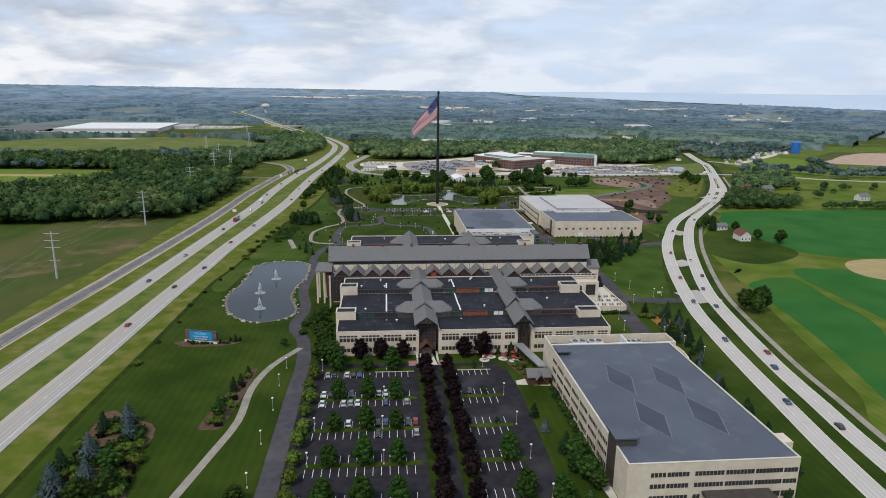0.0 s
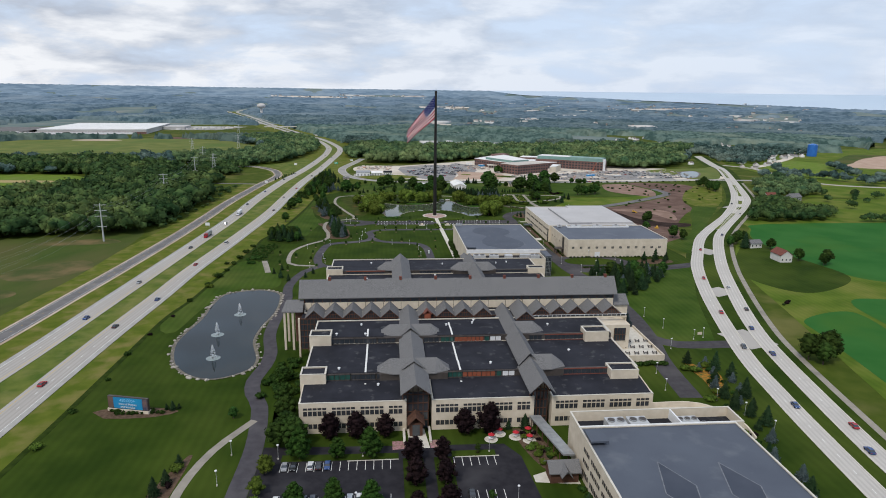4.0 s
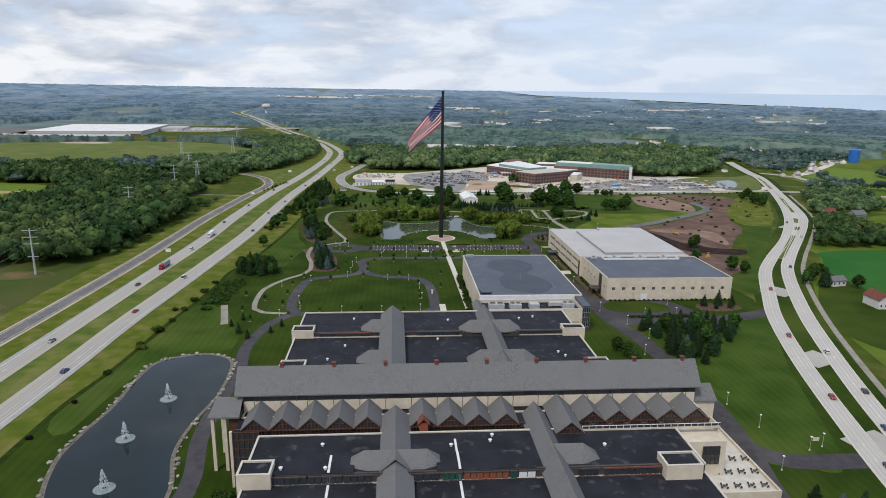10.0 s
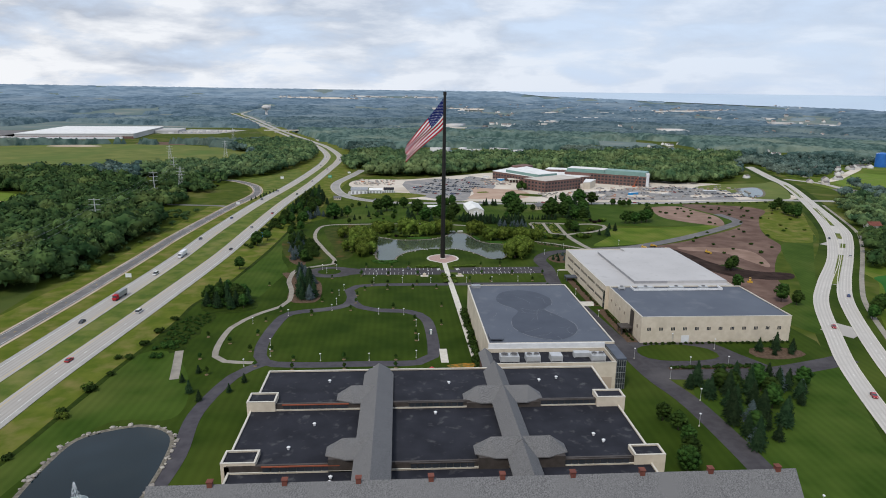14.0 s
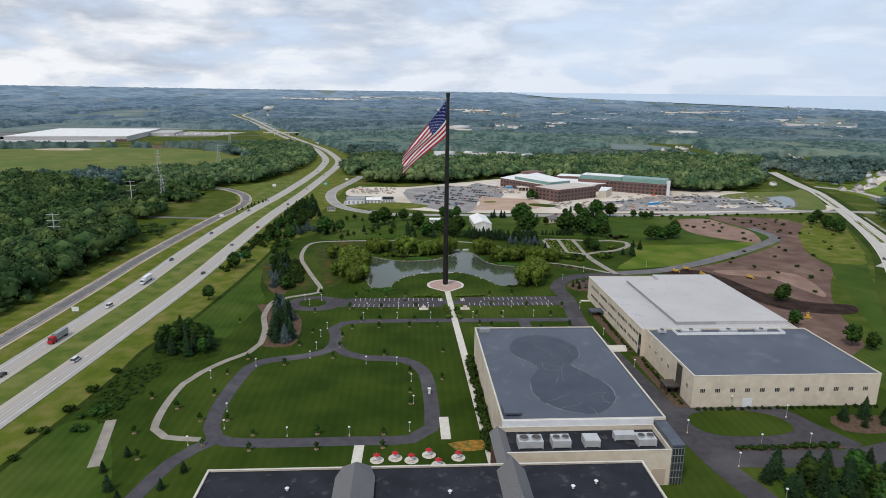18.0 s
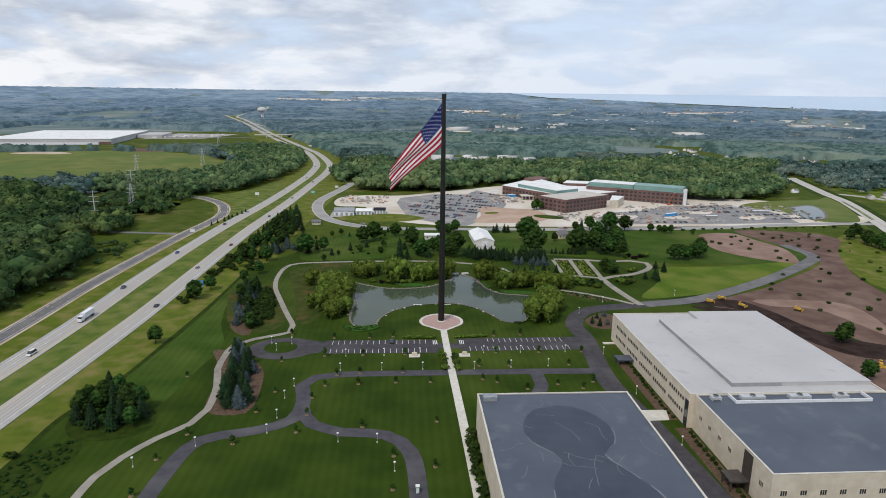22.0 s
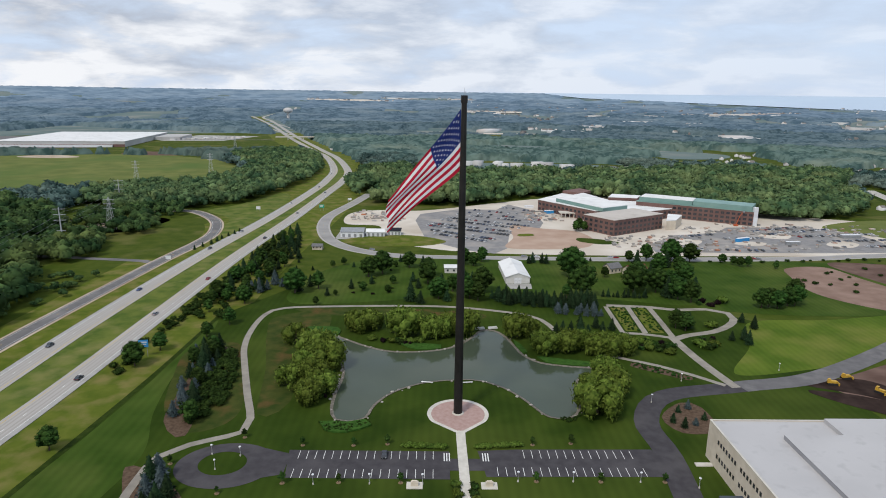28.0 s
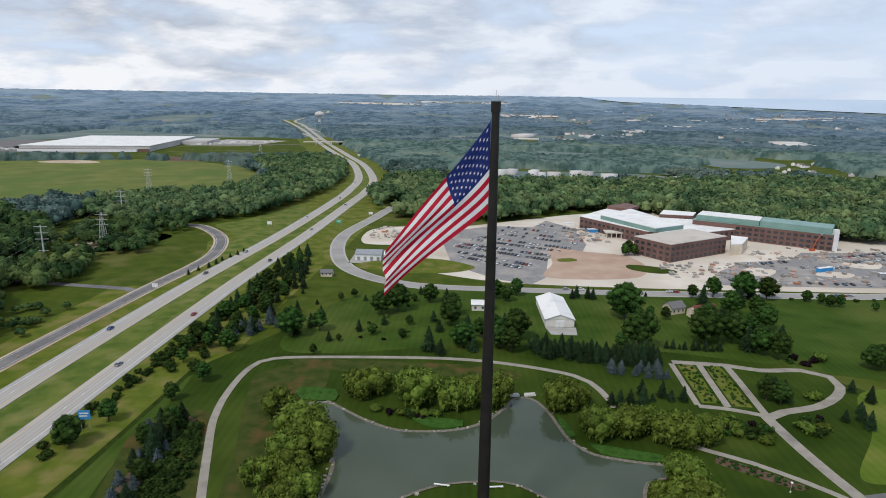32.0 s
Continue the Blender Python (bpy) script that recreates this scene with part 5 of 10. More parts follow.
for xs, yc, zr, sides in ((-40, -287.5, 20.8, (-1,)), (-40, -253, 20.8, (-1,)), (4.2, -288, 20.4, (-1, 1)), (4.2, -254, 20.4, (-1, 1))):
    for sd in sides:
        bm = bmesh.new()
        hip_end(bm, min(xs, xs + sd * 14), max(xs, xs + sd * 14), yc - 4.8, yc + 4.8, zr - 4.2, zr, 5, sd)
        part("transept_roof", bm, M["shingle"], lodge, "hipped grey shingle transept roof")
        part("transept_wall", boxes((min(xs + sd * 4, xs + sd * 13), max(xs + sd * 4, xs + sd * 13), yc - 4.2, yc + 4.2, 11, zr - 4.4)), M["brown_metal"], lodge)
bm = bmesh.new()
add_faces(bm, [(-45.5, -236, 16.9), (-40, -236, 21.5), (-34.5, -236, 16.9), (-40, -229, 17.2), (-44, -230, 16.4), (-36, -230, 16.4)], [(0, 1, 3, 4), (1, 2, 5, 3), (4, 3, 5), (0, 4, 5, 2), (0, 2, 1)])
part("hip_roof", bm, M["shingle"], lodge)
# gate houses: dark timber frames and glass under the two front gables
for xs, w, zr, zed in ((-38.5, 9.2, 19.4, 15.4), (6.8, 6.6, 20.0, 15.4)):
    part("gate_glazing", boxes((xs - w / 2, xs + w / 2, -411.5, -411.2, 0, 14.6)), M["glass"], lodge, "tall dark glazed gate wall")
    bm = bmesh.new()
    for k in range(6):
        x = xs - w / 2 + w * k / 5
        add_box(bm, x - 0.15, x + 0.15, -411.9, -411.5, 0, 15.3 + (zr - 15.6) * (1 - abs(k - 2.5) / 2.5) * 0.8)
    for z in (3.4, 6.8, 10.2, 13.6):
        add_box(bm, xs - w / 2, xs + w / 2, -411.9, -411.5, z, z + 0.25)
    part("timber_frame", bm, M["dark_wood"], lodge, "dark timber grid")
    bm = bmesh.new()
    add_faces(bm, [(xs - w / 2 - 0.5, -414.6, 15.0), (xs, -414.6, zr), (xs + w / 2 + 0.5, -414.6, 15.0), (xs, -414.6, zr - 0.7), (xs - w / 2 + 0.2, -414.6, 14.9), (xs + w / 2 - 0.2, -414.6, 14.9),
                   (xs - w / 2 - 0.5, -414.2, 15.0), (xs, -414.2, zr), (xs + w / 2 + 0.5, -414.2, 15.0), (xs, -414.2, zr - 0.7), (xs - w / 2 + 0.2, -414.2, 14.9), (xs + w / 2 - 0.2, -414.2, 14.9)],
              [(0, 1, 3, 4), (1, 2, 5, 3), (6, 10, 9, 7), (7, 9, 11, 8), (0, 6, 7, 1), (1, 7, 8, 2), (4, 3, 9, 10), (3, 5, 11, 9)])
    part("barge_board", bm, M["dark_wood"], lodge, "dark timber gable board")
porch = boxes((-40.8, -36.2, -417, -411.8, 0, 5.2))
part("porch", porch, M["dark_wood"], lodge, "small timber entrance porch")
bm = bmesh.new()
gable(bm, -41.6, -35.4, -418, -411.8, 5.0, 8.0)
part("porch_roof", bm, M["dark_wood"], lodge)
part("porch_glass", boxes((-39.8, -37.2, -417.1, -417, 0.3, 4.6)), M["glass"], lodge)

# the great hall
shell(lodge, -87.6, 63.6, -334.5, -313, 18.0, "roof_dark")
part("hall_wall", boxes((-87.6, 63.6, -330.7, -318.3, 17.9, 21.7)), M["stone"], lodge, "cream upper wall of the hall")
part("hall_clerestory", boxes((-87.6, 63.6, -330.5, -318.5, 21.7, 24.5)), M["glass"], lodge, "long dark clerestory glazing")
bm = bmesh.new()
for k in range(37):
    x = -87.5 + 151 * k / 36
    add_box(bm, x - 0.14, x + 0.14, -330.8, -330.4, 21.7, 24.4)
part("clerestory_post", bm, M["dark_wood"], lodge, "dark timber posts of the clerestory")
bm = bmesh.new()
for k in range(18):
    x = -84.2 + 8.5 * k
    add_box(bm, x - 0.09, x + 0.09, -330.8, -330.69, 18, 21.7)
part("wall_joint", bm, M["brown_metal"], lodge)
bm = bmesh.new()
hall_a = [(-90.2, -331.7, 24.3), (-90.4, -324.5, 31.4), (-90.2, -317.3, 24.3), (65.2, -331.7, 24.3), (65.6, -324.5, 31.4), (65.2, -317.3, 24.3)]
add_faces(bm, hall_a + [(p[0], p[1], p[2] - 0.4) for p in hall_a], [(0, 3, 4, 1), (1, 4, 5, 2), (6, 7, 10, 9), (7, 8, 11, 10), (0, 6, 9, 3), (2, 5, 11, 8), (0, 1, 7, 6), (1, 2, 8, 7), (3, 9, 10, 4), (4, 10, 11, 5)])
part("hall_roof", bm, M["shingle"], lodge, "great grey shingled gable roof")
for x0 in (-87.6, 63.2):
    bm = bmesh.new()
    add_faces(bm, [(x0, -330.5, 24.4), (x0, -318.5, 24.4), (x0, -324.5, 30.6), (x0 + 0.4, -330.5, 24.4), (x0 + 0.4, -318.5, 24.4), (x0 + 0.4, -324.5, 30.6)],
              [(0, 1, 2), (3, 5, 4), (0, 2, 5, 3), (1, 4, 5, 2), (0, 3, 4, 1)])
    part("gable_end", bm, M["dark_wood"], lodge)
for k in range(9):
    t_x = -76 + 17.1 * k
    part("ridge_lantern", boxes((t_x - 0.6, t_x + 0.6, -325.1, -323.9, 30.2, 32.2), (t_x - 0.75, t_x + 0.75, -325.25, -323.75, 32.2, 32.4)), M["rust_roof"], lodge, "small red brick ridge stack")


def zigzag(x, y_front, zr, half, zv, dark=True):
    bm = bmesh.new()
    a = [(x - half, -330.8, zv), (x, -330.8, zr), (x + half, -330.8, zv), (x - half, y_front, zv), (x, y_front - 0.6, zr), (x + half, y_front, zv)]
    b = [(p[0], p[1], p[2] - 0.3) for p in a]
    add_faces(bm, a + b, [(0, 3, 4, 1), (1, 4, 5, 2), (6, 7, 10, 9), (7, 8, 11, 10), (3, 9, 10, 4), (4, 10, 11, 5), (0, 6, 9, 3), (2, 5, 11, 8)])
    part("small_gable_roof", bm, M["shingle"], lodge, "small grey shingled front gable")
    bm = bmesh.new()
    add_faces(bm, [(x - half + 0.2, y_front + 0.25, zv - 0.3), (x + half - 0.2, y_front + 0.25, zv - 0.3), (x, y_front + 0.25, zr - 0.35)], [(0, 1, 2)])
    part("gable_glass", bm, M["glass"], lodge)
    for k in range(-3, 4):
        xx = x + k * half / 4
        part("truss_post", boxes((xx - 0.13, xx + 0.13, y_front, y_front + 0.25, zv - 3.0, zv - 0.45 + (zr - zv) * (1 - abs(k) / 4))), M["dark_wood"], lodge)
    for sd in (-1, 1):
        bm = bmesh.new()
        limb(bm, (x + sd * half * 0.98, y_front - 0.05, zv - 0.35), (x, y_front - 0.4, zr - 0.38), 0.2, 0.2, 4)
        part("truss_rafter", bm, M["dark_wood"], lodge, "dark timber gable rafter")
    part("truss_beam", boxes((x - half, x + half, y_front - 0.05, y_front + 0.25, zv - 0.5, zv - 0.15), (x - half * 0.55, x + half * 0.55, y_front - 0.05, y_front + 0.25, zv + 1.5, zv + 1.75)), M["dark_wood"], lodge, "dark timber tie beam")


for x in [-38.5 - 8.7 * k for k in (1, 2, 3, 4, 5)] + [-38.5 + 8.75 * k for k in (1, 2, 3, 4)]:
    zigzag(x, -342.2, 22.2, 4.35, 18.0)
zigzag(15.5, -349, 22.4, 4.6, 18.2)
for x in (24.6, 33.2, 41.8, 50.4, 59.0):
    zigzag(x, -341.5, 22.0, 4.3, 18.0)
part("hall_glazing", boxes((-88, 64, -341.2, -340.9, 12, 17.8)), M["glass"], lodge, "dark glazed front of the hall")
bm = bmesh.new()
for k in range(78):
    x = -88 + 152 * k / 77
    add_box(bm, x - 0.11, x + 0.11, -341.45, -341.2, 12, 17.8)
for z in (14, 16.2, 17.6):
    add_box(bm, -88, 64, -341.42, -341.2, z, z + 0.2)
part("glazing_bar", bm, M["dark_wood"], lodge, "dark timber glazing bars")
part("hall_floor_roof", boxes((-88, 64, -341, -330.9, 17.3, 17.7)), M["roof_dark"], lodge)
part("nose_gable", boxes((-31.2, -28.4, -345, -341.5, 17.9, 20.4)), M["terracotta"], lodge, "small red dormer")
bm = bmesh.new()
gable(bm, -31.7, -27.9, -345.4, -341.4, 20.3, 22.2)
part("nose_roof", bm, M["rust_roof"], lodge, "small red dormer roof")
# west end glazing seen beside the pond, east terrace
part("west_glazing", boxes((-88, -80.2, -344.5, -344.2, 4, 18.6)), M["glass"], lodge)
bm = bmesh.new()
for k in range(6):
    add_box(bm, -88 + 1.55 * k, -87.8 + 1.55 * k, -344.8, -344.4, 3, 19)
for z in (4, 7, 10, 13, 16, 18.5):
    add_box(bm, -88, -80.2, -344.7, -344.4, z, z + 0.22)
part("west_timber", bm, M["dark_wood"], lodge, "dark timber grid")
part("west_pier", boxes((-88.9, -88.1, -345, -344, 0, 19)), M["stone"], lodge)
for x0, x1, ze, zr, nm in ((-97.6, -87.8, 19.4, 23.2, "west_porch_roof"), (63.8, 72.4, 18.0, 21.8, "east_wing_roof")):
    bm = bmesh.new()
    y0, y1 = (-336.4, -323.6) if x0 < 0 else (-330, -318)
    add_faces(bm, [(x0, y0, ze), (x1, y0, ze), (x1, y1, ze), (x0, y1, ze), (x0 + 1.5, (y0 + y1) / 2, zr), (x1, (y0 + y1) / 2, zr), (x0, y0, ze - 0.5), (x1, y0, ze - 0.5), (x1, y1, ze - 0.5), (x0, y1, ze - 0.5)],
              [(0, 1, 5, 4), (2, 3, 4, 5), (3, 0, 4), (0, 6, 7, 1), (2, 8, 9, 3), (3, 9, 6, 0), (1, 7, 8, 2), (6, 9, 8, 7)])
    part("wing_roof", bm, M["shingle"], lodge, "grey shingled wing roof")
for x in (-96.4, -92.6):
    for y in (-335.4, -324.6):
        part("column", boxes((x - 0.5, x + 0.5, y - 0.5, y + 0.5, 0, 19.2)), M["stone"], lodge, "cream stone porch column")
part("porch_timber", boxes((-91.5, -87.9, -335, -325, 4, 19)), M["dark_wood"], lodge)
shell(lodge, 63.7, 71.8, -329.4, -318.6, 17.6, "roof_dark")
part("east_terrace", boxes((50.2, 64.5, -352, -341.3, 0, 15.8)), M["stone"], lodge, "cream stone terrace block")
part("terrace_parapet", boxes((19.5, 64.4, -347.4, -347.0, 17.85, 18.5), (64.0, 64.4, -347.0, -341.4, 15.9, 18.5)), M["stone"], lodge, "cream terrace parapet")
part("terrace_rail", boxes((19.5, 64.4, -347.25, -347.15, 18.5, 19.3)), M["glass"], lodge)
part("terrace_rail_post", boxes(*[(19.6 + 2.2 * k, 19.75 + 2.2 * k, -347.3, -347.1, 18.5, 19.4) for k in range(21)], (19.5, 64.4, -347.3, -347.1, 19.4, 19.5)), M["white_metal"], lodge)
for k in range(9):
    part("terrace_planter", boxes((21 + 4.9 * k, 23.4 + 4.9 * k, -346.8, -346.0, 17.7, 18.3)), M["brown_metal"], lodge)
part("terrace_window", boxes((57, 62.5, -352.2, -352, 8, 14.2)), M["glass"], lodge)
part("terrace_window_bar", boxes(*[(57 + 1.35 * k, 57.15 + 1.35 * k, -352.35, -352.2, 8, 14.2) for k in range(5)], (57, 62.5, -352.35, -352.2, 11, 11.2)), M["dark_wood"], lodge)
shell(lodge, 50.2, 58, -361, -352.2, 6.2, "roof_blue")
lower_terrace = thing("dining_terrace", 68, -352, 0, "pale stone dining terrace with a parapet wall", "terrace")
part("terrace_wall", boxes((-8, 10, -10, -9.4, 0, 4.6), (9.4, 10, -9.4, 28, 0, 4.6)), M["stone"], lower_terrace)
part("terrace_floor", boxes((-8, 9.4, -9.4, 28, 0.2, 3.6)), M["concrete"], lower_terrace)
def terrace_set(x, y, z):
    t = thing("terrace_table", x, y, z, "small dark terrace table with four chairs", "table", "terrace tables")
    bm = bmesh.new()
    add_cyl(bm, 0, 0, 0.7, 0.76, 0.55, 0.55, 10)
    part("tabletop", bm, M["brown_metal"], t)
    bm = bmesh.new()
    add_cyl(bm, 0, 0, 0, 0.7, 0.06, 0.06, 6)
    part("pedestal", bm, M["grey_metal"], t)
    for a in range(4):
        cx, cy = math.cos(a * math.pi / 2 + 0.5), math.sin(a * math.pi / 2 + 0.5)
        part("chair", boxes((cx - 0.25, cx + 0.25, cy - 0.25, cy + 0.25, 0.4, 0.48), (cx * 1.2 - 0.22, cx * 1.2 + 0.22, cy * 1.2 - 0.22, cy * 1.2 + 0.22, 0.48, 0.9), (cx - 0.2, cx - 0.14, cy - 0.2, cy - 0.14, 0, 0.4), (cx + 0.14, cx + 0.2, cy + 0.14, cy + 0.2, 0, 0.4)), M["brown_metal"], t)


for k in range(14):
    terrace_set(62 + 4.3 * (k % 4) + 0.8 * (k // 4), -358 + 7.2 * (k // 4), 3.6)
for k in range(7):
    terrace_set(24 + 5.6 * k, -344.2, 17.7)
for x, y, z in ((-60, -352, 17.8), (-57.8, -365, 18.4), (-70, -364.5, 18.4), (-67, -394, 16.0), (-10, -352, 17.8), (-9, -349, 17.8), (-22, -354, 17.8),
                (-8, -392, 16.0), (-52, -402, 12.8), (27, -380, 15.4), (24, -356, 17.8), (-58, -240, 15.9), (-60, -268, 14.1), (-66, -282, 14.1),
                (-14, -243, 15.9), (-20, -262, 14.1), (20, -242, 15.9), (27, -240, 15.9), (30, -278, 14.1), (32, -282, 14.1), (-52, -295, 12.3), (-52, -297.5, 12.3)):
    vent_unit(x, y, z, 0.8)
for x in (-57.2, -20.9):
    for y0, y1, z in ((-401, -397.9, 13.0), (-387.8, -367.9, 15.46), (-397, -388.2, 16.06), (-366.6, -358, 18.46)):
        part("roof_walkway", boxes((x, x + 0.7, y0, y1, z, z + 0.05)), M["paint_white"], lodge, "white walking strip across dark flat roofs")
part("roof_walkway", boxes((-20.9, -20.2, -357.6, -350, 17.87, 17.9)), M["paint_white"], lodge, "white walking strip across dark flat roofs")

# the big office block
office = thing("office_block", 0, 0, 0, "large three-storey cream office block with a blue-grey flat roof", "office building")
OX0, OX1, OY0, OY1, OH = 13.2, 66.5, -530, -440, 14.8
shell(office, OX0, OX1, OY0, OY1, OH, "roof_blue", drop=0.25)
shell(office, OX0, OX1 + 3, OY1 + 0.1, -429.5, OH, "roof_dark", drop=3.5)
part("mechanical_screen", boxes((OX0, OX1, OY1 - 0.2, OY1 + 0.2, OH, OH + 0.35), (48, 48.5, OY1, -429.8, 11.3, OH)), M["white_metal"], office, "pale metal roof screen")
for (cx, cy) in ((31.6, -473.5), (49.6, -475), (31.6, -503.3), (50.8, -502.6)):
    bm = bmesh.new()
    add_faces(bm, [(cx - 1, cy + 13, OH - 0.19), (cx - 5, cy - 2, OH - 0.19), (cx + 1, cy - 13.5, OH - 0.19), (cx + 5, cy + 1, OH - 0.19)], [(0, 1, 2, 3)])
    part("roof_patch", bm, M["roof_patch"], office, "darker diamond-shaped roof patch")
    ring = [(cx - 1, cy + 13), (cx - 5, cy - 2), (cx + 1, cy - 13.5), (cx + 5, cy + 1)]
    for p, q in zip(ring, ring[1:] + ring[:1]):
        bm = bmesh.new()
        d = (Vector(q) - Vector(p)).normalized()
        n = Vector((-d.y, d.x)) * 0.16
        add_faces(bm, [(p[0] - n.x, p[1] - n.y, OH - 0.17), (p[0] + n.x, p[1] + n.y, OH - 0.17), (q[0] + n.x, q[1] + n.y, OH - 0.17), (q[0] - n.x, q[1] - n.y, OH - 0.17)], [(3, 2, 1, 0)])
        part("roof_seam", bm, M["roof_line"], office, "pale dried edge of a roof patch")
OFF_LOW, OFF = window_mesh("window_ground", 0.8, 1.6, 0), window_mesh("window_upper", 0.8, 1.25, 0)
for level, z in enumerate((2.2, 6.5, 10.3)):
    pane = OFF if level else OFF_LOW
    for first, last, count in ((7.6, 11.2, 4), (12.7, 18.4, 6), (21.2, 29.2, 8), (30.8, 38.6, 8), (40.1, 47.6, 8), (49.0, 52.3, 4)):
        for k in range(count):
            x = OX0 + first + (last - first) * k / (count - 1)
            if not (level == 0 and 36.5 < x < 57):
                put_window(office, pane, x, OY0, z)
    for k in range(48):
        y = OY0 + 18 + k * 1.45
        if y < -446 and k % 7 != 6:
            put_window(office, pane, OX0, y, z, "w")
part("stair_tower", boxes((OX0 - 0.2, OX0 + 6.5, -520, -513.5, 0.2, 17.0)), M["brown_metal"], office, "dark glazed stair tower")
part("stair_tower_roof", boxes((OX0 - 0.6, OX0 + 7, -520.5, -513, 17.0, 17.5)), M["roof_blue"], office)
part("stair_tower_roof", boxes((OX0 + 0.4, OX0 + 6, -451, -444, 15.6, 16.2), (OX0 + 0.6, OX0 + 1.2, -450, -445, 14.6, 15.6), (OX0 + 5, OX0 + 5.6, -450, -445, 14.6, 15.6)), M["roof_blue"], office)
part("east_stair", boxes((OX1, OX1 + 3.2, -521.5, -516, 0, OH)), M["stone"], office)
part("portico_roof", boxes((36.5, 57.5, -538.5, OY0 - 0.1, 4.3, 5.1)), M["brown_metal"], office, "dark flat entrance canopy")
for k in range(5):
    part("portico_column", boxes((37.5 + 4.6 * k, 38.1 + 4.6 * k, -537.9, -537.3, 0, 4.3)), M["stone"], office)
part("entrance_glass", boxes((39, 55, OY0 - 0.15, OY0 - 0.02, 0.2, 3.8)), M["glass"], office)


def chiller(x, y, z, lx, ly, h, fans, label):
    t = thing("rooftop_chiller", x, y, z, label, "air conditioner", "rooftop units")
    part("casing", boxes((-lx / 2, lx / 2, -ly / 2, ly / 2, 0.3, h), (-lx / 2, -lx / 2 + 0.3, -ly / 2, ly / 2, 0, 0.3), (lx / 2 - 0.3, lx / 2, -ly / 2, ly / 2, 0, 0.3)), M["galvanised"], t)
    for k in range(fans):
        bm = bmesh.new()
        fx = -lx / 2 + lx * (k + 0.5) / fans
        add_cyl(bm, fx, 0, h, h + 0.45, min(lx / fans, ly) * 0.4, min(lx / fans, ly) * 0.42, 14)
        fan = part("fan_housing", bm, M["grey_metal"], t)
        bm = bmesh.new()
        add_cyl(bm, fx, 0, h + 0.45, h + 0.48, min(lx / fans, ly) * 0.36, None, 12)
        part("fan_grille", bm, M["brown_metal"], fan)
    return t


for x in (27, 34.5):
    chiller(x, -436, 11.3, 6.4, 5, 3.2, 2, "large pale rooftop chiller with two fans in a roof well")
chiller(52.5, -434.5, 11.3, 7.5, 4.5, 2.0, 3, "low pale rooftop unit in a roof well")
chiller(57.5, -437.2, 11.3, 5, 3, 1.6, 1, "white rooftop air unit in a roof well")
curved = thing("service_yard_wall", 66, -416, 0, "low curved cream wall of the service yard", "wall")
bm = bmesh.new()
arc = spline([(-15, 14), (4, 14), (13, 8), (17, -2), (16, -13)], 3)
for p, q in zip(arc, arc[1:]):
    d = (q - p).normalized()
    s = Vector((-d.y, d.x)) * 0.3
    add_prism(bm, [tuple(p + s), tuple(p - s), tuple(q - s), tuple(q + s)], 0, 2.2)
part("wall", bm, M["stone"], curved)
yard = patch("service_yard", [(51, -402), (70, -402), (79, -408), (82, -418), (80, -428), (68, -429), (52, -428)], 0.12, M["concrete"], "pale concrete service yard", "pavement")
# covered walk between the lodge and the office block
link = thing("covered_walk", 0, 0, 0, "covered footbridge walk with a grey metal roof", "walkway")
bm = bmesh.new()
add_prism(bm, [(3.2, -414), (7.2, -414), (12.6, -440), (8.6, -440)], 4.6, 5.2)
part("roof", bm, M["grey_metal"], link)
for k in range(6):
    f = (k + 0.3) / 6
    for o in (3.6, 6.6):
        x, y = o + 5.4 * f, -414 - 26 * f
        part("post", boxes((x - 0.15, x + 0.15, y - 0.15, y + 0.15, 0, 4.6)), M["dark_wood"], link)
lodge_gate = thing("entrance_pavilion", 7, -445, 0, "small dark timber pavilion with a shingled gable roof", "pavilion")
part("wall", boxes((-4.5, 4.5, -3, 3, 0, 4)), M["dark_wood"], lodge_gate)
bm = bmesh.new()
gable(bm, -5.2, 5.2, -3.8, 3.8, 4, 6.6, "x")
gable(bm, -1.8, 1.8, -6, 0, 3.8, 6.2)
part("roof", bm, M["shingle"], lodge_gate)

# annex behind the lodge
annex = thing("annex_building", 0, 0, 0, "cream stone annex with a broad blue-grey flat roof", "office building")
shell(annex, 6.3, 62.3, -203, -117, 15, "roof_blue", drop=0.25)
shell(annex, 4.8, 58, -219, -203.1, 12.6, "roof_dark", drop=1.6)
part("mechanical_screen", boxes((6.3, 58, -203.4, -203, 12, 15)), M["white_metal"], annex, "pale metal roof screen")
part("corner_roof", boxes((58.1, 62.3, -219, -203.1, 13.5, 14.2)), M["roof_blue"], annex)
part("corner_glazing", boxes((58.2, 62, -218.8, -203.2, 0.2, 13.4)), M["glass"], annex, "tall glass corner")
part("corner_bar", boxes(*[(58.1, 62.1, -218.95, -218.8, z, z + 0.15) for z in (2.6, 5.2, 7.8, 10.4, 13)], *[(58.2 + 0.95 * k, 58.3 + 0.95 * k, -218.95, -218.8, 0.2, 13.4) for k in range(5)]), M["grey_metal"], annex)
part("roof_hatch", boxes((7.5, 13.5, -200, -193, 15.4, 16), (7.7, 8.2, -199.8, -193.2, 14.6, 15.4), (12.8, 13.3, -199.8, -193.2, 14.6, 15.4)), M["roof_blue"], annex)
part("roof_hatch", boxes((8, 13, -122.5, -119.3, 14.6, 16.3)), M["grey_metal"], annex)
bm = bmesh.new()
blot = spline([(24, -130), (34, -126.5), (43, -131), (48, -142), (46, -152), (41, -158), (46, -168), (51, -180), (48, -192), (39, -199), (28, -196), (21, -185), (22, -172), (27, -160), (20, -150), (19, -140)], 3, True)
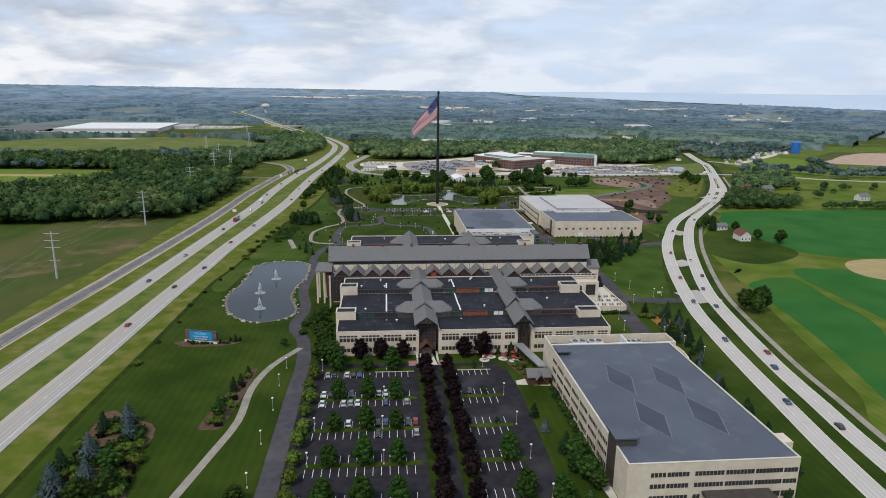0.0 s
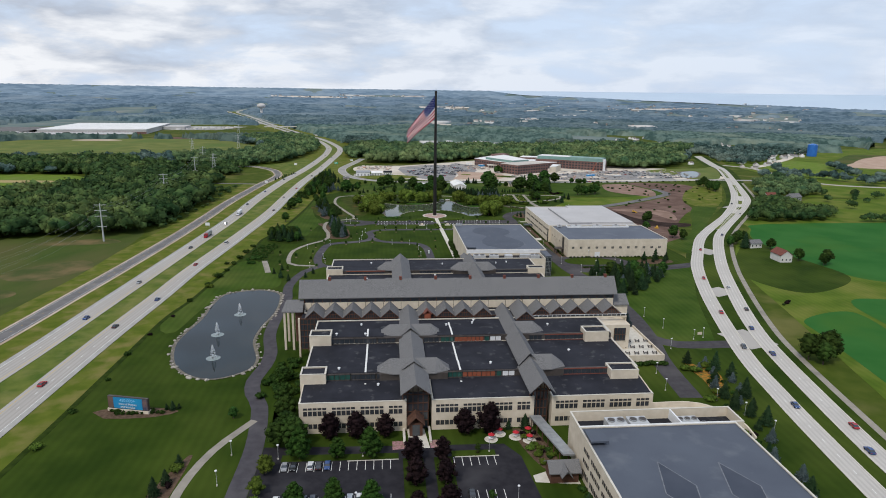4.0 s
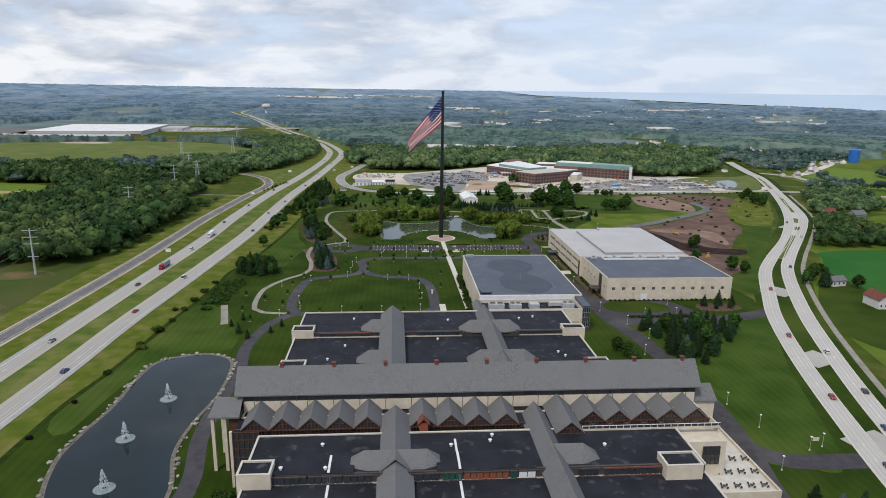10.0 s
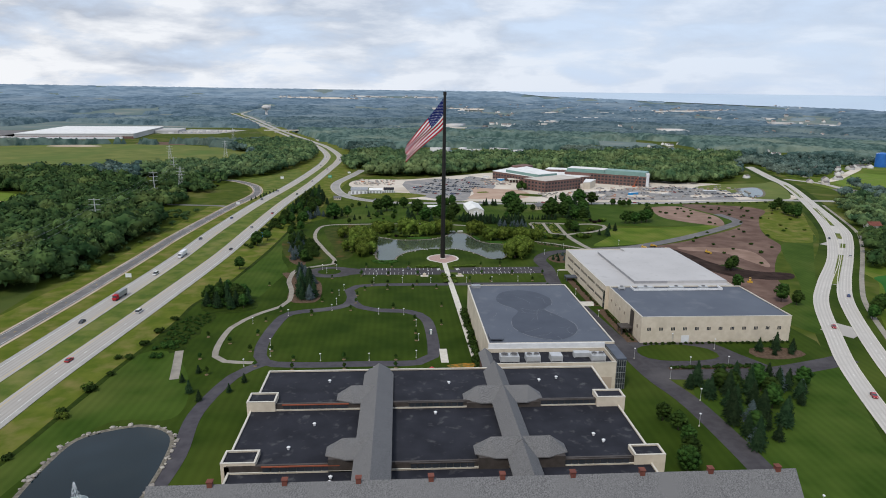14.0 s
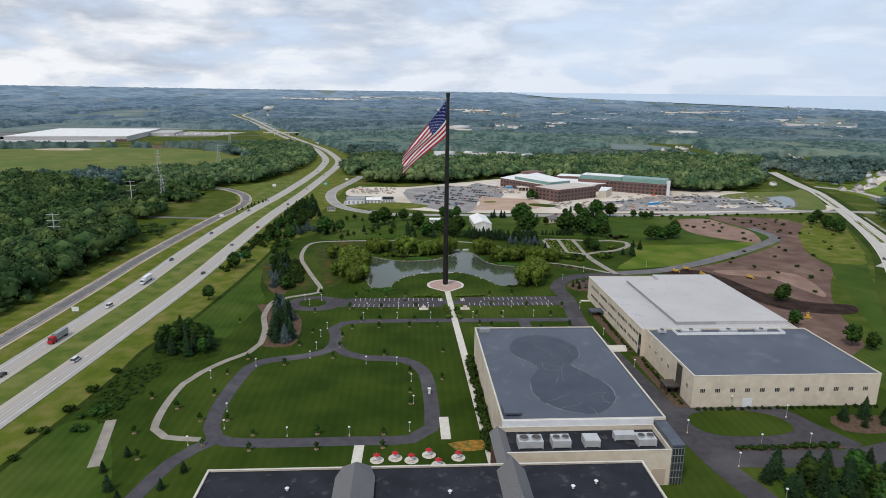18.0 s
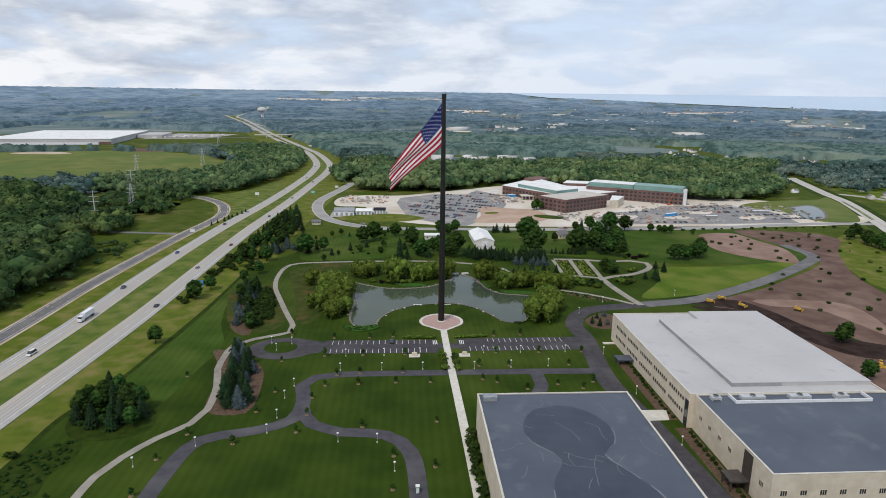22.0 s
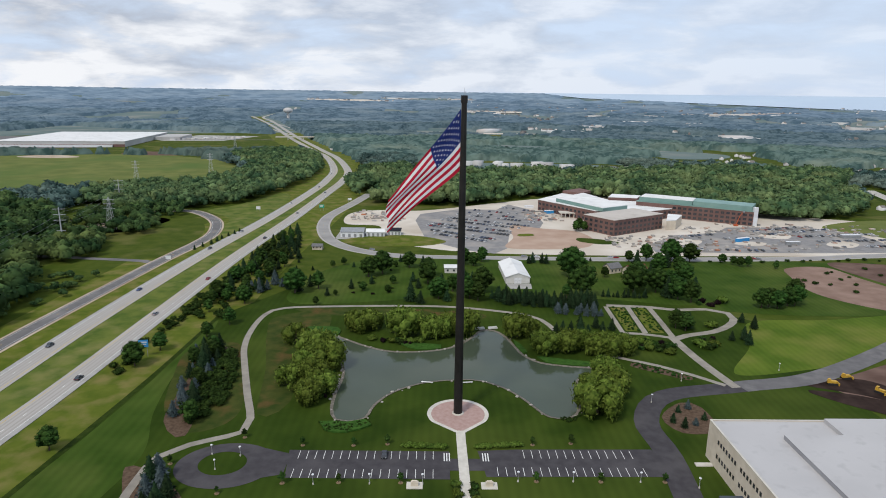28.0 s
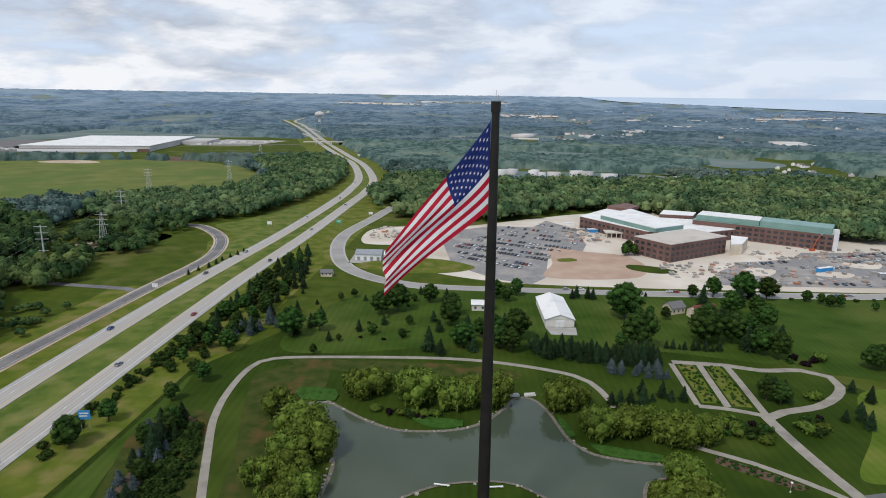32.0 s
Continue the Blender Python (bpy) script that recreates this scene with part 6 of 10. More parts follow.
f = bm.faces.new([bm.verts.new((p.x, p.y, 14.81)) for p in blot])
bmesh.ops.triangulate(bm, faces=[f])
part("roof_patch", bm, M["roof_patch"], annex, "dark damp patch on the roof")
for k in range(0, len(blot) - 4, 5):
    if random.random() < 0.75:
        bm = bmesh.new()
        run = blot[k:k + 5]
        side = [Vector((p.x, p.y, 14.835)) for p in run]
        w = [random.uniform(0.08, 0.3) for _ in run]
        va = [bm.verts.new((p.x - q, p.y - q * 0.5, 14.835)) for p, q in zip(run, w)]
        vb = [bm.verts.new((p.x + q, p.y + q * 0.5, 14.835)) for p, q in zip(run, w)]
        for n in range(len(run) - 1):
            bm.faces.new((va[n], va[n + 1], vb[n + 1], vb[n]))
        bm.normal_update()
        part("stain", bm, M["roof_line"], annex, "pale dried puddle edge")
stain_rng = random.Random(19)
for k in range(26):
    a, run = stain_rng.uniform(0, 6.283), [Vector((stain_rng.uniform(12, 57), stain_rng.uniform(-198, -122)))]
    for n in range(stain_rng.randint(4, 9)):
        a += stain_rng.uniform(-0.5, 0.5)
        q = run[-1] + Vector((math.cos(a), math.sin(a))) * stain_rng.uniform(1.0, 2.2)
        if not (8 < q.x < 60 and -201 < q.y < -119):
            break
        run.append(q)
    if len(run) < 3:
        continue
    bm = bmesh.new()
    side = line_sides(run)
    va = [bm.verts.new((p.x + q.x * 0.09, p.y + q.y * 0.09, 14.86)) for p, q in zip(run, side)]
    vb = [bm.verts.new((p.x - q.x * 0.09, p.y - q.y * 0.09, 14.86)) for p, q in zip(run, side)]
    for n in range(len(run) - 1):
        bm.faces.new((va[n], vb[n], vb[n + 1], va[n + 1]))
    part("stain", bm, M["roof_line"], annex, "pale dried run on the roof")
for (x, lx, f, c) in ((14, 8, 2, ""), (24, 6, 2, ""), (34, 5, 0, ""), (52, 6, 2, "")):
    chiller(x, -212, 11, lx, 4.6, 2.6, f, "pale rooftop air unit in a roof well")
chiller(46, -209, 11, 7, 3, 2.2, 0, "white duct box in a roof well")
for b in ((15, 20, -219.08, -219, 2.5, 6), (34, 38, -219.08, -219, 3.5, 6.5), (47, 51, -219.08, -219, 0.4, 6), (52, 56.5, -219.08, -219, 0.4, 6)):
    part("wall_louvre", boxes(b), M["sand"], annex, "tan wall panel")

# warehouse with a white roof, and its lower blue wing
ware = thing("warehouse", 0, 0, 0, "long cream warehouse with a white flat roof", "warehouse")
shell(ware, 86, 162, -118, -29, 14, "roof_white", drop=0.3)
part("roof_plateau", boxes((105.2, 125, -112, -41, 13.71, 15.2)), M["plateau_side"], ware, "grey-sided raised roof section")
part("roof_plateau_top", boxes((105.1, 161, -111.9, -40.9, 15.2, 15.3), (125.1, 161, -111.8, -30, 13.71, 15.19)), M["roof_white"], ware)
SLOT = window_mesh("window_slot", 0.9, 1.3, 0)
for k in range(40):
    y = -113 + k * 2.0
    if k % 8 == 7:
        continue
    for z in (4.0, 9.2):
        put_window(ware, SLOT, 86, y, z, "w")
part("entrance_glazing", boxes((85.85, 86, -117.8, -115, 0.2, 11)), M["glass"], ware)
part("entry_canopy", boxes((78.5, 85.8, -62, -56, 2.4, 3.0), (78.6, 79, -61.6, -61.2, 0, 2.4), (78.6, 79, -56.8, -56.4, 0, 2.4)), M["roof_blue"], ware)
part("entry_canopy", boxes((80, 85.8, -36, -34, 0.1, 0.5)), M["concrete"], ware)
wing = thing("warehouse_wing", 0, 0, 0, "cream warehouse wing with a blue-grey flat roof", "warehouse")
shell(wing, 88, 165.5, -169, -118.1, 13.8, "roof_blue", drop=0.3)
PAIR = window_mesh("window_pair", 2.0, 1.7, 2, "stone")
for k in range(12):
    put_window(wing, PAIR, 92 + k * 6.15, -169, 6.6)
for k in range(4):
    put_window(wing, PAIR, 88, -124 - k * 7.0, 6.6, "w")
put_window(wing, PAIR, 88, -164, 6.6, "w")
part("stair_glazing", boxes((87.85, 88, -158.5, -153.5, 0.2, 13)), M["brown_metal"], wing, "dark glazed stair bay")
part("door_canopy", boxes((82, 87.8, -158, -151.5, 3.6, 4.2), (82.3, 82.8, -157.6, -157.1, 0, 3.6), (82.3, 82.8, -152.4, -151.9, 0, 3.6)), M["brown_metal"], wing, "dark entrance canopy")
part("dock_door", boxes((109, 113, -169.1, -169, 0.1, 4)), M["white_metal"], wing)
part("roof_well", boxes((100, 152, -125, -124.6, 13.4, 14.6), (100, 100.4, -124.6, -119, 13.4, 14.6), (151.6, 152, -124.6, -119, 13.4, 14.6)), M["white_metal"], wing)
for x, lx in ((94, 3.5), (108, 9), (126, 8), (142, 5)):
    chiller(x, -121.5, 13.5, lx, 2.6, 1.3, 1, "white rooftop duct unit")

# ---- the flag and its pole ----
flagpole = thing("flagpole", 0, 0, 0, "very tall black steel flagpole on a round paved plinth", "flagpole")
for z0, z1, r0, r1 in ((0, 30, 1.75, 1.6), (30, 60, 1.6, 1.4), (60, 90, 1.4, 1.2), (90, 121.2, 1.2, 0.95)):
    bm = bmesh.new()
    add_cyl(bm, 0, 0, z0, z1, r0, r1, 28)
    part("shaft_section", bm, M["pole_black"], flagpole)
bm = bmesh.new()
add_cyl(bm, 0, 0, 119.2, 121.8, 1.2, 1.2, 24)
part("cap", bm, M["pole_black"], flagpole)
bm = bmesh.new()
add_cyl(bm, 0, 0, 121.8, 124.4, 0.05, 0.03, 6)
add_cyl(bm, 0.5, 0, 121.8, 123.2, 0.08, 0.08, 6)
part("lightning_rod", bm, M["grey_metal"], flagpole)
bm = bmesh.new()
add_cyl(bm, 0, 0, 0.1, 0.6, 2.4, 2.1, 28)
part("collar", bm, M["concrete"], flagpole)


def flag_point(u, v):
    """u along the fly, v down the hoist; hangs down and away in a light wind."""
    top = Vector((-26.5 * u ** 1.02, 0, 117.3 - 33.5 * u ** 0.96))
    lx = -26.5 * (0.42 * u + 0.70 * u ** 2 - 0.12 * u ** 3) * 1.0
    lz = 96.0 - 24.5 * (0.62 * u + 0.38 * u ** 3)
    low = Vector((lx - 1.2 * math.sin(math.pi * u) * 0, 0, lz))
    p = top.lerp(low, v)
    n = Vector((0.45, -0.9, 0.2))
    fold = 1.5 * u ** 0.8 * math.sin(2 * math.pi * (1.55 * v + 1.15 * u) + 0.6) + 0.5 * u * math.sin(2 * math.pi * (3.3 * v - 0.8 * u))
    p += n * fold * (0.35 + 0.65 * math.sin(math.pi * min(1, v + 0.15)))
    p.y += 5.5 * u - 2 * u * u
    p.x -= 0.95 + 0.15 * (1 - v)
    return p


M["flag_red"] = make_mat("flag_red", (0.52, 0.012, 0.04), (0.46, 0.01, 0.034), 0.5, rough=0.7)
M["flag_white"] = make_mat("flag_white", (0.84, 0.83, 0.84), (0.78, 0.77, 0.79), 0.5, rough=0.7)
M["flag_blue"] = make_mat("flag_blue", (0.012, 0.026, 0.15), (0.016, 0.032, 0.17), 0.5, rough=0.7)
for key in ("flag_red", "flag_white", "flag_blue"):
    # thin nylon lets daylight through
    nt = M[key].node_tree
    cloth_bsdf = nt.nodes["Principled BSDF"]
    thin, both = nt.nodes.new("ShaderNodeBsdfTranslucent"), nt.nodes.new("ShaderNodeMixShader")
    both.inputs[0].default_value = 0.45
    nt.links.new(cloth_bsdf.inputs["Base Color"].links[0].from_socket, thin.inputs["Color"])
    nt.links.new(cloth_bsdf.outputs[0], both.inputs[1])
    nt.links.new(thin.outputs[0], both.inputs[2])
    nt.links.new(both.outputs[0], nt.nodes["Material Output"].inputs["Surface"])
flag = thing("flag", 0, 0, 0, "huge striped red, white and blue flag with white stars", "flag")


def cloth(u0, u1, v0, v1, nu, nv):
    bm = bmesh.new()
    g = [[bm.verts.new(flag_point(u0 + (u1 - u0) * i / nu, v0 + (v1 - v0) * j / nv)) for j in range(nv + 1)] for i in range(nu + 1)]
    for i in range(nu):
        for j in range(nv):
            f = bm.faces.new((g[i][j], g[i + 1][j], g[i + 1][j + 1], g[i][j + 1]))
            f.smooth = True
    return bm


for k in range(13):
    u0 = 0.4 if k < 7 else 0.0
    part("stripe", cloth(u0, 1, k / 13, (k + 1) / 13, 44, 3), M["flag_white" if k % 2 else "flag_red"], flag, "white cloth stripe" if k % 2 else "red cloth stripe")
union = part("union", cloth(0, 0.4, 0, 7 / 13, 24, 18), M["flag_blue"], flag, "dark blue star field")
for row in range(9):
    for col in range(6 if row % 2 == 0 else 5):
        cu = 0.4 * ((col * 2 + (1 if row % 2 == 0 else 2)) / 12)
        cv = 7 / 13 * (row + 1) / 10
        bm = bmesh.new()
        for s in (-1, 1):
            ring = []
            for k in range(10):
                r = (0.44 if k % 2 == 0 else 0.18)
                a = math.pi / 5 * k
                du, dv = r * 1.2 * math.sin(a) / 38, -r * 1.2 * math.cos(a) / 21
                p = flag_point(cu + du, cv + dv)
                e1, e2 = flag_point(cu + 0.01, cv) - flag_point(cu, cv), flag_point(cu, cv + 0.01) - flag_point(cu, cv)
                nn = e1.cross(e2).normalized()
                ring.append(bm.verts.new(p + nn * 0.1 * s))
            bm.faces.new(ring)
        part("star", bm, M["flag_white"], union)
part("hoist_rope", boxes((-0.99, -0.95, -0.02, 0.02, 95, 119)), M["white_metal"], flag)

# ---- plants ----
class Soup:
    """Collects triangles and quads and makes one mesh of them."""
    def __init__(self):
        self.v, self.f, self.n = [], [], 0

    def add(self, verts, faces):
        self.v.append(np.asarray(verts, dtype=float))
        self.f.append(np.asarray(faces, dtype=int) + self.n)
        self.n += len(verts)

    def mesh(self, name, material, smooth=False):
        me = bpy.data.meshes.new(name)
        v = np.concatenate(self.v)
        tri = np.concatenate(self.f)
        me.vertices.add(len(v))
        me.vertices.foreach_set("co", v.ravel())
        me.loops.add(tri.size)
        me.loops.foreach_set("vertex_index", tri.ravel())
        me.polygons.add(len(tri))
        me.polygons.foreach_set("loop_start", np.arange(0, tri.size, 3))
        me.polygons.foreach_set("loop_total", np.full(len(tri), 3))
        me.update(calc_edges=True)
        me.validate()
        me.materials.append(material)
        return me


def ico(sub):
    bm = bmesh.new()
    bmesh.ops.create_icosphere(bm, subdivisions=sub, radius=1.0)
    v = np.array([x.co[:] for x in bm.verts])
    f = np.array([[x.index for x in g.verts] for g in bm.faces])
    bm.free()
    return v, f


ICO1, ICO2 = ico(1), ico(2)
G = np.random.RandomState(11)


def lump(soup, c, r, shape=ICO1, rough=0.22, squash=1.0):
    v, f = shape
    k = 1 + G.uniform(-rough, rough, (len(v), 1))
    w = v * k * np.array([r, r, r * squash])
    soup.add(w + np.array(c), f)


def leaves(soup, c, r, count, size, squash=1.0, droop=1.0):
    """Small leaf sprays scattered over a clump."""
    d = G.normal(size=(count, 3))
    d /= np.linalg.norm(d, axis=1, keepdims=True)
    p = np.array(c) + d * np.array([r, r, r * squash]) * G.uniform(0.88, 1.16, (count, 1))
    a = G.normal(size=(count, 3))
    b = np.cross(a, d)
    b /= np.linalg.norm(b, axis=1, keepdims=True)
    e = np.cross(b, d) + d * 0.5
    s = size * G.uniform(0.6, 1.3, (count, 1))
    e[:, 2] *= droop
    verts = np.stack([p - b * s * 0.5, p + b * s * 0.5, p + e * s], 1).reshape(-1, 3)
    soup.add(verts, np.arange(count * 3).reshape(-1, 3))


def broadleaf(h, w, mat_name, label, seed, trunk_share=0.22, clumps=30, dense=46, leaf=0.42, low=0.75):
    """A tree of height h and crown width w at the origin; low: under 1 the crown is widest below its middle."""
    global G
    G = np.random.RandomState(seed)
    t = thing("tree", 0, 0, -300, label, "tree")
    bm = bmesh.new()
    limb(bm, (0, 0, -0.1), (0.02 * h, 0, h * 0.55), 0.026 * h, 0.012 * h, 7)
    z0 = h * trunk_share
    soup = Soup()
    for k in range(clumps):
        f = 0.07 + 0.9 * (k + G.uniform(0, 1)) / clumps
        env = math.sin(math.pi * f ** low) ** 0.75
        a = k * 2.4 + G.uniform(-0.5, 0.5)
        d = w / 2 * env * G.uniform(0.58, 0.86)
        o = np.array([d * math.cos(a), d * math.sin(a), z0 + (h - z0) * f * 0.95])
        r = w * G.uniform(0.1, 0.165) * (0.65 + 0.35 * env)
        lump(soup, o, r * 0.92, ICO1, 0.25, 0.85)
        leaves(soup, o, r, dense, leaf, 0.85)
        if k % 6 == 0:
            limb(bm, (0, 0, z0 + h * 0.1), tuple(o * np.array([0.7, 0.7, 0.95])), 0.01 * h, 0.004 * h, 5)
    for f in (0.2, 0.42, 0.64, 0.82):
        lump(soup, (0, 0, z0 + (h - z0) * f), w / 2 * math.sin(math.pi * f ** low) * 0.72, ICO1, 0.15, 0.8)
    part("trunk", bm, M["bark"], t)
    part_mesh("crown", soup.mesh("crown", M[mat_name]), t)
    return t


def part_mesh(name, me, parent):
    ob = new(name, me)
    ob.parent = parent
    return ob


def conifer(h, w, mat_name, label, seed, tiers=9):
    global G
    G = np.random.RandomState(seed)
    t = thing("conifer", 0, 0, -300, label, "conifer")
    bm = bmesh.new()
    limb(bm, (0, 0, -0.1), (0, 0, h * 0.9), 0.02 * h, 0.006 * h, 6)
    part("trunk", bm, M["bark"], t)
    soup = Soup()
    for k in range(tiers):
        f = k / tiers
        z0, r = h * (0.06 + 0.9 * f), w / 2 * (1 - f) ** 0.85 + 0.12
        n = 11
        ang = np.linspace(0, 6.283, n, False) + G.uniform(0, 1)
        rad = r * G.uniform(0.72, 1.12, n)
        tip = np.stack([rad * np.cos(ang), rad * np.sin(ang), z0 - 0.1 * r + G.uniform(-0.1, 0.1, n) * r], 1)
        mid = np.stack([0.5 * r * np.cos(ang + 0.28), 0.5 * r * np.sin(ang + 0.28), np.full(n, z0 + 0.16 * r)], 1)
        top = np.array([[0, 0, z0 + h * 0.19]])
        verts = np.concatenate([tip, mid, top])
        faces = []
        for i in range(n):
            j = (i + 1) % n
            faces += [(i, i + n, 2 * n), (i + n, j, 2 * n)]
        soup.add(verts, faces)
        leaves(soup, (0, 0, z0 + 0.08 * h), r * 0.8, 26, max(0.35, r * 0.3), 0.35, 0.5)
    part_mesh("crown", soup.mesh("crown", M[mat_name]), t)
    return t


def willow(h, w, label, seed):
    global G
    G = np.random.RandomState(seed)
    t = thing("willow", 0, 0, -300, label, "tree")
    bm = bmesh.new()
    limb(bm, (0, 0, -0.1), (0, 0, h * 0.45), 0.04 * h, 0.025 * h, 7)
    soup = Soup()
    for k in range(16):
        a, d = G.uniform(0, 6.283), w * 0.5 * math.sqrt(G.uniform(0.02, 0.62))
        o = np.array([d * math.cos(a), d * math.sin(a), h * (0.72 - 0.5 * (d / w) ** 1.0 + G.uniform(-0.06, 0.08))])
        r = w * G.uniform(0.14, 0.2)
        lump(soup, o, r * 0.9, ICO1, 0.2, 1.15)
        leaves(soup, o, r, 80, 0.6, 1.15, 1.6)
        lump(soup, o * np.array([1.08, 1.08, 0.55]), r * 0.62, ICO1, 0.2, 1.3)
        leaves(soup, o * np.array([1.08, 1.08, 0.55]), r * 0.7, 45, 0.6, 1.4, 2.0)
        if k < 5:
            limb(bm, (0, 0, h * 0.3), tuple(o * 0.85), 0.016 * h, 0.006 * h, 5)
    part("trunk", bm, M["bark"], t)
    part_mesh("crown", soup.mesh("crown", M["leaf_willow"]), t)
    return t


def shrub(w, h, mat_name, label, seed):
    global G
    G = np.random.RandomState(seed)
    soup = Soup()
    for k in range(6):
        a = G.uniform(0, 6.283)
        o = np.array([w * 0.25 * math.cos(a), w * 0.25 * math.sin(a), h * G.uniform(0.3, 0.55)])
        r = w * G.uniform(0.2, 0.3)
        lump(soup, o, r, ICO1, 0.2, h / w)
        leaves(soup, o, r, 40, 0.35, h / w)
    return tagged(new("shrub", soup.mesh("shrub", M[mat_name])), label, "shrub")


TALL = [broadleaf(12, 9, "leaf", "green broadleaf tree on the grass", 21), broadleaf(13, 10.5, "leaf", "full green broadleaf tree on the grass", 22, 0.18, 36, 50, 0.45, 0.9), broadleaf(10, 7.5, "leaf", "rounded green broadleaf tree on grass", 23, 0.18, 26, 44, 0.42, 1.0)]
LOT = [broadleaf(9.4, 6.0, "leaf_lot", "oval green maple in a car park island", 31, 0.1, 34, 50, 0.36, 0.62), broadleaf(8.8, 5.6, "leaf_lot", "oval green maple in a car park island", 32, 0.1, 32, 50, 0.36, 0.66)]
LIGHT = [broadleaf(6.0, 5.0, "leaf_light", "small light green tree by the car park", 41, 0.16, 22, 40, 0.34), broadleaf(5.2, 4.2, "leaf_light", "small light green tree by the car park", 42, 0.16, 20, 40, 0.34)]
PURPLE = [broadleaf(8.4, 5.6, "leaf_purple", "dark purple-leaved tree of the avenue", 51, 0.1, 30, 50, 0.36, 0.8), broadleaf(7.8, 5.2, "leaf_purple", "dark purple-leaved tree of the avenue", 52, 0.1, 28, 50, 0.36, 0.8)]
SAPLING = [broadleaf(3.6, 1.9, "leaf", "slim young tree in a mulch ring", 61, 0.35, 9, 26, 0.26), broadleaf(3.0, 1.6, "leaf", "slim young tree in a mulch ring", 62, 0.35, 9, 26, 0.26)]
WILLOW = [willow(10, 11, "spreading light green willow on the pond shore", 71), willow(9, 10, "spreading light green willow on the pond shore", 72), willow(11, 12, "spreading light green willow on the pond shore", 73)]
PINE = [conifer(9, 6.0, "needle", "dark green spruce with drooping boughs", 81), conifer(11, 6.7, "needle", "dark green spruce with drooping boughs", 82, 11), conifer(6.5, 4.7, "needle", "dark green young spruce on grass", 83, 8)]
SPRUCE = [conifer(7.5, 5.4, "needle_blue", "blue-grey spruce with dense boughs", 91), conifer(5.5, 4.3, "needle_blue", "blue-grey young spruce on grass", 92, 8)]
PROTO = TALL + LOT + LIGHT + PURPLE + SAPLING + WILLOW + PINE + SPRUCE
SHRUB = [shrub(2.2, 1.5, "leaf", "rounded green shrub in a bed", 101), shrub(2.6, 1.6, "leaf_light", "rounded light green leafy shrub", 102), shrub(1.6, 1.2, "leaf_purple", "dark red-leaved shrub in a bed", 103), shrub(1.1, 0.8, "leaf", "small clipped green shrub", 104)]
bm = bmesh.new()
bm.faces.new([bm.verts.new((0.8 * math.cos(q) * (1 + 0.08 * math.sin(3 * q)), 0.8 * math.sin(q), 0.06)) for q in np.linspace(0, 6.283, 12, False)])
low = bmesh.ops.extrude_face_region(bm, geom=bm.faces[:])
bmesh.ops.translate(bm, vec=(0, 0, -0.16), verts=[v for v in low["geom"] if isinstance(v, bmesh.types.BMVert)])
bmesh.ops.recalc_face_normals(bm, faces=bm.faces[:])
RING = mesh_of("mulch_ring", bm, [M["mulch_tan"]])
vr = random.Random(77)
GROW = 1.28


def plant(kinds, spots, group, size=1.0, spread=0.15):
    for x, y in spots:
        src = vr.choice(kinds)
        s = size * vr.uniform(1 - spread, 1 + spread)
        ob = copy_thing(src, pose(x, y, 0.1, 0, 0, vr.uniform(0, 360)))
        ob.scale = (s * GROW, s * GROW, s * (0.5 + GROW * 0.5) * vr.uniform(0.92, 1.08))
        if group:
            ob["group"] = group
        if src in SAPLING:
            ring = new("mulch_ring", RING)
            ring.matrix_world = pose(x, y, 0.19, 0, 0, vr.uniform(0, 360))
            tagged(ring, "tan mulch ring round a young tree", "mulch bed", "mulch rings")


def row(x0, y0, x1, y1, n, jitter=0.6):
    return [(x0 + (x1 - x0) * k / max(1, n - 1) + vr.uniform(-jitter, jitter), y0 + (y1 - y0) * k / max(1, n - 1) + vr.uniform(-jitter, jitter)) for k in range(n)]


def inside(x, y, pts):
    hit = False
    for (ax, ay), (bx, by) in zip(pts, pts[1:] + pts[:1]):
        if (ay > y) != (by > y) and x < (bx - ax) * (y - ay) / (by - ay) + ax:
            hit = not hit
    return hit


def scatter(pts, n, gap=3.0):
    """Random spots inside an outline, kept apart."""
    xs, ys = [p[0] for p in pts], [p[1] for p in pts]
    got = []
    for k in range(n * 20):
        x, y = vr.uniform(min(xs), max(xs)), vr.uniform(min(ys), max(ys))
        if inside(x, y, pts) and all((x - a) ** 2 + (y - b) ** 2 > gap * gap for a, b in got):
            got.append((x, y))
        if len(got) >= n:
            break
    return got


def plant_joined(name, kinds, spots, label, size=1.0):
    """Shrubs nobody would count: one object."""
    soup = Soup()
    for x, y in spots:
        me = vr.choice(kinds).data
        co = np.empty(len(me.vertices) * 3)
        me.vertices.foreach_get("co", co)
        idx = np.empty(len(me.loops), dtype=int)
        me.loops.foreach_get("vertex_index", idx)
        a, s = vr.uniform(0, 6.28), size * GROW * vr.uniform(0.8, 1.2)
        p = co.reshape(-1, 3) * s
        c, d = math.cos(a), math.sin(a)
        soup.add(np.stack([p[:, 0] * c - p[:, 1] * d + x, p[:, 0] * d + p[:, 1] * c + y, p[:, 2] + 0.1], 1), idx.reshape(-1, 3))
    tagged(new(name, soup.mesh(name, kinds[0].data.materials[0])), label, "shrubs", "", "stuff")


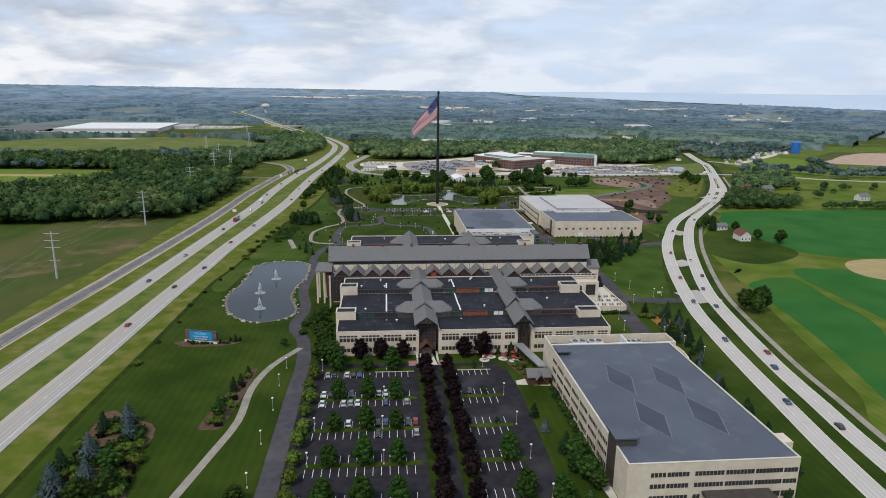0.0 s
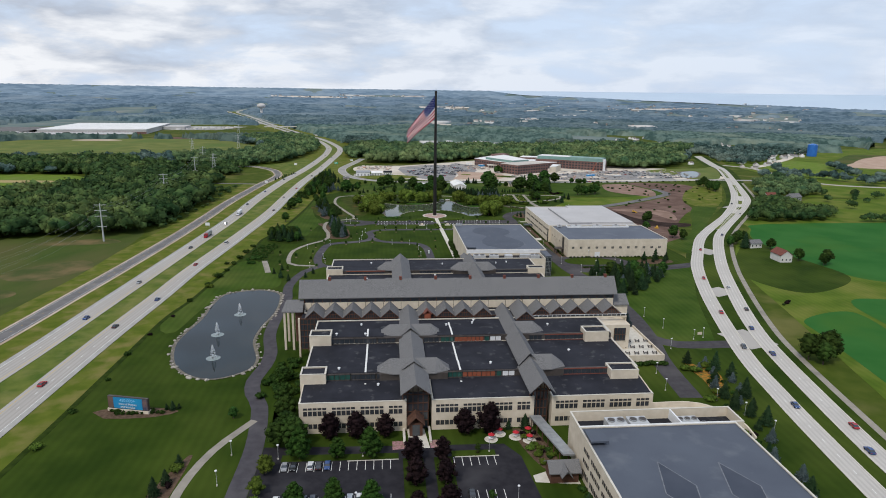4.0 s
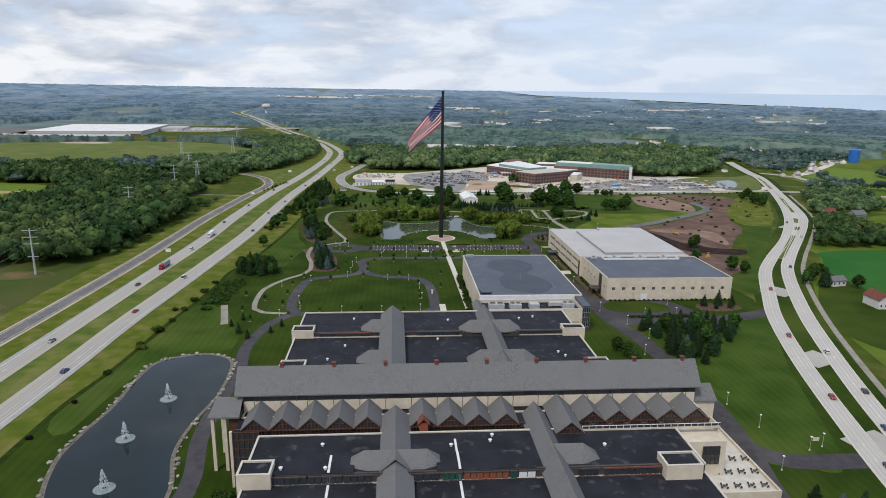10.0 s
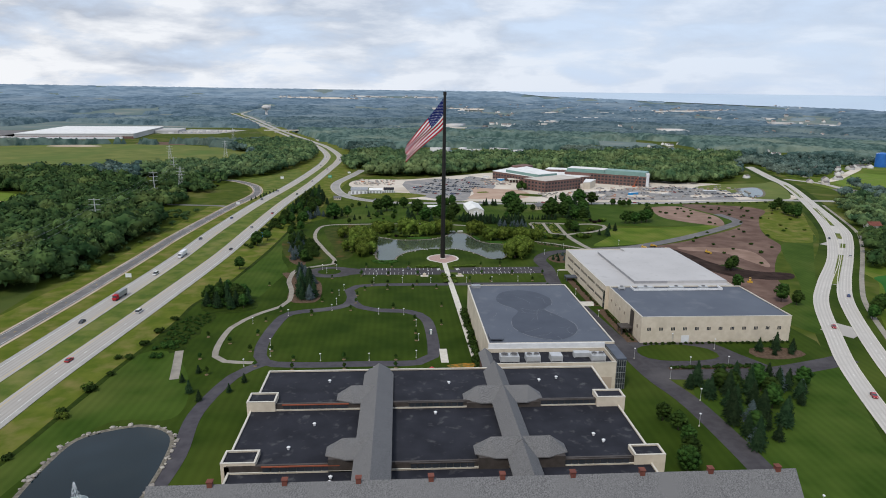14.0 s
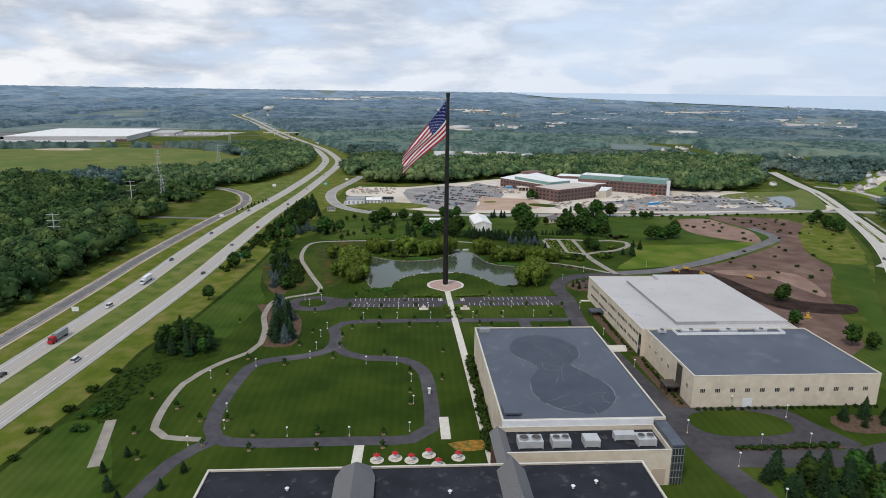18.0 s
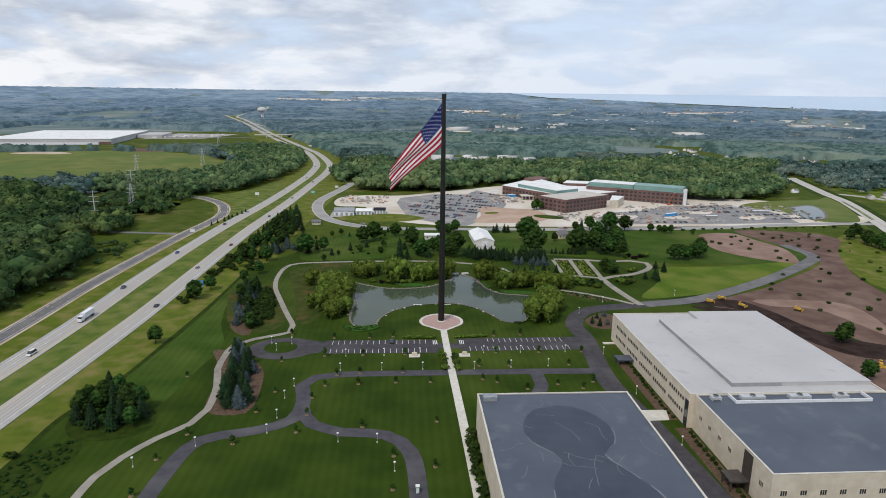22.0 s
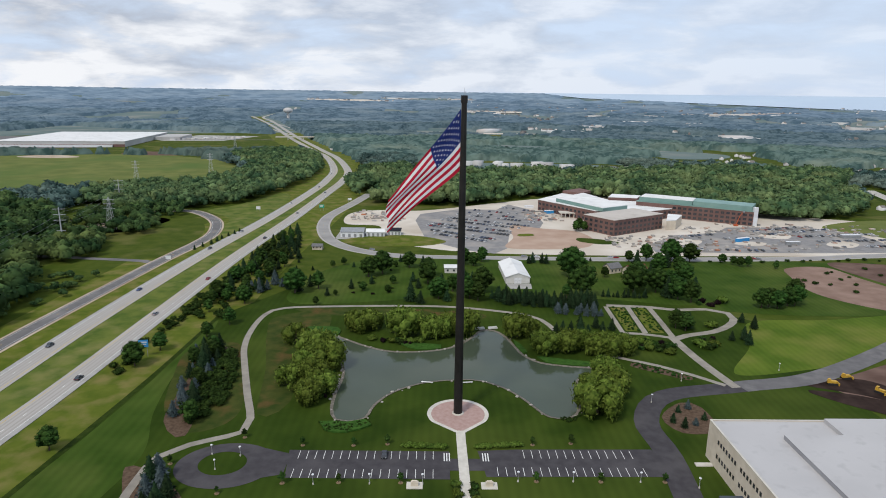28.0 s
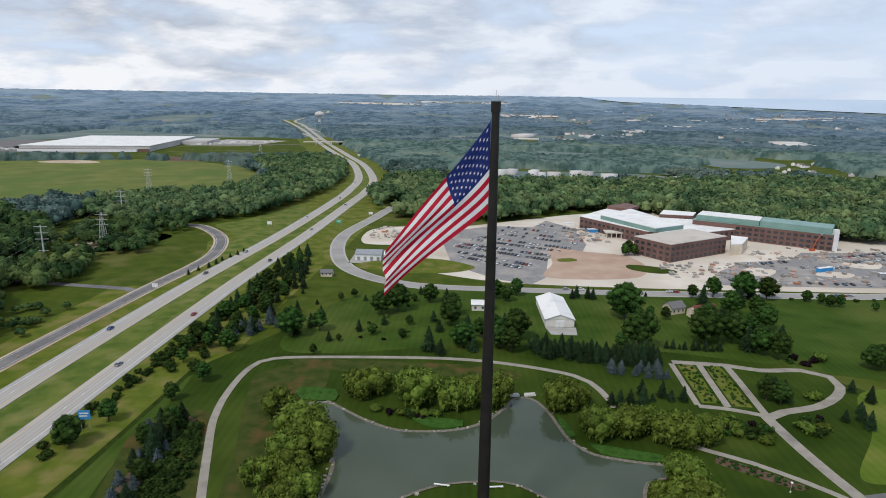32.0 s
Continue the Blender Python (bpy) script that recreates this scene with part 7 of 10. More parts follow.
# front car park
plant(LOT, [(x, y) for y in (-456, -479.5, -502, -524) for x in (-76, -64.5, -53.5)], "car park maples")
plant(LOT, [(-16, -502), (-15, -523), (-4, -526), (-65.5, -429), (-54.5, -429), (-78, -429)], "car park maples")
plant(SAPLING, [(-17.5, -456), (-16.5, -479.5), (-18, -429)], "young trees")
plant(LIGHT, row(-88, -436, -86.5, -522, 9), "edge trees")
plant(PURPLE, row(-39.8, -433, -39.6, -524, 8, 0.4) + row(-30.6, -433, -30, -524, 8, 0.4), "avenue trees")
plant(PURPLE, [(-69, -417), (-59.5, -417), (-49.5, -417), (-21, -416.5), (-12, -416.5)], "trees before the lodge", 1.12)
plant(TALL, [(-86, -404), (-88, -392), (-84, -414), (-81, -422), (-86, -421), (-92, -372)], "trees west of the lodge", 0.7)
plant_joined("west_shrubs", SHRUB[:2], scatter([(-100, -385), (-83, -385), (-82, -350), (-98, -346)], 24, 2.5), "low leafy green shrubs planted close together", 1.3)
plant(PINE, [(-116.5, -430), (-117.5, -440), (-119, -446)], "bed conifers", 0.6)
plant(SHRUB[:3], scatter([(-116, -428), (-121, -445), (-124, -474), (-118, -474), (-115, -450)], 14, 2), "bed shrubs", 1.2)
plant(TALL, [(-121, -458), (-120, -466), (-102, -520), (-106, -400)], "small lawn trees", 0.5)
plant(SPRUCE, [(-151, -470), (-147, -480), (-155, -492), (-150, -506), (-157, -512)], "bed conifers", 1.25)
plant(PINE, [(-157, -476), (-160, -500)], "bed conifers", 1.0)
plant(SHRUB, scatter([(-160, -468), (-146, -471), (-140, -484), (-137, -516), (-152, -526), (-160, -500)], 80, 1.9), "bed shrubs", 1.75)
plant(TALL, [(-146, -500), (-141, -512), (-148, -516)], "bed trees", 0.6)
plant_joined("sign_bed_shrubs", SHRUB[3:], row(-153, -391.5, -138, -392.5, 14, 0.2) + row(-150, -394, -134, -394, 10, 0.3), "low leafy green shrubs planted close together", 1.0)
plant(PINE, [(-133, -391.5), (-130.5, -392), (-128.5, -391)], "small sign conifers", 0.35)
plant(SPRUCE + PINE, [(0.5, -485), (-1, -474), (4, -499)], "lawn spruces", 0.75)
plant(TALL, scatter([(1, -505), (10, -500), (9, -528), (-1, -530)], 5, 4), "lawn trees", 0.55)
plant(SHRUB, scatter([(-2, -416), (4, -416), (8, -436), (3, -440)], 16, 1.6), "walk shrubs", 1.0)
plant(PINE, [(10.5, -513), (11, -460), (45, -531.5), (57.5, -532), (63.5, -531.5), (-4.5, -412.2 - 2), (1.5, -414.6), (33.6, -531.4)], "columnar evergreens", 0.5)
plant_joined("wall_shrubs", SHRUB[:2], row(16, -532, 34, -532, 9, 0.3) + row(58, -532.5, 65, -532, 5, 0.3) + row(11.8, -505, 11.8, -452, 18, 0.3), "low leafy green shrubs planted close together", 1.0)
# east bank between the drive and the parkway
plant(PINE + SPRUCE, scatter([(88, -358), (98, -362), (104, -385), (96, -410), (88, -432), (84, -470), (80, -520), (74, -520), (76, -460), (84, -425), (88, -395)], 34, 4.5), "east bank conifers", 0.72)
plant(SHRUB, scatter([(84, -360), (96, -366), (96, -392), (86, -420), (80, -500), (74, -500), (80, -420)], 26, 2.6), "east bank shrubs", 1.4)
plant(PINE + TALL[2:], scatter([(88, -215), (104, -212), (125, -216), (140, -214), (142, -228), (122, -240), (106, -262), (92, -270), (90, -250), (98, -236)], 40, 4.6), "east grove", 0.85)
plant(SPRUCE, [(101, -248), (95, -262), (128, -222), (137, -224), (79, -312), (77, -318), (77.5, -300)], "blue spruces", 1.0)
plant(TALL, [(66, -272), (62, -279), (68, -245), (71, -252), (70, -262)], "trees behind the lodge", 0.62)
plant(TALL[2:], [(199, -108), (205, -114), (186, -80), (203, -38), (207, -36)], "site trees", 0.9)
plant(PINE, [(143, -181), (148, -186), (152, -180), (157, -185), (160, -181)], "oval bed conifers", 0.62)
plant_joined("wall_bed_shrubs", SHRUB[3:], row(84, -58, 84, -110, 18, 0.4) + row(85.5, -122, 85.5, -166, 16, 0.4) + row(90, -171, 164, -171, 26, 0.3), "low leafy green shrubs planted close together", 1.0)
plant(PINE + SPRUCE, [(83, -6), (88, 2), (93, 5), (96, -4), (86, -10), (91, -8)], "corner bed conifers", 0.5)
plant_joined("median_shrubs", SHRUB[:2], row(92, -199.3, 128, -199.2, 16, 0.3), "low leafy green shrubs planted close together", 0.9)
plant_joined("terrace_hedge_shrubs", SHRUB[:2], row(62, -362.8, 78, -362.8, 10, 0.3), "low leafy green shrubs planted close together", 1.1)
plant_joined("annex_bed_shrubs", SHRUB[:2], row(4.0, -120, 3.6, -196, 26, 0.8), "low leafy green shrubs planted close together", 1.2)
# park and pond
plant(WILLOW, [(-79, 72), (-65, 52), (-59, 42), (-61, 24), (-70, 22), (-60, 8), (-50, 88), (-25, 84), (-9, 80), (7, 84), (34, 82), (45, 62), (57, 64), (72, 58), (84, 60), (66, 31), (64, 16), (55, 0)], "pond willows", 1.12, 0.14)
plant(SHRUB, scatter([(48, -4), (58, 6), (56, 18), (50, 6)], 9, 2) + scatter([(-58, 10), (-53, 10), (-56, 50), (-61, 50)], 12, 2) + scatter([(-46, 76), (-30, 76), (-16, 72), (-20, 68), (-40, 74)], 12, 2), "pond shrubs", 1.5)
plant_joined("flag_circle_hedge_shrubs", SHRUB[1:2], row(-20, -24.5, -6, -25.4, 16, 0.3) + row(6, -25.2, 21, -23.6, 16, 0.3), "low leafy green shrubs planted close together", 0.8)
plant(SHRUB[:2], row(-1.8, -47, -1.6, -63, 9, 0.4) + row(3.4, -47, 3.8, -63, 9, 0.4), "walk shrubs", 1.0)
plant(SAPLING, [(-58, -46.5), (-40, -46), (-20, -46), (-56, -24), (-38, -24), (-26, -23), (26, -23), (40, -22), (24, -45), (45, -45), (66, -45)], "young lot trees")
plant(PINE + SPRUCE, scatter([(-101, -38), (-97, -46), (-88, -58), (-82, -92), (-88, -100), (-94, -94), (-95, -70)], 22, 3.4), "conifers by the path", 0.95)
plant(PINE + SPRUCE + TALL[2:], scatter([(-100, -14), (-112, -6), (-118, 24), (-122, 64), (-112, 66), (-106, 20)], 26, 4.2), "pine belt", 0.85)
plant_joined("pine_belt_shrubs", SHRUB[:2], scatter([(-98, -16), (-114, -4), (-120, 60), (-104, 62), (-100, 20)], 26, 2.6), "low leafy green shrubs planted close together", 1.5)
plant(PINE[:2] + TALL[2:] + TALL[:1], scatter([(-142, -108), (-147, -86), (-142, -75), (-122, -96), (-117, -110), (-129, -115)], 20, 4.6), "clump on the slope", 0.8)
plant(TALL, [(-143, -28), (-146, 42), (-142, 60), (-126, 78), (-120, 96)], "lone slope trees", 0.75)
plant_joined("slope_shrubs", SHRUB[:2], scatter([(-147, -160), (-140, -160), (-142, -180), (-150, -180)], 8, 3) + scatter([(-146, -80), (-120, -100), (-130, -116), (-144, -108)], 22, 3), "low leafy green shrubs planted close together", 1.2)
plant(SAPLING, [(-128, -154), (-115, -163), (-124, -181), (-116, -198), (-103, -173), (-104, -152), (-104, -132), (-97, -190), (-93, -173), (-81, -184), (-58, -184), (-34, -185), (-24, -162), (-24, -152), (-24, -133), (-80, -194), (-57, -194), (-34, -194), (-99, -116), (-60, -116), (-81, -123), (-36, -113), (-74, -83), (-78, -100), (-58, -89), (-58, -103), (-54, -78), (-40, -77), (-24, -76), (-9, -76), (-50, -68), (-40, -66), (-21, -66), (-77, -52), (-78, -19), (-98, -36), (-115, -67), (14, -74), (20, -77), (32, -84), (46, -80), (56, -84), (62, -78), (14, -60), (28, -60), (56, -60), (-10, -140), (-8, -110)], "young lawn trees", 0.85)
plant(PINE, [(-124, -205), (-118, -215), (-112, -222), (-120, -196), (-102, -215), (-98, -206)], "small lawn spruces", 0.42)
# trees between the park path and the north road
plant(TALL, [(-84, 161), (-55, 190), (-46, 197), (-97, 152)], "big trees of the north park", 1.0)
plant(PINE, [(-103, 160), (-95, 155), (-90, 166)], "dark park spruces", 0.85)
plant(SPRUCE, [(-126, 159), (-123, 165), (-116, 159), (-114, 170), (-108, 165), (-126, 149), (-119, 152)], "blue park spruces", 1.0)
plant(TALL, [(-83, 213), (-76, 220), (-45, 218), (-38, 216), (-55, 158), (-37, 174), (-71, 147), (-80, 130), (-39, 154)], "young park trees", 0.42)
plant(PINE, [(-68, 214), (-35, 230), (-63, 162), (-76, 147), (-51, 173), (-110, 225), (-96, 205), (-104, 190), (-90, 190)], "young park conifers", 0.5)
plant(TALL + PINE, [(-24, 138), (-18, 134), (-10, 150), (-20, 165), (-14, 192), (-24, 180), (-28, 214), (-18, 217), (-7, 143), (-2, 139), (2, 158), (12, 144), (17, 140), (21, 157), (15, 167), (21, 180), (19, 220), (12, 226), (26, 232), (-14, 175), (-5, 165), (8, 152)], "grove by the north road", 0.95)
plant(SHRUB, scatter([(-70, 140), (-64, 230), (-38, 236), (-34, 146)], 12, 6), "park shrubs", 1.0)
plant(PINE, scatter([(22, 148), (60, 143), (88, 142), (88, 126), (62, 126), (30, 132)], 60, 2.8), "dense spruce stand", 0.72)
plant(SPRUCE, scatter([(58, 124), (86, 122), (86, 112), (62, 116)], 12, 3.6), "blue spruces by the garden", 0.7)
plant(TALL, [(85, 192), (82, 148)], "big trees by the storage hall", 1.5)
plant(TALL, [(73, 148), (102, 200), (109, 194)], "trees by the storage hall", 0.6)
plant(PINE, [(61, 229), (64, 231), (71, 230), (74, 229)], "columnar evergreens by the road", 0.6)
plant(TALL + PINE[:1], [(153, 240), (171, 238), (176, 238), (186, 238), (139, 190), (133, 160), (137, 150), (142, 146), (148, 140), (146, 172), (158, 160), (160, 182), (124, 172), (118, 158), (165, 205), (150, 205), (140, 222), (162, 222)], "trees round the cottage", 1.1)
plant(SHRUB, [(151, 136), (157, 133), (163, 137), (168, 140), (155, 141)], "bushes by the garden loop", 2.2)
plant(TALL, [(139, 238), (210, 236), (216, 231), (219, 226), (225, 226), (243, 220)], "young trees by the road", 0.55)
plant(TALL + PINE, [(122, 96), (126, 92), (129, 96), (131, 108), (125, 104)], "garden trees", 0.75)
plant(PINE, [(145, 79), (155, 86), (151, 73), (165, 96), (163, 106), (152, 80)], "meadow conifers", 0.62)
plant(SHRUB, [(128, 76), (125, 70), (129, 67), (132, 70), (124, 74), (143, 98)], "dark garden bushes", 2.0)
plant(TALL, [(193, 134), (196, 130), (205, 135), (214, 144), (187, 131), (210, 136)], "meadow edge trees", 0.95)
plant(PINE, row(96, 150, 122, 148, 9, 0.5) + row(110, 246 - 8, 96, 238, 3), "arborvitae row", 0.45)
plant(SHRUB, scatter([(100, 78), (112, 70), (108, 60), (92, 66), (84, 76)], 26, 2.2) + scatter([(128, 70), (136, 72), (136, 80), (128, 80)], 6, 2), "garden shrubs", 1.6)
plant(PINE + TALL[2:], scatter([(-150, 130), (-118, 130), (-112, 240), (-130, 330), (-140, 330), (-146, 230)], 56, 5), "belt along the motorway", 0.75)
plant_joined("motorway_belt_shrubs", SHRUB[:2], scatter([(-154, 90), (-128, 100), (-120, 200), (-140, 220), (-152, 180)], 40, 3.4), "low leafy green shrubs planted close together", 1.6)
plant(PINE[2:], row(-199, 262, -186, 330, 8, 1.5), "small roadside conifers", 0.55)
plant(TALL, [(126, 352), (130, 348), (122, 346)], "trees by the brick building", 0.9)
# farm and verge trees
plant(TALL, [(152, -367), (157, -363), (149, -361)], "big field tree", 1.15)
plant(TALL, [(272, -200), (276, -197), (262, -186)], "farm trees", 1.0)
plant(TALL, [(241, -132), (246, -128), (233, -140), (262, -150), (256, -120)], "farm trees", 0.8)
plant(PINE, [(243, -145), (247, -139)], "farm conifers", 1.1)
plant(SHRUB, [(189, -283), (192, -280), (186, -285)] + row(-170, -420, -158, -180, 10, 3), "verge shrubs", 1.2)
plant(TALL, scatter([(372, 150), (384, 160), (400, 205), (385, 215), (372, 190)], 9, 5), "parkway trees", 1.0)
plant(WILLOW, [(-66, 36), (-56, 18), (-44, 92), (-2, 86), (40, 84), (64, 66), (78, 66), (57, 22)], "pond willows", 0.85)
for pts in ([(-77, 92), (-61, 91.5), (-59, 82), (-66, 81), (-74, 83)], [(-27, 71), (-16, 70), (-6, 68.5), (-6, 64.5), (-18, 62.5)], [(40, 55), (52, 52), (65, 48.5), (64, 44.5), (53, 45.5), (43, 48.5)], [(-53, -8), (-48, -7.5), (-42, -8), (-36, -6), (-33, -10), (-42, -15.5), (-50, -14)], [(31, 76), (34, 70), (36, 60), (33.5, 59), (31, 70)]):
    patch("groundcover_bed", pts, 0.75, M["groundcover"], "low dense bright green groundcover by the pond", "hedge", thick=0.65)
plant_joined("pond_hedge", SHRUB[3:], scatter([(-53, -8), (-42, -8), (-34, -7), (-34, -10), (-42, -15), (-50, -14)], 60, 0.8) + scatter([(38, -4), (47, -3), (58, 6), (54, 10), (44, -7)], 40, 1.1), "bright green low hedge round the pond", 0.75)
plant_joined("pine_belt_undergrowth", SHRUB[:1], scatter([(-101, -12), (-94, 10), (-98, 40), (-106, 60), (-112, 40), (-108, 10)], 60, 2.0), "dense green undergrowth beneath conifers", 1.5)
plant_joined("ditch_growth", SHRUB[:2], row(-152, 30, -150, 120, 26, 3) + row(-152, -130, -160, -230, 7, 1) + row(-150, 120, -132, 300, 70, 5), "rough bushes along the motorway ditch", 1.3)
plant(TALL, scatter([(-146, 110), (-122, 110), (-118, 250), (-136, 300)], 22, 7), "belt along the motorway", 0.7)
plant_joined("garden_growth", SHRUB, scatter([(95.5, 129), (103, 129.5), (100.5, 91), (93.5, 91)], 40, 1.6) + scatter([(108, 129.5), (115.5, 129.5), (113, 88), (105.5, 89)], 40, 1.6) + scatter([(84, 50), (95, 43), (108, 33), (104, 31), (90, 40), (82, 46)], 30, 1.8), "mixed flowering garden plants", 0.5)
plant(PINE, [(55, 87), (58, 85), (63, 88), (68, 88), (73, 91), (78, 95), (81, 92), (86, 92), (70, 97)], "conifers by the pond path", 0.62)

plant_joined("tall_grass_growth", SHRUB[:2], scatter([(-149, -158), (-151, -140), (-146, -125), (-137, -118), (-134, -130), (-136, -150), (-136, -166), (-141, -171)], 70, 1.8), "dark rough tufts on the slope", 0.55)
plant_joined("young_trees_on_earth", SHRUB[:2], scatter([(190, 48), (240, 80), (290, 125), (300, 70), (262, 5), (240, -25), (205, 20)], 14, 9) + scatter([(300, 130), (310, 160), (300, 225), (355, 222), (365, 200), (330, 140)], 16, 7) + scatter([(245, 200), (283, 222), (290, 140), (276, 124), (242, 165)], 12, 6) + row(200, 236, 400, 252, 20, 2), "young leafy plants on bare earth", 1.0)
plant(SHRUB, scatter([(318, 112), (345, 160), (380, 205), (392, 180), (330, 60)], 7, 6), "bank bushes", 1.0)

for p in PROTO + SHRUB:
    for o in (*p.children_recursive, p):
        bpy.data.objects.remove(o)

# ---- woods and distance (uncountable: one object each) ----
HILL = [(-760, 480), (-640, 486), (-530, 452), (-420, 560), (-330, 640), (-300, 720), (-330, 830), (-420, 960), (-640, 1040), (-900, 960), (-1000, 760), (-900, 560)]
W1 = [(-345, -95), (-300, -80), (-266, -92), (-254, -60), (-246, 20), (-243, 110), (-262, 150), (-285, 195), (-335, 235), (-340, 320), (-400, 400), (-470, 440), (-540, 445), (-700, 430), (-760, 330), (-600, 325), (-480, 318), (-428, 250), (-405, 190), (-430, 112), (-520, 84), (-600, 70), (-700, 60), (-700, -100), (-480, -112)]
W3 = [(-330, 425), (-268, 442), (-232, 480), (-205, 570), (-192, 700), (-196, 830), (-246, 1030), (-310, 1130), (-420, 1010), (-330, 830), (-292, 715), (-330, 620), (-420, 540), (-400, 450)]
W4 = [(-100, 500), (-60, 470), (20, 480), (62, 496), (108, 548), (170, 560), (240, 512), (300, 440), (322, 408), (368, 408), (430, 425), (500, 500), (560, 640), (660, 780), (500, 830), (330, 770), (200, 740), (60, 735), (-60, 770), (-112, 780), (-128, 620)]
W5 = [(313, -33), (340, -42), (396, -36), (425, 0), (412, 30), (423, 66), (405, 80), (388, 78), (350, 25)]
W6 = [(478, 239), (532, 302), (568, 300), (562, 240), (550, 195), (500, 125), (478, 112), (440, 108), (408, 108), (418, 136), (448, 185)]
FIELD_HOLES = [HILL, [(-900, 110), (-600, 80), (-430, 112), (-405, 190), (-428, 250), (-480, 318), (-900, 320)], [(-640, 1040), (-300, 1120), (-440, 1700), (-1300, 2000), (-1300, 1250), (-900, 1000)],
               [(290, -60), (640, -40), (640, -480), (100, -600)], [(700, 480), (1100, 300), (1300, 600), (1000, 740), (880, 690)], [(-330, 330), (-268, 330), (-268, 395), (-330, 395)],
               [(40, 1330), (160, 1400), (300, 1360), (400, 1290), (330, 1210), (180, 1170), (80, 1220)], [(470, 1230), (560, 1270), (640, 1180), (590, 1090), (480, 1080)]]
corridors = [spline(HW_R, 40), spline(HW_L, 40), spline(EAST_L, 30), spline(EAST_R, 30), spline(NROAD, 30)]
CORR = np.array([(p.x, p.y) for c in corridors for p in c])


def clear_of_roads(x, y, gap):
    return ((CORR[:, 0] - x) ** 2 + (CORR[:, 1] - y) ** 2).min() > gap * gap


def field_noise(x, y, s):
    return noise.noise(Vector((x * s, y * s, 3.1)))


def crown_template(seed, detail):
    global G
    G = np.random.RandomState(seed)
    s = Soup()
    n = 5 if detail else 2
    for k in range(n):
        a = G.uniform(0, 6.283)
        o = np.array([0.28 * math.cos(a), 0.28 * math.sin(a), G.uniform(0.45, 0.78)]) if k else np.array([0, 0, 0.66])
        r = G.uniform(0.24, 0.33) if k else 0.36
        lump(s, o, r, ICO1 if k == 0 or not detail else ICO0, 0.25, 0.9)
        if detail:
            leaves(s, o, r * 1.05, 26, 0.13, 0.9)
    return np.concatenate(s.v), np.concatenate(s.f)


bm = bmesh.new()
bmesh.ops.create_icosphere(bm, subdivisions=1, radius=1.0)
bmesh.ops.delete(bm, geom=[f for f in bm.faces if f.calc_center_median().z < -0.55], context="FACES")
ICO0 = (np.array([v.co[:] for v in bm.verts]), np.array([[v.index for v in f.verts] for f in bm.faces]))
bm.free()
CROWNS = [crown_template(200 + k, True) for k in range(6)]
COARSE = [crown_template(300 + k, False) for k in range(6)]


def woods(name, spots, templates, material, label, h0, h1, aspect=0.95):
    soup = Soup()
    R = np.random.RandomState(len(spots) + 5)
    for x, y in spots:
        v, f = templates[R.randint(len(templates))]
        h = R.uniform(h0, h1) * (1 + 0.3 * field_noise(x, y, 0.02))
        w = h * aspect * R.uniform(0.8, 1.2)
        a = R.uniform(0, 6.283)
        c, s = math.cos(a), math.sin(a)
        p = np.stack([(v[:, 0] * c - v[:, 1] * s) * w + x, (v[:, 0] * s + v[:, 1] * c) * w + y, v[:, 2] * h + gz(x, y)], 1)
        soup.add(p, f)
    return tagged(new(name, soup.mesh(name, material)), label, "woods", "", "stuff")


def fill(pts, step, seed, gap=14, jitter=0.6):
    R = np.random.RandomState(seed)
    xs, ys = [p[0] for p in pts], [p[1] for p in pts]
    got = []
    for x in np.arange(min(xs), max(xs), step):
        for y in np.arange(min(ys), max(ys), step):
            px, py = x + R.uniform(-jitter, jitter) * step, y + R.uniform(-jitter, jitter) * step
            if inside(px, py, pts) and clear_of_roads(px, py, gap):
                got.append((px, py))
    return got


woods("wood_west", fill(W1, 8.5, 1), CROWNS, M["wood_canopy"], "dense dark green broadleaf wood", 8, 20)
woods("wood_northwest", fill(W3, 9.5, 2, 22), CROWNS, M["wood_north"], "green wood beside the motorway", 9, 18)
woods("wood_north", fill(W4, 10.5, 3, 18), CROWNS, M["wood_north"], "dense green wood behind the brick building", 11, 21, 1.0)
woods("wood_east", fill(W5, 8, 4, 15), CROWNS, M["wood_canopy"], "green trees east of the parkway", 7, 12)
woods("wood_garden", fill(W6, 9.5, 4, 15), CROWNS, M["wood_north"], "lighter green garden trees beyond the parkway", 6, 12)
woods("lawn_trees", [(500, 118), (508, 130), (520, 70), (512, 80), (528, 100), (540, 116), (552, 96), (566, 104), (585, 86), (474, 76), (470, 30), (600, 100)] + [(428 + 7 * k, -42 + (k % 3)) for k in range(26)], CROWNS, M["wood_canopy"], "scattered lawn trees and a hedge", 6, 10)
R = np.random.RandomState(9)
spots = []
for x, y in fill([(-345, 225), (-300, 208), (-262, 225), (-290, 300), (-335, 300)], 8, 11) + fill([(-300, 300), (-262, 320), (-270, 425), (-320, 440), (-345, 400), (-336, 320)], 9, 12):
    if R.uniform() < 0.75:
        spots.append((x, y))
woods("thicket_bend", spots, CROWNS, M["wood_canopy"], "thicket of trees inside the road bend", 7, 14)
spots = []
for x, y in fill([(-262, -60), (-243, -60), (-232, 190), (-262, 190)], 6, 13, 11):
    if R.uniform() < 0.4:
        spots.append((x, y))
woods("verge_bushes", spots, CROWNS, M["wood_canopy"], "low bushes beside the frontage road", 3, 6, 1.2)
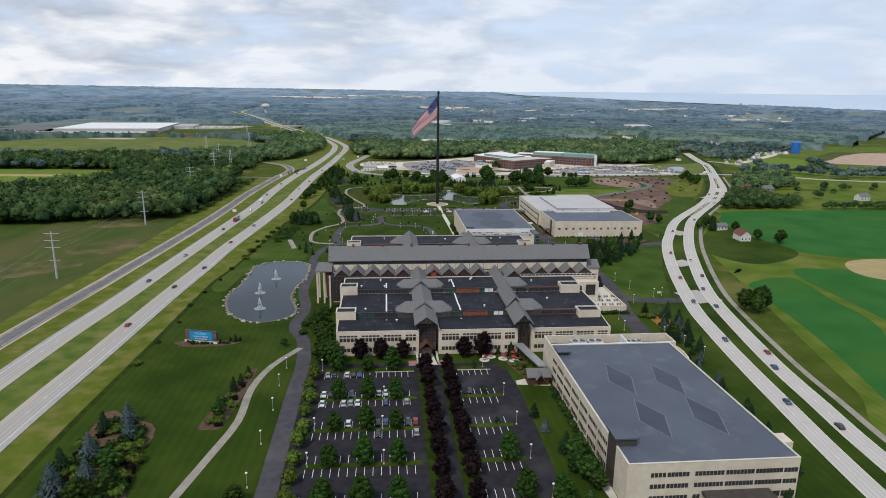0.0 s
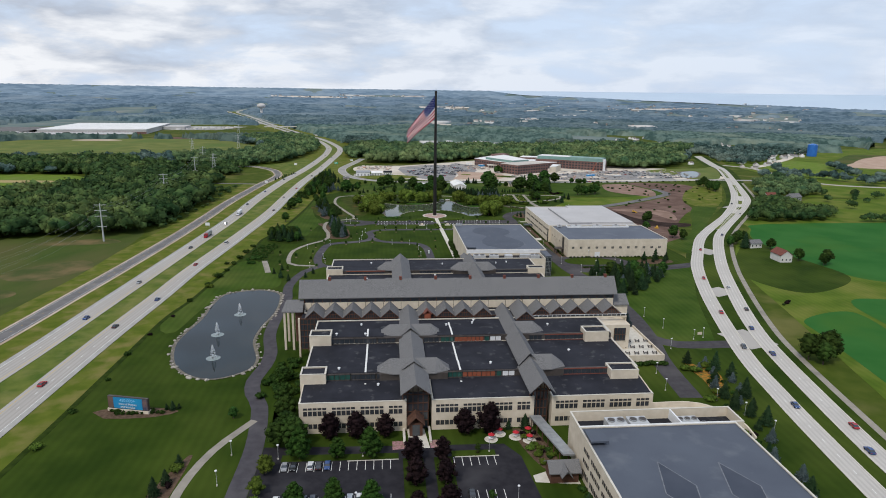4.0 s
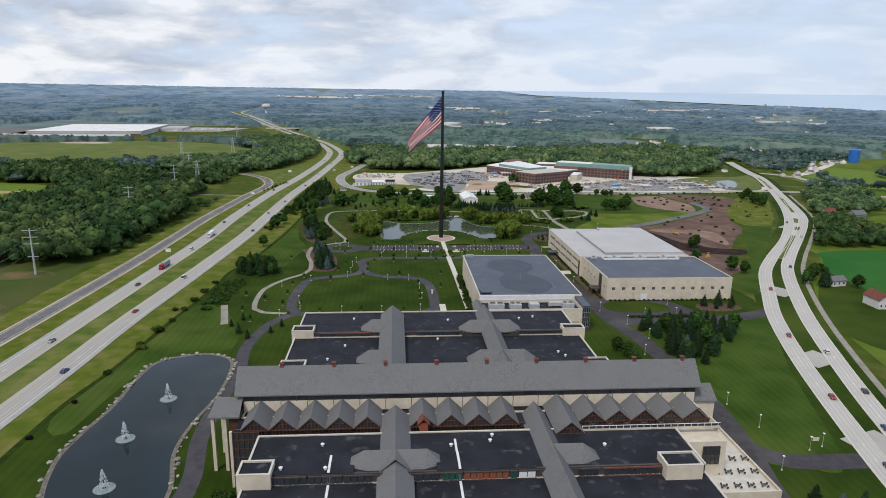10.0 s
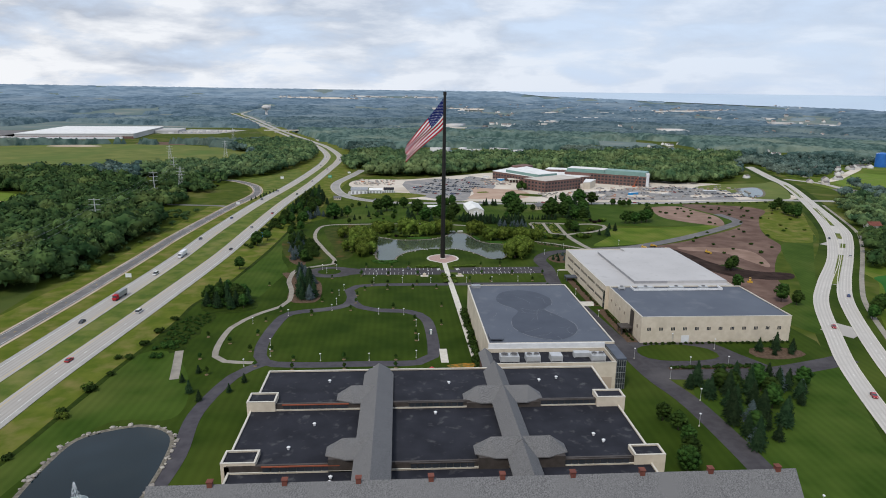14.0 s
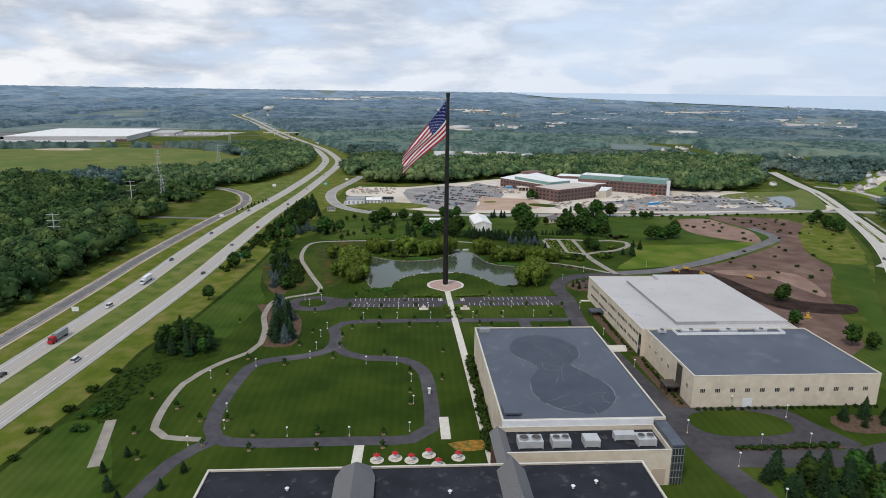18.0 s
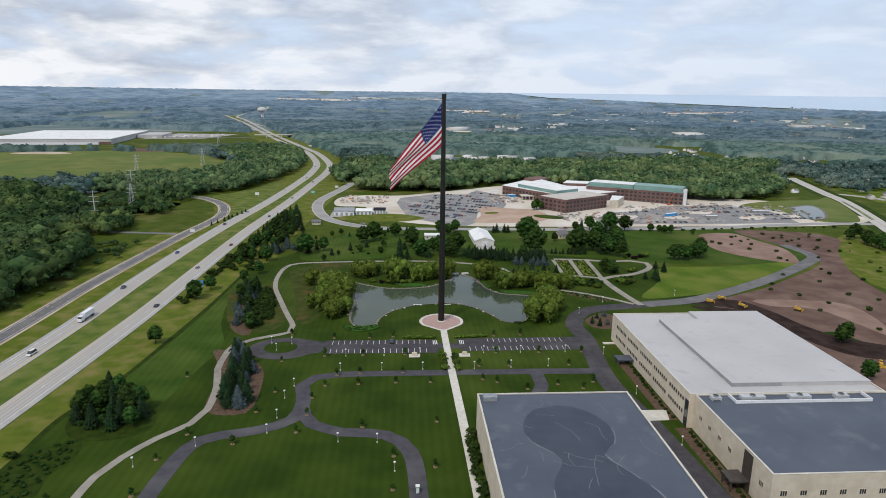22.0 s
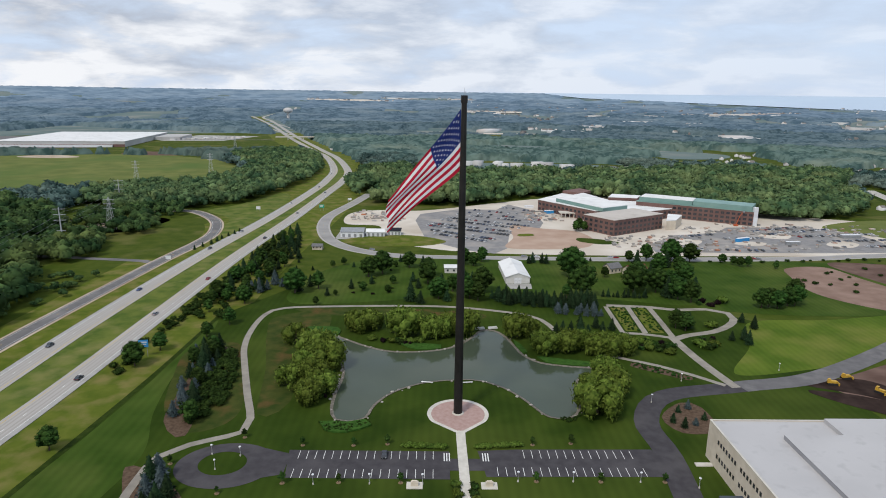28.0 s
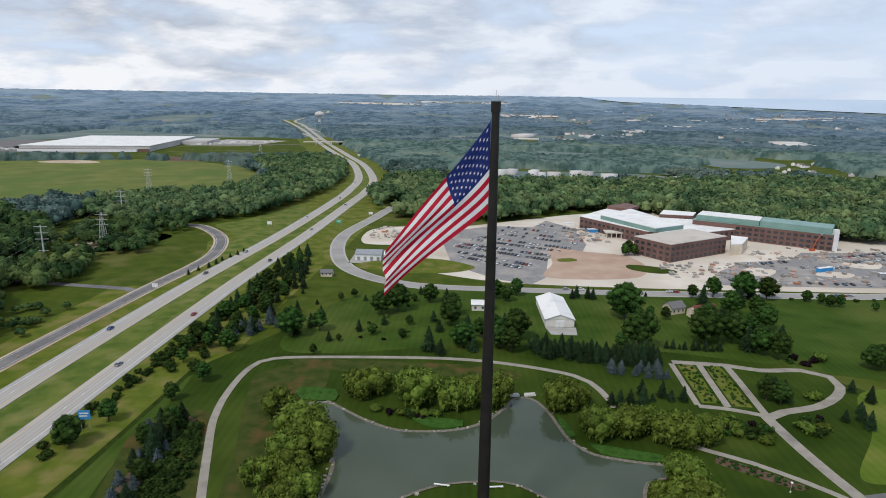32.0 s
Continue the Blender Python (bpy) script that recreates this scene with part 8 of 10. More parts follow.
# tree rows and scattered town trees to the east
spots = [(x + R.uniform(-2, 2), y + R.uniform(-3, 3)) for p, q, n in (((599, 380), (600, 317), 9), ((600, 317), (638, 240), 12), ((638, 240), (760, 215), 15), ((744, 447), (690, 300), 18), ((700, 270), (860, 250), 18)) for x, y in [(p[0] + (q[0] - p[0]) * k / n, p[1] + (q[1] - p[1]) * k / n) for k in range(n)]]
spots += fill([(560, 640), (556, 520), (600, 455), (700, 555), (780, 640), (900, 690), (900, 800), (660, 790)], 13, 15, 18)
spots += fill([(500, 262), (566, 250), (560, 310), (530, 312)], 16, 16, 14)
woods("town_trees", spots, CROWNS, M["wood_mid_haze"], "rows and clumps of garden trees", 8, 14)


def belt(r0, r1, step, seed, keep, az=50):
    R = np.random.RandomState(seed)
    got = []
    r = r0
    while r < r1:
        n = int(r * radians(2 * az) / step)
        for k in range(n):
            a = radians(-az + 2 * az * (k + R.uniform(-0.4, 0.4)) / n)
            rr = r + R.uniform(-0.45, 0.45) * step
            x, y = rr * math.sin(a), rr * math.cos(a) - 350
            if field_noise(x, y, 0.0021) + 0.45 * field_noise(x, y, 0.007) > keep and (rr > 2500 or clear_of_roads(x, y, 34)):
                if not any(inside(x, y, h) for h in FIELD_HOLES):
                    got.append((x, y))
        r += step
    return got


near_polys = [W1, W3, W4, W5, [(-130, 250), (-110, 560), (340, 560), (560, 520), (600, 200), (500, -700), (-600, -700), (-640, -100), (-250, -100), (-250, 480)],
              [(480, 260), (640, 215), (1100, 100), (1200, 650), (760, 800), (560, 640)]]
CLEAR = [(140, 870, 190, 110), (300, 3270, 190, 90), (768, 2930, 90, 50), (900, 2590, 130, 40), (1060, 2480, 90, 30), (1560, 3080, 330, 45), (909, 1724, 60, 40), (1090, 1700, 60, 30), (-600, 2560, 60, 60), (-60, 4100, 330, 70), (-560, 3950, 300, 70), (470, 1250, 90, 40), (620, 1290, 60, 40), (160, 1900, 180, 40), (1250, 2000, 120, 50)]
mid = [(x, y) for x, y in belt(850, 1330, 12, 21, -0.2) if not any(inside(x, y, p) for p in near_polys) and not any(abs(x - c[0]) < c[2] and abs(y - c[1]) < c[3] for c in CLEAR)]
woods("wood_middle", mid, CROWNS, M["wood_mid_haze"], "rolling green woods in the middle distance", 11, 18, 1.1)


def shore(a):
    """Distance of the lake shore by azimuth in degrees."""
    return 4880 if a < 9 else 4880 - 215 * (a - 9) / 3.4 if a < 12.4 else 4665 - 22.5 * (a - 12.4)


def canopy(name, r0, r1, material, label, keep, h, seed, da=0.0034, az=44, dr=0.0045):
    """Tree tops of far woods as one uneven sheet that dips below the land in the clearings."""
    R = np.random.RandomState(seed)
    cols = int(radians(2 * az) / da)
    rows = int(math.log(r1 / r0) / dr)
    verts, inside_wood = [], np.zeros((rows + 1, cols + 1), bool)
    for i in range(rows + 1):
        for k in range(cols + 1):
            a = -radians(az) + (k + R.uniform(-0.35, 0.35)) * da
            wave = 1 + 0.09 * field_noise(a * 2600, 0, 0.0021) + 0.05 * field_noise(a * 2600, 900, 0.009)
            f = (i + R.uniform(-0.35, 0.35)) / rows
            r = r0 * (r1 / r0) ** f * (wave if r1 < 4800 else 1 + (wave - 1) * (1 - f))
            x, y = r * math.sin(a), r * math.cos(a) - 350
            wood = field_noise(x, y * 0.7, 0.0026) + 0.55 * field_noise(x, y * 0.7, 0.009) > keep + (0.12 if a > 0.12 else 0.0)
            if wood and (any(((x - c[0]) / c[2]) ** 2 + ((y - c[1]) / c[3]) ** 2 < 1 for c in CLEAR) or any(inside(x, y, q) for q in FIELD_HOLES) or not clear_of_roads(x, y, 34) or r > shore(math.degrees(a)) or (r < 2300 and any(inside(x, y, q) for q in near_polys))):
                wood = False
            wood = wood and 0 < i < rows
            inside_wood[i, k] = wood
            verts.append((x, y, gz(x, y) + (h * R.uniform(0.5, 1.1) if wood else -4)))
    idx = np.arange((rows + 1) * (cols + 1)).reshape(rows + 1, cols + 1)
    live = inside_wood[:-1, :-1] | inside_wood[1:, :-1] | inside_wood[:-1, 1:] | inside_wood[1:, 1:]
    a, b, c, d = idx[:-1, :-1][live], idx[:-1, 1:][live], idx[1:, 1:][live], idx[1:, :-1][live]
    soup = Soup()
    soup.add(verts, np.concatenate([np.stack([a, b, c], 1), np.stack([a, c, d], 1)]))
    return tagged(new(name, soup.mesh(name, material)), label, "woods", "", "stuff")


# each belt farther out has more haze painted into its canopy colour
canopy("wood_rolling", 1300, 1950, M["wood_mid_haze"], "rolling woods beyond the fields", -0.26, 15, 41, 0.0046)
canopy("wood_distant", 1950, 2750, M["wood_far_haze"], "distant woods with haze in their colour", -0.3, 15, 42)
canopy("wood_farther", 2750, 3700, M["wood_haze"], "far woods between clearings, haze in their colour", -0.3, 13, 44, dr=0.004)
canopy("wood_ridge", 3700, 4350, M["wood_horizon_haze"], "far woods below the skyline, haze in their colour", -0.34, 9, 43, dr=0.0034)
canopy("wood_skyline", 4350, 4880, M["wood_last_haze"], "skyline woods with the most haze in their colour", -0.4, 7, 45, dr=0.003)

# the lake beyond the coast
bm = bmesh.new()
prev = None
for k in range(61):
    az_k = 3 + 47 * k / 60
    a = radians(az_k)
    rc = shore(az_k) - 20
    row_v = []
    for r in (rc, (rc + 4900) / 2, 4910):
        x, y = r * math.sin(a), r * math.cos(a) - 350
        row_v.append(bm.verts.new((x, y, gz(x, y) + 4)))
    if prev:
        for i in range(2):
            bm.faces.new((prev[i], prev[i + 1], row_v[i + 1], row_v[i]))
    prev = row_v
solid("lake", bm, M["lake"], "lake on the horizon with sky and haze in its colour", "water")


def far_roofs(name, spots, w0, w1, h0, h1, material, label, pitched):
    soup = Soup()
    R = np.random.RandomState(len(spots))
    for x, y in spots:
        w, d, h = R.uniform(w0, w1), R.uniform(w0, w1) * 0.7, R.uniform(h0, h1)
        a = R.choice([0.1, 0.35, 1.2])
        c, s = math.cos(a), math.sin(a)
        z = gz(x, y)
        base = [(-w / 2, -d / 2), (w / 2, -d / 2), (w / 2, d / 2), (-w / 2, d / 2)]
        v = [(px * c - py * s + x, px * s + py * c + y, z + q) for q in (-1, h) for px, py in base]
        f = [(0, 1, 5), (0, 5, 4), (1, 2, 6), (1, 6, 5), (2, 3, 7), (2, 7, 6), (3, 0, 4), (3, 4, 7)]
        if pitched:
            rh = h + d * 0.35
            v += [(-w / 2 * c + x, -w / 2 * s + y, z + rh), (w / 2 * c + x, w / 2 * s + y, z + rh)]
            f += [(4, 5, 9), (4, 9, 8), (6, 7, 8), (6, 8, 9), (5, 6, 9), (7, 4, 8)]
        else:
            f += [(4, 5, 6), (4, 6, 7)]
        soup.add(v, f)
    me = soup.mesh(name, material)
    if pitched:
        # eight wall faces, four roof faces and two gables a house
        me.materials.append(M["far_roof"])
        me.polygons.foreach_set("material_index", ([0] * 8 + [1] * 4 + [0] * 2) * len(spots))
    return tagged(new(name, me), label, "buildings", "", "stuff")


def polar(n, r0, r1, a0, a1, seed):
    R = np.random.RandomState(seed)
    return [(r * math.sin(a), r * math.cos(a) - 350) for r, a in zip(R.uniform(r0, r1, n), np.radians(R.uniform(a0, a1, n)))]


def cluster(cx, cy, sx, sy, n, seed):
    R = np.random.RandomState(seed)
    return [(cx + R.uniform(-sx, sx), cy + R.uniform(-sy, sy)) for _ in range(n)]


for k, c in enumerate(CLEAR):
    if k != 12:
        ring = [(c[0] + c[2] * math.cos(q) * (0.9 + 0.15 * math.sin(3 * q + k)), c[1] + c[3] * math.sin(q) * (0.9 + 0.15 * math.cos(2 * q + k))) for q in np.linspace(0, 2 * math.pi, 14, False)]
        patch("bare_clearing", ring, 3 if c[1] > 1900 else 0.3, M["sand_pale"] if k % 3 else M["far_land_haze"], "pale distant clearing among woods", "ground")
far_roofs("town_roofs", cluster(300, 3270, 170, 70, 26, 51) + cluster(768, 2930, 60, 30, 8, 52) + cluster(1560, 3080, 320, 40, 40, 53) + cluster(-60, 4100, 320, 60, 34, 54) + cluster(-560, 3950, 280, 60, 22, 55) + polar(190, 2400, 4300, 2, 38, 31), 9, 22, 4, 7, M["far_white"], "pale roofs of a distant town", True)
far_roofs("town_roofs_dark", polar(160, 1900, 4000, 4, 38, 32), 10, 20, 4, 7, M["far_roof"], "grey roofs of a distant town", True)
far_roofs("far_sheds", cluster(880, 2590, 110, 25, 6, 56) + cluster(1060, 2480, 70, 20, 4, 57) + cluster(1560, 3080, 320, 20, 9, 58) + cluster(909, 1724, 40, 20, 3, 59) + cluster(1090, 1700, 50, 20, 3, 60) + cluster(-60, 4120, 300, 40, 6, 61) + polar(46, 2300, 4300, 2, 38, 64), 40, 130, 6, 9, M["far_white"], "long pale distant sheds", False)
SUBURB_OPEN = [[(600, 425), (743, 560), (790, 484), (900, 380), (900, 150), (560, 190)], [(770, 360), (772, 466), (960, 680), (1300, 740), (1300, 300)]]


for pts in ([(40, 1330), (160, 1400), (300, 1360), (400, 1290), (330, 1210), (180, 1170), (80, 1220)], [(470, 1230), (560, 1270), (640, 1180), (590, 1090), (480, 1080)]):
    patch("far_field", pts, 0.4, M["far_land_haze"], "far field between woods, haze in its colour", "field")


def built_up(p):
    return clear_of_roads(*p, 25) and not any(inside(*p, q) for q in SUBURB_OPEN)


far_roofs("suburb_houses", [p for p in polar(170, 960, 1900, 22, 40, 35) if built_up(p)], 9, 14, 3, 4.5, M["far_white"], "suburban houses among trees", True)
far_roofs("suburb_houses_white", [p for p in polar(45, 950, 1900, 20, 40, 36) if built_up(p)], 7, 11, 2.5, 4, M["far_white"], "pale suburban houses among trees", True)
far_roofs("north_sheds", cluster(95, 885, 55, 25, 5, 62) + cluster(215, 875, 50, 25, 4, 63) + [(322, 842)], 14, 26, 7, 12, M["far_white"], "pale flat buildings beyond the wood", False)
patch("east_field", [(606, 410), (650, 470), (743, 548), (772, 484), (726, 340), (690, 296), (640, 270), (616, 300)], 0.06, M["bright_grass"], "pale green field by the suburb", "field")
patch("east_field", [(700, 300), (740, 340), (790, 420), (960, 400), (960, 200), (680, 230)], 0.06, M["lawn_bright"], "broad mown field by the suburb", "field")
patch("east_field", [(800, 500), (900, 620), (990, 690), (1100, 640), (960, 520)], 0.06, M["crop_dull"], "green field by the water tank", "field")
patch("graded_land", [(790, 440), (850, 520), (960, 620), (1080, 660), (1300, 520), (1000, 380)], 0.07, M["sand_pink"], "pinkish graded land", "soil")
ribbon("cross_road", [(560, 470), (586, 420), (574, 330), (571, 280), (576, 235), (610, 206), (700, 178), (840, 150)], 11, 0.12, M["concrete_road"], "pale crossing road in the suburb", category="road")
ribbon("cross_road", [(600, 440), (640, 470), (700, 530), (780, 612), (830, 680)], 14, 0.12, M["sand_pale"], "pale suburb road", category="road")
patch("suburb_car_park", [(566, 372), (594, 362), (580, 300), (545, 318)], 0.11, M["grey_asphalt"], "grey car park in the suburb", "car park", False)

# ---- things that stand about ----
def copies(src, spots, group, z=0.25):
    for x, y, a in spots:
        ob = copy_thing(src, pose(x, y, z + gz(x, y), 0, 0, a))
        ob["group"] = group


def drop_proto(*obs):
    for p in obs:
        for o in (*p.children_recursive, p):
            bpy.data.objects.remove(o)


def car(colour, label, length=4.6, width=1.85, height=1.5, detail=True, van=False):
    t = thing("car", 0, 0, -300, label, "car")
    l, w, h = length / 2, width / 2, height
    key = "car_" + "_".join(str(int(c * 100)) for c in colour)
    if key not in M:
        M[key] = make_mat(key, colour, tuple(c * 0.9 for c in colour), 0.5, rough=0.25, spec=0.6)
    bm = bmesh.new()
    prof = [(-l, 0.35), (-l, 0.75), (-l * 0.9, 0.9), (-l * 0.45, 0.98), (l * 0.75, 0.98), (l, 0.85), (l, 0.35)]
    a = [bm.verts.new((-w, y, z)) for y, z in prof]
    b = [bm.verts.new((w, y, z)) for y, z in prof]
    bm.faces.new(a), bm.faces.new(b[::-1])
    for i in range(len(prof)):
        j = (i + 1) % len(prof)
        bm.faces.new((a[i], b[i], b[j], a[j]))
    part("body", bm, M[key], t)
    bm = bmesh.new()
    y0, y1, y2, y3 = (-l * 0.5, -l * 0.2, l * 0.5, l * 0.85) if not van else (-l * 0.6, -l * 0.35, l * 0.85, l * 0.95)
    wt = w * 0.8
    v = [(-w * 0.96, y0, 0.97), (w * 0.96, y0, 0.97), (w * 0.96, y3, 0.97), (-w * 0.96, y3, 0.97), (-wt, y1, h - 0.06), (wt, y1, h - 0.06), (wt, y2, h - 0.06), (-wt, y2, h - 0.06)]
    add_faces(bm, v, [(0, 1, 5, 4), (1, 2, 6, 5), (2, 3, 7, 6), (3, 0, 4, 7)])
    part("glazing", bm, M["glass"], t, "dark car glazing")
    part("roof", boxes((-wt, wt, y1, y2, h - 0.07, h)), M[key], t)
    if detail:
        for x in (-w, w):
            for y in (-l * 0.62, l * 0.6):
                bm = bmesh.new()
                vv = [[bm.verts.new((x + s * 0.1, y + 0.33 * math.cos(q), 0.33 + 0.33 * math.sin(q))) for q in np.linspace(0, 6.283, 10, False)] for s in (-1, 1)]
                bm.faces.new(vv[0]), bm.faces.new(vv[1][::-1])
                for i in range(10):
                    bm.faces.new((vv[0][i], vv[0][(i + 1) % 10], vv[1][(i + 1) % 10], vv[1][i]))
                part("wheel", bm, M["tyre"], t)
        part("headlight", boxes((-w * 0.85, -w * 0.5, -l - 0.02, -l + 0.05, 0.6, 0.74), (w * 0.5, w * 0.85, -l - 0.02, -l + 0.05, 0.6, 0.74)), M["white_metal"], t)
        part("tail_light", boxes((-w * 0.9, -w * 0.55, l - 0.05, l + 0.02, 0.65, 0.82), (w * 0.55, w * 0.9, l - 0.05, l + 0.02, 0.65, 0.82)), M["red"], t)
    return t


def truck(label, cab_colour, box_colour, length=14):
    t = thing("truck", 0, 0, -300, label, "truck")
    part("trailer", boxes((-1.25, 1.25, -length / 2 + 4, length / 2, 1.1, 4.0)), M[box_colour], t)
    part("cab", boxes((-1.2, 1.2, -length / 2 + 0.8, -length / 2 + 3.4, 0.6, 3.3), (-1.1, 1.1, -length / 2, -length / 2 + 0.8, 0.6, 1.9)), M[cab_colour], t)
    part("windscreen", boxes((-1.05, 1.05, -length / 2 + 0.72, -length / 2 + 0.8, 2.0, 3.0)), M["glass"], t)
    part("chassis", boxes((-1.0, 1.0, -length / 2 + 0.5, length / 2 - 0.3, 0.6, 1.05)), M["tyre"], t)
    for y in (-length / 2 + 1.2, -length / 2 + 3.6, length / 2 - 2.8, length / 2 - 1.4):
        for x in (-1.05, 1.05):
            part("wheel", boxes((x - 0.15, x + 0.15, y - 0.45, y + 0.45, 0, 0.9)), M["tyre"], t)
    return t


M["tyre"] = make_mat("tyre", (0.015, 0.015, 0.016), (0.025, 0.025, 0.025), 3.0)
CARS = [car((0.62, 0.63, 0.64), "white parked car"), car((0.3, 0.31, 0.33), "silver-grey car"), car((0.03, 0.032, 0.036), "black car"), car((0.07, 0.08, 0.1), "dark grey car", 4.8, 1.9, 1.7),
        car((0.34, 0.02, 0.025), "dark red car"), car((0.03, 0.07, 0.2), "dark blue car"), car((0.66, 0.66, 0.66), "white van", 5.8, 2.0, 2.2, True, True)]
for c, l in zip(CARS, ("white car with dark windows on asphalt", "silver-grey car with dark windows", "black car with dark windows", "dark grey car with dark windows", "dark red car with dark windows", "dark blue car with dark windows", "white van with dark windows")):
    c["label"] = l
FAR = [car(c, l, detail=False) for c, l in (((0.6, 0.61, 0.62), "white car in the distant car park"), ((0.25, 0.26, 0.28), "grey car in the distant car park"), ((0.035, 0.037, 0.042), "black car in the distant car park"), ((0.3, 0.02, 0.02), "red car in the distant car park"), ((0.06, 0.08, 0.14), "blue car in the distant car park"))]
cr = random.Random(3)


def along(line, y):
    pts = spline(line, 8)
    best = min(range(1, len(pts) - 1), key=lambda i: abs(pts[i].y - y))
    d = pts[best + 1] - pts[best - 1]
    return pts[best], math.degrees(math.atan2(-d.x, d.y))


for line, ys, lane, flip in ((HW_R, (-365, -300, -262, -180, -120, 30, 110, 180, 300, 420, 560, 700), (2.0, -1.8), 180), (HW_L, (-290, -222, -130, -40, 60, 150, 262, 330, 480, 610, 760), (-2.0, 1.8), 0)):
    for y in ys:
        p, a = along(line, y)
        o = cr.choice(lane)
        copies(cr.choice(CARS), [(p.x - o * math.cos(radians(a)), p.y - o * math.sin(radians(a)), a + flip)], "motorway traffic", 0.27)
for line, ys, lane, flip in ((EAST_L, (-470, -402, -345, -300, -232, -150, 60), (1.9, -1.9), 0), (EAST_R, (-488, -440, -420, -352, -318, -290, -255, -95, 0), (1.9, -1.9), 180)):
    for y in ys:
        p, a = along(line, y)
        o = cr.choice(lane)
        copies(cr.choice(CARS[:6]), [(p.x - o * math.cos(radians(a)), p.y - o * math.sin(radians(a)), a + flip)], "parkway traffic", 0.22)
T1 = truck("white lorry with a long box trailer", "white_metal", "white_metal")
T2 = truck("red lorry with a low grey load", "red", "grey_metal")
for src, y in ((T1, 5), (T2, -90)):
    p, a = along(HW_L, y)
    copies(src, [(p.x + 1.8, p.y, a)], "motorway traffic", 0.27)

# parking bays and parked cars
def bay_lines(x0, x1, y0, y1, step, skip=()):
    bm = bmesh.new()
    x = x0
    while x <= x1 + 0.01:
        add_box(bm, x - 0.09, x + 0.09, y0, y1, 0.12, 0.165)
        x += step
    return solid("bay_marking", bm, M["paint_white"], "white painted parking bay lines", "road marking")


rows_l = []
for y in (-456, -479.5, -502, -524, -548):
    for s in (-1, 1):
        for x0, x1 in ((-83.5, -46), (-26.5, -11)):
            bay_lines(x0, x1, y + s * 1.4 if s > 0 else y - 6.2, y + 6.2 if s > 0 else y - 1.4, 2.75)
            if x0 < -50:
                rows_l.append((y + s * 3.9, x0 + 1.37, s))
bay_lines(-83.5, -46, -436.5, -431.3, 2.75)
bay_lines(-26.5, -11, -436.5, -431.3, 2.75)
solid("bay_kerb", boxes((-62, -45, -431.4, -431.1, 0.12, 0.3), (-26, -11, -431.4, -431.1, 0.12, 0.3)), M["concrete"], "pale concrete bay kerb", "kerb")
for (y, cols) in ((-434, (0, 1, 3, 4, 5)), (-452.1, (0, 1, 3, 4, 8, 9)), (-459.9, (0, 3, 4, 5, 9, 12)), (-475.6, (4, 8, 9, 12, 13)), (-483.4, (8, 13))):
    for c in cols:
        k = cr.choice((0, 0, 1, 2, 3, 3, 5))
        if (y, c) == (-475.6, 13):
            k = 4
        copies(CARS[k], [(-82.1 + 2.75 * c, y, cr.choice((0, 180)))], "parked cars", 0.14)
copies(CARS[2], [(-23, -452.2, 0), (-26.5, -30.5, 0)], "parked cars", 0.15)
bay_lines(-56, -8, -32.5, -27.5, 2.9)
bay_lines(-56, -8, -43.5, -38.5, 2.9)
bay_lines(22, 62, -31.5, -26.5, 2.9)
bay_lines(12, 62, -42, -37, 2.9)
solid("hatched_bay", boxes(*[(-6 + 0.9 * k, -5.6 + 0.9 * k, -33.5, -28.5, 0.15, 0.17) for k in range(3)], *[(7.4 + 0.9 * k, 7.8 + 0.9 * k, -33.5, -28.5, 0.15, 0.17) for k in range(3)]), M["paint_white"], "white hatched no-parking marks", "road marking")
# rows in the distant car parks
for (ax, ay, bx, by, n, share) in ((-12, 330, 34, 300, 18, 0.8), (-12, 344, 42, 308, 22, 0.85), (-16, 366, 56, 326, 26, 0.85), (-14, 376, 60, 340, 26, 0.8), (-8, 396, 70, 356, 28, 0.8), (-2, 408, 80, 366, 28, 0.7), (8, 428, 92, 384, 26, 0.65), (18, 440, 96, 398, 26, 0.5), (30, 452, 96, 420, 18, 0.5), (66, 468, 92, 450, 8, 0.6),
                                   (180, 280, 240, 277, 18, 0.45), (212, 326, 256, 340, 12, 0.5), (250, 320, 300, 324, 14, 0.5), (290, 352, 350, 376, 18, 0.75), (300, 340, 370, 366, 20, 0.75), (320, 330, 400, 345, 22, 0.7), (330, 312, 410, 322, 22, 0.7), (340, 292, 420, 300, 20, 0.6), (240, 276, 300, 275, 12, 0.4)):
    a = math.degrees(math.atan2(by - ay, bx - ax))
    for k in range(n):
        if cr.random() < share:
            f = k / (n - 1)
            copies(cr.choice((FAR[0], FAR[0], FAR[1], FAR[2], FAR[2], FAR[4], FAR[3] if cr.random() < 0.3 else FAR[1])), [(ax + (bx - ax) * f, ay + (by - ay) * f, a + cr.choice((0, 180)))], "distant parked cars", 0.13)
for x, a in ((-60, 80), (60, 88), (128, 92), (132, 92), (70, 90), (236, 90), (240, 90), (244, 90)):
    copies(cr.choice(FAR), [(x, 248 if x > -20 else 266, a)], "north road cars", 0.18)
drop_proto(*CARS, *FAR, T1, T2)


# lamps
def lamp(h, label):
    t = thing("lamp_post", 0, 0, -300, label, "lamp post")
    bm = bmesh.new()
    add_cyl(bm, 0, 0, 0, h, 0.085, 0.06, 8)
    part("pole", bm, M["galvanised"], t)
    bm = bmesh.new()
    add_cyl(bm, 0, 0, -0.05, 0.5, 0.28, 0.25, 10)
    part("foot", bm, M["concrete"], t)
    bm = bmesh.new()
    add_cyl(bm, 0, 0, h, h + 0.25, 0.42, 0.38, 10)
    part("lamp_head", bm, M["white_metal"], t)
    return t


